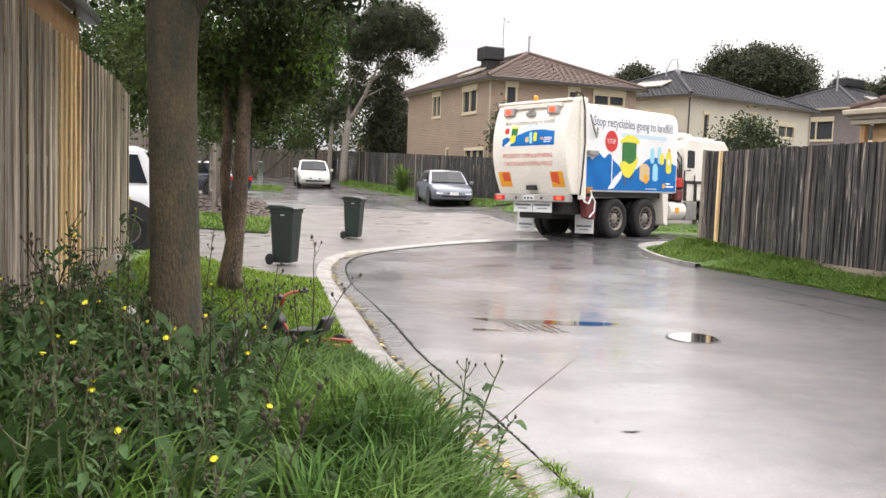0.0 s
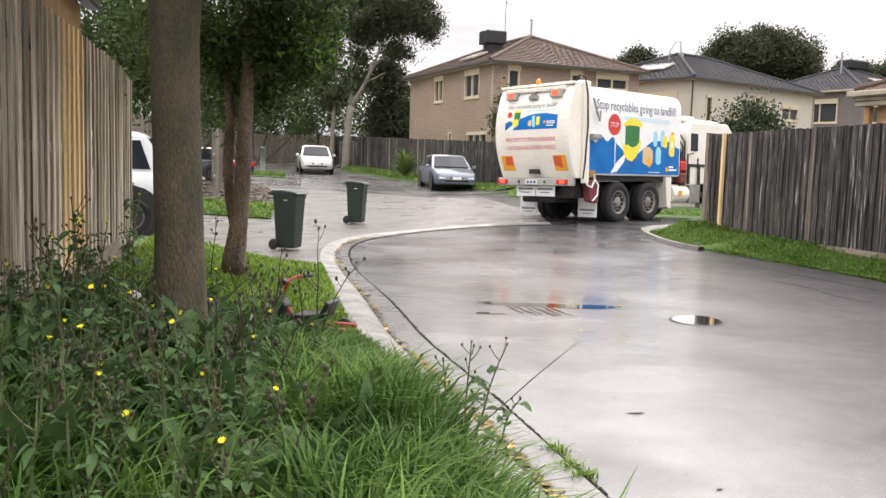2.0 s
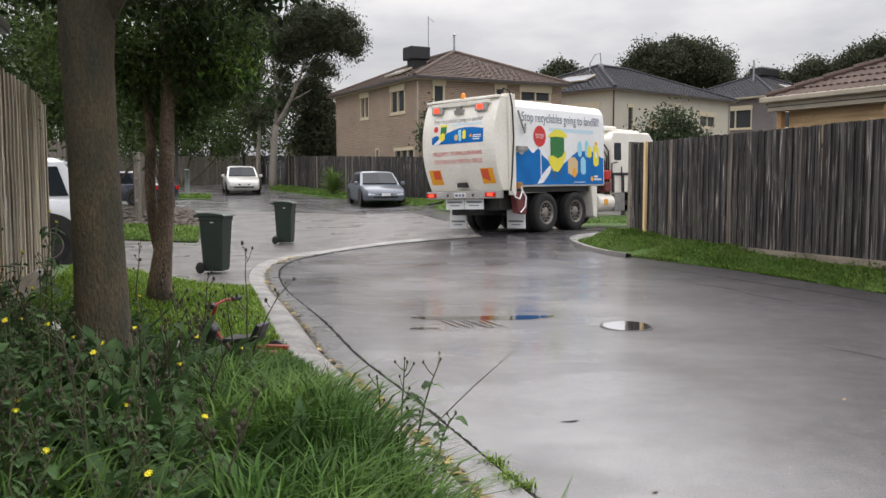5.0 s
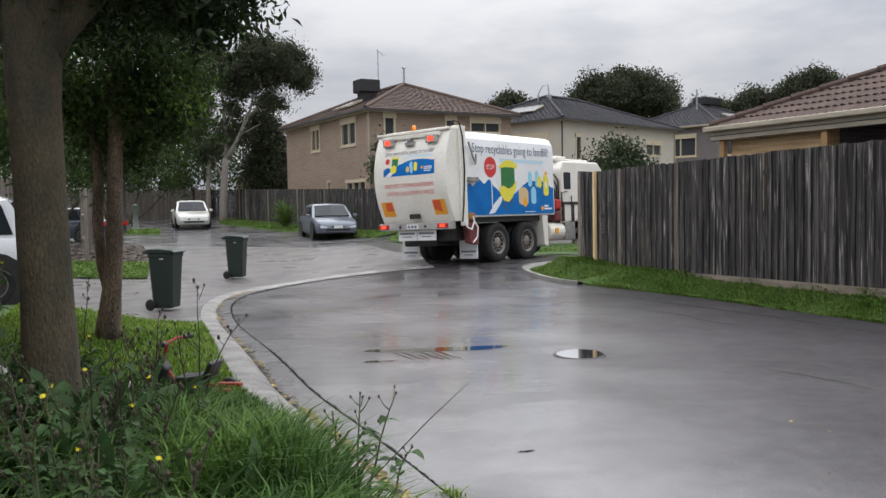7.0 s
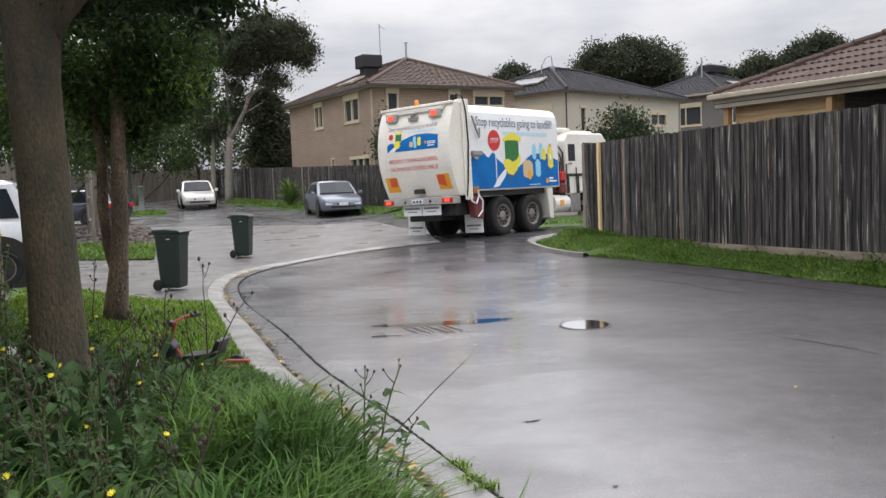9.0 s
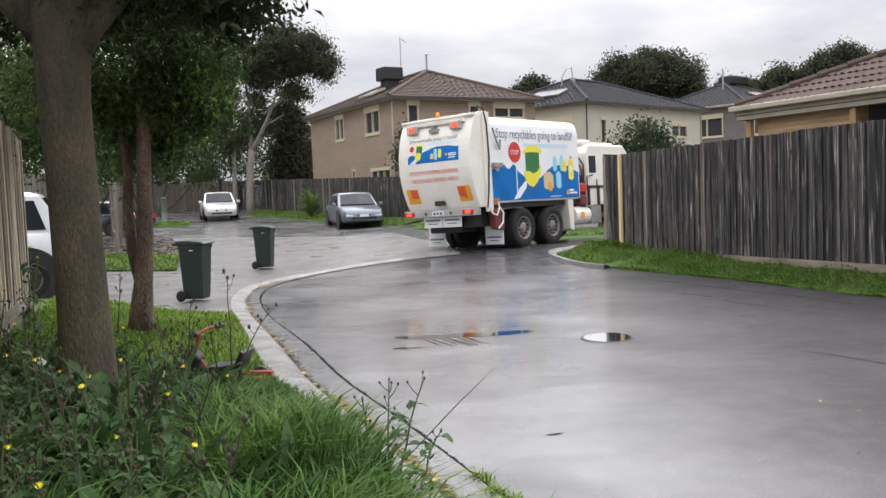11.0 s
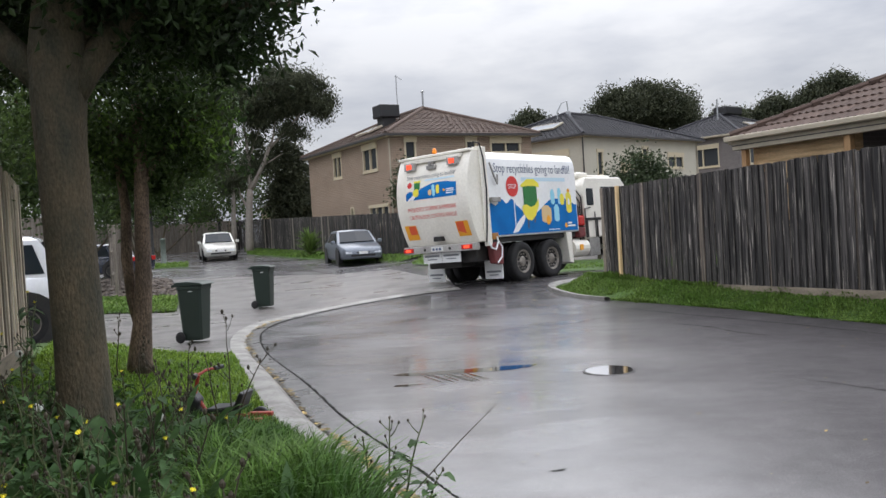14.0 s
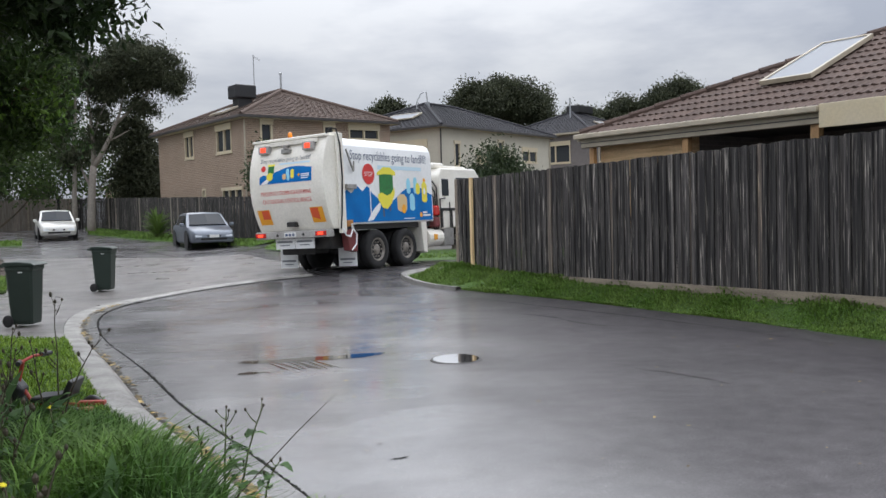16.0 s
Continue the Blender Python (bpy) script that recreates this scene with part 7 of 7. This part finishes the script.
# ---- grass, weeds, litter ----
def blades(name, spots, material, label, category, width=0.008, seed=1, bend=0.5):
    """Grass: each spot is (x, y, z, height). Blades of three joints that lean and droop."""
    rg = np.random.default_rng(seed)
    S = np.array(spots)
    n = len(S)
    a = rg.random(n) * 2 * pi
    lean = (0.08 + rg.random(n) ** 1.5 * bend * 1.3) * S[:, 3]
    d = np.stack([np.cos(a), np.sin(a), np.zeros(n)], 1)
    s = np.stack([-np.sin(a + 0.4), np.cos(a + 0.4), np.zeros(n)], 1)
    w = width * (0.6 + 0.8 * rg.random(n)) * (0.6 + S[:, 3] / S[:, 3].mean() * 0.4)
    v = np.empty((n, 7, 3))
    for k, (q, ww) in enumerate(((0, 1.0), (0.4, 0.9), (0.78, 0.55))):
        c = S[:, :3] + d * (lean * q * q * 1.3)[:, None] + np.array([0, 0, 1]) * (S[:, 3] * (q - 0.25 * q * q * bend))[:, None]
        v[:, 2 * k], v[:, 2 * k + 1] = c - s * (w * ww)[:, None], c + s * (w * ww)[:, None]
    v[:, 6] = S[:, :3] + d * (lean * 1.5)[:, None] + np.array([0, 0, 1]) * (S[:, 3] * (1 - 0.4 * bend))[:, None]
    base = (np.arange(n) * 7)[:, None]
    quads = np.concatenate([base + np.array([0, 1, 3, 2]), base + np.array([2, 3, 5, 4])]).tolist()
    tris = (base + np.array([4, 5, 6])).tolist()
    return tagged(raw(name, v.reshape(-1, 3).tolist(), quads + tris, material), label, category, kind="stuff")


rnd = random.Random(77)
KBY = sorted((p.y, p.x) for p in KB if p.y < 16)


def kerb_x(y):
    for (y0, x0), (y1, x1) in zip(KBY, KBY[1:]):
        if y0 <= y <= y1:
            return x0 + (x1 - x0) * (y - y0) / (y1 - y0)
    return KBY[-1][1]


def fence_x(y):
    return -2.05 - 0.358 * (y - 0.8)


tall, short = [], []
while len(tall) < 38000:
    y = 1.7 + 7.0 * rnd.random() ** 1.25
    q = rnd.random()
    x = kerb_x(y) + 0.01 - 0.11 * (1 - ss(4.2, 6.0, y)) - q * (kerb_x(y) - fence_x(y) - 0.2)
    if y > 6.2 and rnd.random() < ss(6.2, 8.6, y) * (1.0 if q < 0.6 else 0.6):
        continue
    if hypot(x, y) < 1.6 or (q > 0.33 and y < 6.4 and rnd.random() < 0.84) or (0.2 < q <= 0.33 and y < 4.5 and rnd.random() < 0.5):
        continue
    patch = 0.6 + 0.8 * noise.noise((x * 1.5, y * 1.5, 4))
    h = (0.16 + 0.26 * rnd.random()) * (0.75 + 0.5 * patch) * (1 - 0.55 * ss(5.0, 8.5, y)) * (1.0 if q > 0.07 else 0.75)
    h *= (1.4 - 0.4 * ss(4.0, 5.8, y)) * (0.75 if q > 0.36 else 1.0)
    if y > 5.8 and q < 0.5:
        h *= 0.8
    tall.append((x, y, lawn_height(x, y) - 0.02, h))
blades("tall_grass", tall, GRASS, "long uncut green grass along the kerb", "grass", 0.0062, 3, 0.55)
while len(short) < 24000:
    y = 6.3 + 6.3 * rnd.random()
    q = rnd.random()
    x = kerb_x(y) - 0.01 - q * (kerb_x(y) - fence_x(y) - 0.2)
    short.append((x, y, lawn_height(x, y) - 0.01, 0.035 + 0.05 * rnd.random()))
blades("lawn_grass", short, SHORT, "short bright green lawn grass", "grass", 0.006, 4, 0.6)
verge = []
VS = [i for i in range(len(VE) - 1) if 7.5 < VE[i].y < 20.6 and VE[i].x < 8.5]
while len(verge) < 42000:
    i = rnd.choice(VS)
    p = VE[i].lerp(VE[i + 1], rnd.random())
    t = (VE[i + 1] - VE[i]).normalized()
    edge = rnd.random() < 0.16
    v = rnd.gauss(0.0, 0.018) if edge else rnd.random() ** 1.1
    # across the strip towards the fence
    w = max(0.3, abs((p - FR0).cross(dfr).z))
    nrm = Vector((-t.y, t.x, 0))
    nrm = -nrm if nrm.x < 0 else nrm
    x, y = p.x + nrm.x * w * v, p.y + nrm.y * w * v
    if y > 20.4 or (edge and y > 17.2) or (edge and noise.noise((x * 2.1, y * 2.1, 8)) < -0.1):
        continue
    tuft = 0.75 + 0.9 * noise.noise((x * 1.3, y * 1.3, 2))
    verge.append((x, y, land(x, y) - 0.005 + 0.30 * ss(0, 1, v), (0.035 + 0.065 * rnd.random()) * max(0.35, tuft) * (1.0 + 0.8 * (v > 0.85))))
blades("verge_grass", verge, VERGE, "green grass strip under the old fence", "grass", 0.008, 6, 0.6)
far = []
for u0, u1, v0, v1, n in (((-1.9, 31.8), (12, 27.6), (-1.5, 36.4), (14, 30.5), 5000), ((-2.6, 34.2), (-12.2, 49.0), (-1.4, 36.3), (-14.4, 57), 5000), ((-11.2, 26.5), (-8.5, 25.6), (-9.5, 22.1), (-7.25, 21.5), 2600), ((-17.5, 41.0), (-12.9, 40.4), (-18, 44.2), (-14.0, 44.0), 1500)):
    for _ in range(n):
        u, v = rnd.random(), rnd.random()
        x = (u0[0] * (1 - u) + u1[0] * u) * (1 - v) + (v0[0] * (1 - u) + v1[0] * u) * v
        y = (u0[1] * (1 - u) + u1[1] * u) * (1 - v) + (v0[1] * (1 - u) + v1[1] * u) * v
        far.append((x, y, land(x, y) + 0.04, 0.08 + 0.1 * rnd.random()))
blades("far_grass", far, VERGE, "grass strips along the far fences", "grass", 0.02, 9, 0.6)


# broad-leaved weeds
def leaf_points(c, d, length, width, up, droop, verts, faces):
    """One broad leaf with a raised midrib fold, from c along d."""
    side = Vector((-d.y, d.x, 0)).normalized()
    k0 = len(verts)
    for j, w in enumerate((0.10, 0.55, 0.9, 1.0, 0.85, 0.5, 0.02)):
        q = j / 6
        p = c + d * (length * q) + Vector((0, 0, up * length * q - droop * length * q * q))
        wave = width * 0.12 * sin(j * 2.4 + length * 40) * w
        verts += [p - side * width * w / 2 + Vector((0, 0, width * 0.18 * w + wave)), p, p + side * width * w / 2 + Vector((0, 0, width * 0.18 * w - wave))]
    for j in range(6):
        a = k0 + 3 * j
        faces += [(a, a + 1, a + 4, a + 3), (a + 1, a + 2, a + 5, a + 4)]


def weed(x, y, n, length, width, label, up=1.0, name="weed"):
    root = thing(name, pose(x, y, lawn_height(x, y) - 0.02), label, "weed", "dock weeds")
    for k in range(n):
        verts, faces = [], []
        a = rnd.uniform(0, 2 * pi)
        leaf_points(Vector((0, 0, rnd.uniform(0, 0.05))), Vector((cos(a), sin(a), 0)), length * rnd.uniform(0.6, 1.1), width * rnd.uniform(0.7, 1.2), up * rnd.uniform(0.4, 1.6), rnd.uniform(0.3, 0.9), verts, faces)
        raw("leaf", verts, faces, WEED, root, "", True)
    return root


for k in range(190):
    y = 2.2 + 4.9 * rnd.random() ** 1.2
    q = rnd.uniform(0.3, 0.97) if rnd.random() < 0.85 else rnd.uniform(0.1, 0.3)
    x = kerb_x(y) - q * (kerb_x(y) - fence_x(y))
    if hypot(x, y) < 2.0:
        continue
    near = 0.62 + 0.38 * ss(2.4, 5.0, y)
    weed(x, y, rnd.randint(6, 12), rnd.uniform(0.2, 0.42) * near, rnd.uniform(0.05, 0.11) * near, "broad-leaved dock weed growing in long grass", rnd.uniform(0.5, 1.2), "dock_weed")


for k in range(110):
    y = 3.0 + 2.5 * rnd.random()
    x = kerb_x(y) - rnd.uniform(0.38, 0.95) * (kerb_x(y) - fence_x(y))
    if hypot(x, y) < 2.1:
        continue
    weed(x, y, rnd.randint(7, 11), rnd.uniform(0.2, 0.34), rnd.uniform(0.085, 0.125), "broad-leaved dock weed growing in long grass", rnd.uniform(0.9, 1.5), "dock_weed")

for k in range(26):
    y = 2.9 + 1.7 * rnd.random()
    x = kerb_x(y) - rnd.uniform(0.2, 0.45) * (kerb_x(y) - fence_x(y))
    weed(x, y, rnd.randint(7, 10), rnd.uniform(0.24, 0.36), rnd.uniform(0.09, 0.12), "large dark dock weed with upright broad leaves", rnd.uniform(0.9, 1.4), "dock_weed")

# a clump of large dark docks between the tree and the kerb
for x, y in ((-1.72, 4.8), (-1.5, 4.5), (-1.42, 4.95), (-1.25, 4.4), (-1.58, 5.2), (-1.15, 4.75), (-1.85, 5.1)):
    weed(x, y, rnd.randint(8, 12), rnd.uniform(0.28, 0.38), rnd.uniform(0.08, 0.11), "large dark dock weed with upright broad leaves", 0.95, "dock_weed")


def tall_weed(x, y, h, leafy, label, flowers=0, seed=1, lean=(0, 0)):
    """A leafy or bare branching stalk with buds or flowers."""
    r = random.Random(seed)
    size = 0.55 + 0.45 * ss(2.6, 5.0, y)
    root = thing("tall_weed", pose(x, y, lawn_height(x, y) - 0.03), label, "weed", "tall weeds")
    bm = bmesh.new()
    tips = []
    top = Vector((lean[0] * h, lean[1] * h, h))
    pts = [Vector((top.x * q * q, top.y * q * q, h * q)) + Vector((r.uniform(-1, 1), r.uniform(-1, 1), 0)) * 0.012 for q in (0, 0.2, 0.4, 0.6, 0.8, 1.0)]
    tube(bm, pts, [0.008, 0.007, 0.006, 0.005, 0.004, 0.003], 5)
    tips.append(pts[-1])
    for k in range(r.randint(4, 7)):
        q = r.uniform(0.4, 0.95)
        b = Vector((top.x * q * q, top.y * q * q, h * q))
        e = b + Vector((r.uniform(-1, 1), r.uniform(-1, 1), r.uniform(0.7, 1.4))) * 0.11 * h
        tube(bm, [b, b.lerp(e, 0.5) + Vector((0, 0, -0.01)), e], [0.004, 0.003, 0.002], 4)
        tips.append(e)
    part("stalk", bm, STALK if not leafy else mat_stem, root)
    for t in tips:
        bm = bmesh.new()
        k = r.uniform(0.7, 1.3) if not leafy else 0.6
        lathe(bm, [(0.003 * k, -0.016 * k), (0.010 * k, -0.006 * k), (0.011 * k, 0.006 * k), (0.003 * k, 0.018 * k)], Matrix.Translation(t), 6)
        part("seed_head", bm, STALK, root)
    if leafy:
        verts, faces = [], []
        for k in range(leafy):
            q = r.uniform(0.08, 0.9)
            a = r.uniform(0, 2 * pi)
            leaf_points(Vector((top.x * q * q, top.y * q * q, h * q)), Vector((cos(a), sin(a), 0)), r.uniform(0.06, 0.19) * (1.2 - 0.5 * q) * size, r.uniform(0.025, 0.075) * size, r.uniform(-0.1, 0.7), r.uniform(0.2, 0.8), verts, faces)
        raw("foliage", verts, faces, WEED, root, "", True)
    if flowers:
        for t in tips[:flowers]:
            bm = bmesh.new()
            m = Matrix.Translation(t + Vector((0, 0, 0.012))) @ Euler((r.uniform(-0.7, 0.7), r.uniform(-0.7, 0.7), 0)).to_matrix().to_4x4()
            for j in range(9):
                a = 2 * pi * j / 9
                p = [Vector((0.004 * cos(a), 0.004 * sin(a), 0)), Vector((0.012 * cos(a - 0.3), 0.012 * sin(a - 0.3), 0.005)), Vector((0.016 * cos(a), 0.016 * sin(a), 0.004)), Vector((0.012 * cos(a + 0.3), 0.012 * sin(a + 0.3), 0.005))]
                bm.faces.new([bm.verts.new(m @ v) for v in p])
            lathe(bm, [(0.006, -0.008), (0.007, 0.003), (0.002, 0.006)], m, 7)
            part("flower", bm, YELLOW, root, "yellow daisy-like flower")
    return root


mat_stem = mat("green_stem", (0.09, 0.11, 0.04), 0.6, var=0.5, scale=12)
# bare seeding stalks beside the tricycle, leafy ones along the fence and the kerb
for k, (x, y, h, ln) in enumerate(((-2.02, 7.15, 1.0, (0.02, 0)), (-2.10, 7.05, 0.7, (-0.1, 0)), (-1.98, 7.2, 0.75, (0.45, 0.1)), (-2.42, 7.3, 0.75, (0.05, 0)), (-2.36, 7.1, 0.6, (0.12, 0)), (-2.48, 7.2, 0.5, (-0.2, 0)), (-3.95, 9.6, 0.75, (0.1, 0)), (-4.15, 9.5, 0.6, (-0.2, 0)), (-3.75, 9.7, 0.5, (0.2, 0)))):
    tall_weed(x, y, h, 0, "bare dark seeding stalk standing in grass", 0, 100 + k, ln)
for k, (x, y, h) in enumerate(((-3.35, 6.5, 1.0), (-3.15, 5.4, 1.0), (-3.05, 5.1, 0.85), (-3.6, 6.9, 1.05), (-2.35, 3.9, 0.8), (-2.1, 3.7, 0.75), (-1.75, 3.9, 0.65), (-2.4, 4.6, 0.7), (-1.55, 4.1, 0.6), (-1.25, 3.6, 0.5), (-2.0, 5.2, 0.7), (-1.7, 5.0, 0.6), (-2.9, 4.6, 0.8), (-2.6, 4.25, 0.75), (-1.9, 4.4, 0.6), (-3.3, 5.9, 0.8), (-2.2, 6.2, 0.6), (-1.5, 5.4, 0.5))):
    tall_weed(x, y, h, rnd.randint(14, 26), "leafy flowering weed in the long grass", 1 if k % 3 != 1 else 0, 200 + k, (rnd.uniform(-0.15, 0.15), rnd.uniform(-0.1, 0.1)))
for k in range(125):
    y = 2.4 + 4.2 * rnd.random() ** 1.1
    q = rnd.uniform(0.42, 0.97)
    x = kerb_x(y) - q * (kerb_x(y) - fence_x(y))
    if hypot(x, y) < 2.2 or hypot(x + 2.69, y - 5.95) < 0.35:
        continue
    tall_weed(x, y, rnd.uniform(0.35, 0.72) * (0.7 + 0.4 * q), rnd.randint(16, 30), "leafy green weed crowding the fence garden", rnd.choice((0, 0, 0, 0, 1)), 400 + k, (rnd.uniform(-0.2, 0.2), rnd.uniform(-0.15, 0.15)))
for k, (x, y, h, ln) in enumerate(((-0.42, 4.75, 0.62, (0.25, 0)), (-0.50, 4.85, 0.6, (0.05, 0)), (-0.62, 5.0, 0.45, (-0.1, 0)), (-0.3, 4.6, 0.35, (0.3, 0.1)))):
    tall_weed(x, y, h, 9, "leafy weed leaning over the kerb", 0, 300 + k, ln)

for k in range(26):
    y = 3.2 + 3.6 * rnd.random()
    x = kerb_x(y) - rnd.uniform(0.35, 0.95) * (kerb_x(y) - fence_x(y))
    tall_weed(x, y, rnd.uniform(0.5, 0.85), 0, "bare dark seeding stalk standing in grass", 0, 600 + k, (rnd.uniform(-0.25, 0.25), rnd.uniform(-0.2, 0.2)))

for x, y, h in ((-3.35, 6.35, 0.62), (-2.05, 5.6, 0.42), (-2.55, 5.0, 0.5)):
    head = thing("seed_clock", pose(x, y, lawn_height(x, y) - 0.02), "white round dandelion seed head on a thin stem", "weed")
    bm = bmesh.new()
    tube(bm, [(0, 0, 0), (0.01, 0, h * 0.5), (0, 0.01, h)], 0.003, 5)
    part("stem", bm, mat_stem, head)
    bm = bmesh.new()
    for k in range(60):
        a, e = k * 2.4, math.asin(1 - 2 * (k + 0.5) / 60)
        d = Vector((cos(a) * cos(e), sin(a) * cos(e), sin(e)))
        tube(bm, [Vector((0, 0.01, h)), Vector((0, 0.01, h)) + d * 0.028], [0.0012, 0.004], 3)
    part("seed_ball", bm, WHITEFLOWER, head)
bm = bmesh.new()
tube(bm, [(-0.62, 4.55, 0.07), (-0.31, 4.60, 0.37), (-0.09, 4.65, 0.58), (0.12, 4.70, 0.76)], [0.004, 0.0035, 0.003, 0.0015], 5)
tagged(part("dry_stem", bm, STALK), "thin dry grass stem leaning over the gutter", "stem")
# weeds in the tar joint, fallen leaves along the gutter, small litter
for x, y in ((0.02, 5.12), (0.17, 4.7), (0.10, 4.85)):
    blades("joint_weed", [(x + rnd.gauss(0, 0.035), y + rnd.gauss(0, 0.035), 0.0, 0.03 + 0.05 * rnd.random()) for _ in range(90)], SHORT, "small tuft of grass in the tar joint", "weed", 0.004, int(y * 100), 1.2)
inv = [a.lerp(b, bend(a)) for a, b in zip(KB, offset_line(KB, 0.385))]
lv, lf = [], []
for _ in range(2600):
    i = rnd.randrange(20, 125)
    dens = 0.06 + (2.4 * abs(noise.noise((i * 0.23, 0.4, 0)))) ** 2
    if rnd.random() > dens * (1.0 if 4 < inv[i].y < 11.5 else 0.3):
        continue
    p = inv[i].lerp(inv[i + 1], rnd.random())
    c = Vector((p.x + rnd.gauss(0, 0.03), p.y + rnd.gauss(0, 0.03), land(p.x, p.y) + 0.014 + 0.02 * rnd.random()))
    a, s = rnd.uniform(0, 2 * pi), rnd.uniform(0.025, 0.055)
    d, e = Vector((cos(a), sin(a), rnd.uniform(-0.2, 0.3))) * s, Vector((-sin(a), cos(a), rnd.uniform(-0.2, 0.3))) * s * 0.5
    k = len(lv)
    lv += [c - d, c + e, c + d, c - e]
    lf.append((k, k + 1, k + 2, k + 3))
dv, df = [], []
for _ in range(2200):
    i = rnd.randrange(20, 118)
    if rnd.random() > 0.25 + 1.5 * abs(noise.noise((i * 0.31, 5, 0))):
        continue
    p = inv[i].lerp(inv[i + 1], rnd.random())
    c = Vector((p.x + rnd.gauss(-0.01, 0.022), p.y + rnd.gauss(0, 0.03), land(p.x, p.y) + 0.012 + 0.012 * rnd.random()))
    a, s = rnd.uniform(0, 2 * pi), rnd.uniform(0.015, 0.04)
    d, e = Vector((cos(a), sin(a), rnd.uniform(-0.2, 0.2))) * s, Vector((-sin(a), cos(a), rnd.uniform(-0.2, 0.2))) * s * 0.6
    k = len(dv)
    dv += [c - d, c + e, c + d, c - e]
    df.append((k, k + 1, k + 2, k + 3))
tagged(raw("gutter_litter", dv, df, STALK), "dark rotted leaf litter lying along the gutter", "leaves", kind="stuff")
for _ in range(260):
    x, y = rnd.uniform(-3, 7), rnd.uniform(3.5, 20)
    if x < kerb_x(min(15.9, y)) + 0.3:
        continue
    a, s = rnd.uniform(0, 2 * pi), rnd.uniform(0.008, 0.03)
    c, d, e = Vector((x, y, land(x, y) + 0.008)), Vector((cos(a), sin(a), 0.1)) * s, Vector((-sin(a), cos(a), 0.2)) * s * 0.5
    k = len(lv)
    lv += [c - d, c + e, c + d, c - e]
    lf.append((k, k + 1, k + 2, k + 3))
tagged(raw("fallen_leaves", lv, lf, DEADLEAF), "yellow and brown fallen leaves in the wet gutter", "leaves", kind="stuff")
bm = bmesh.new()
for _ in range(420):
    u, v = rnd.random(), rnd.random()
    x = (-14.6 * (1 - u) - 11.4 * u) * (1 - v) + (-11.3 * (1 - u) - 8.5 * u) * v
    y = (34.4 * (1 - u) + 33.0 * u) * (1 - v) + (26.6 * (1 - u) + 25.7 * u) * v
    s = rnd.uniform(0.05, 0.14)
    t = bmesh.new()
    bmesh.ops.create_icosphere(t, subdivisions=1, radius=s)
    for w in t.verts:
        w.co *= rnd.uniform(0.75, 1.15)
        w.co.z *= 0.6
    merge(bm, t, Matrix.Translation((x, y, land(x, y) + 0.07 + 0.12 * sin(pi * v))))
tagged(part("bed_rocks", bm, ROCK), "stones and bark lumps in the garden bed", "rocks", kind="stuff")

# roof tiles of the near house
bm = bmesh.new()
TW, TR = 0.33, L / 13
prof = [(0.0, 0.0), (0.05, 0.022), (0.10, 0.0), (0.165, -0.004), (0.22, 0.02), (0.27, 0.0), (0.325, 0.0)]
lo = [bm.verts.new((0.02 - 0.02, -u, 0.03 + h)) for u, h in prof]
hi = [bm.verts.new((TR * 1.06, -u, 0.004 + h)) for u, h in prof]
un = [bm.verts.new((0.0, -u, -0.012 + h * 0.2)) for u, h in prof]
for k in range(len(prof) - 1):
    bm.faces.new((lo[k], hi[k], hi[k + 1], lo[k + 1])), bm.faces.new((un[k], lo[k], lo[k + 1], un[k + 1]))
bmesh.ops.recalc_face_normals(bm, faces=bm.faces)
bm.normal_update()
tile_me = bpy.data.meshes.new("roof_tile")
bm.to_mesh(tile_me)
bm.free()
if sum(p.normal.z for p in tile_me.polygons) < 0:
    tile_me.flip_normals()
tile_me.materials.append(TILENEAR)
count = 0
for r in range(13):
    q = r / 13
    for c in range(34):
        y = -5 * q - 0.02 - c * TW - (0.5 * TW if r % 2 else 0)
        if y < -10.2 or count >= 300:
            continue
        ob = new("roof_tile", tile_me)
        ob.parent = nroof
        ob.location = (5 * q, y, EZ + rise * q)
        ob.rotation_euler = (0, -PITCH, rnd.uniform(-0.006, 0.006))
        count += 1
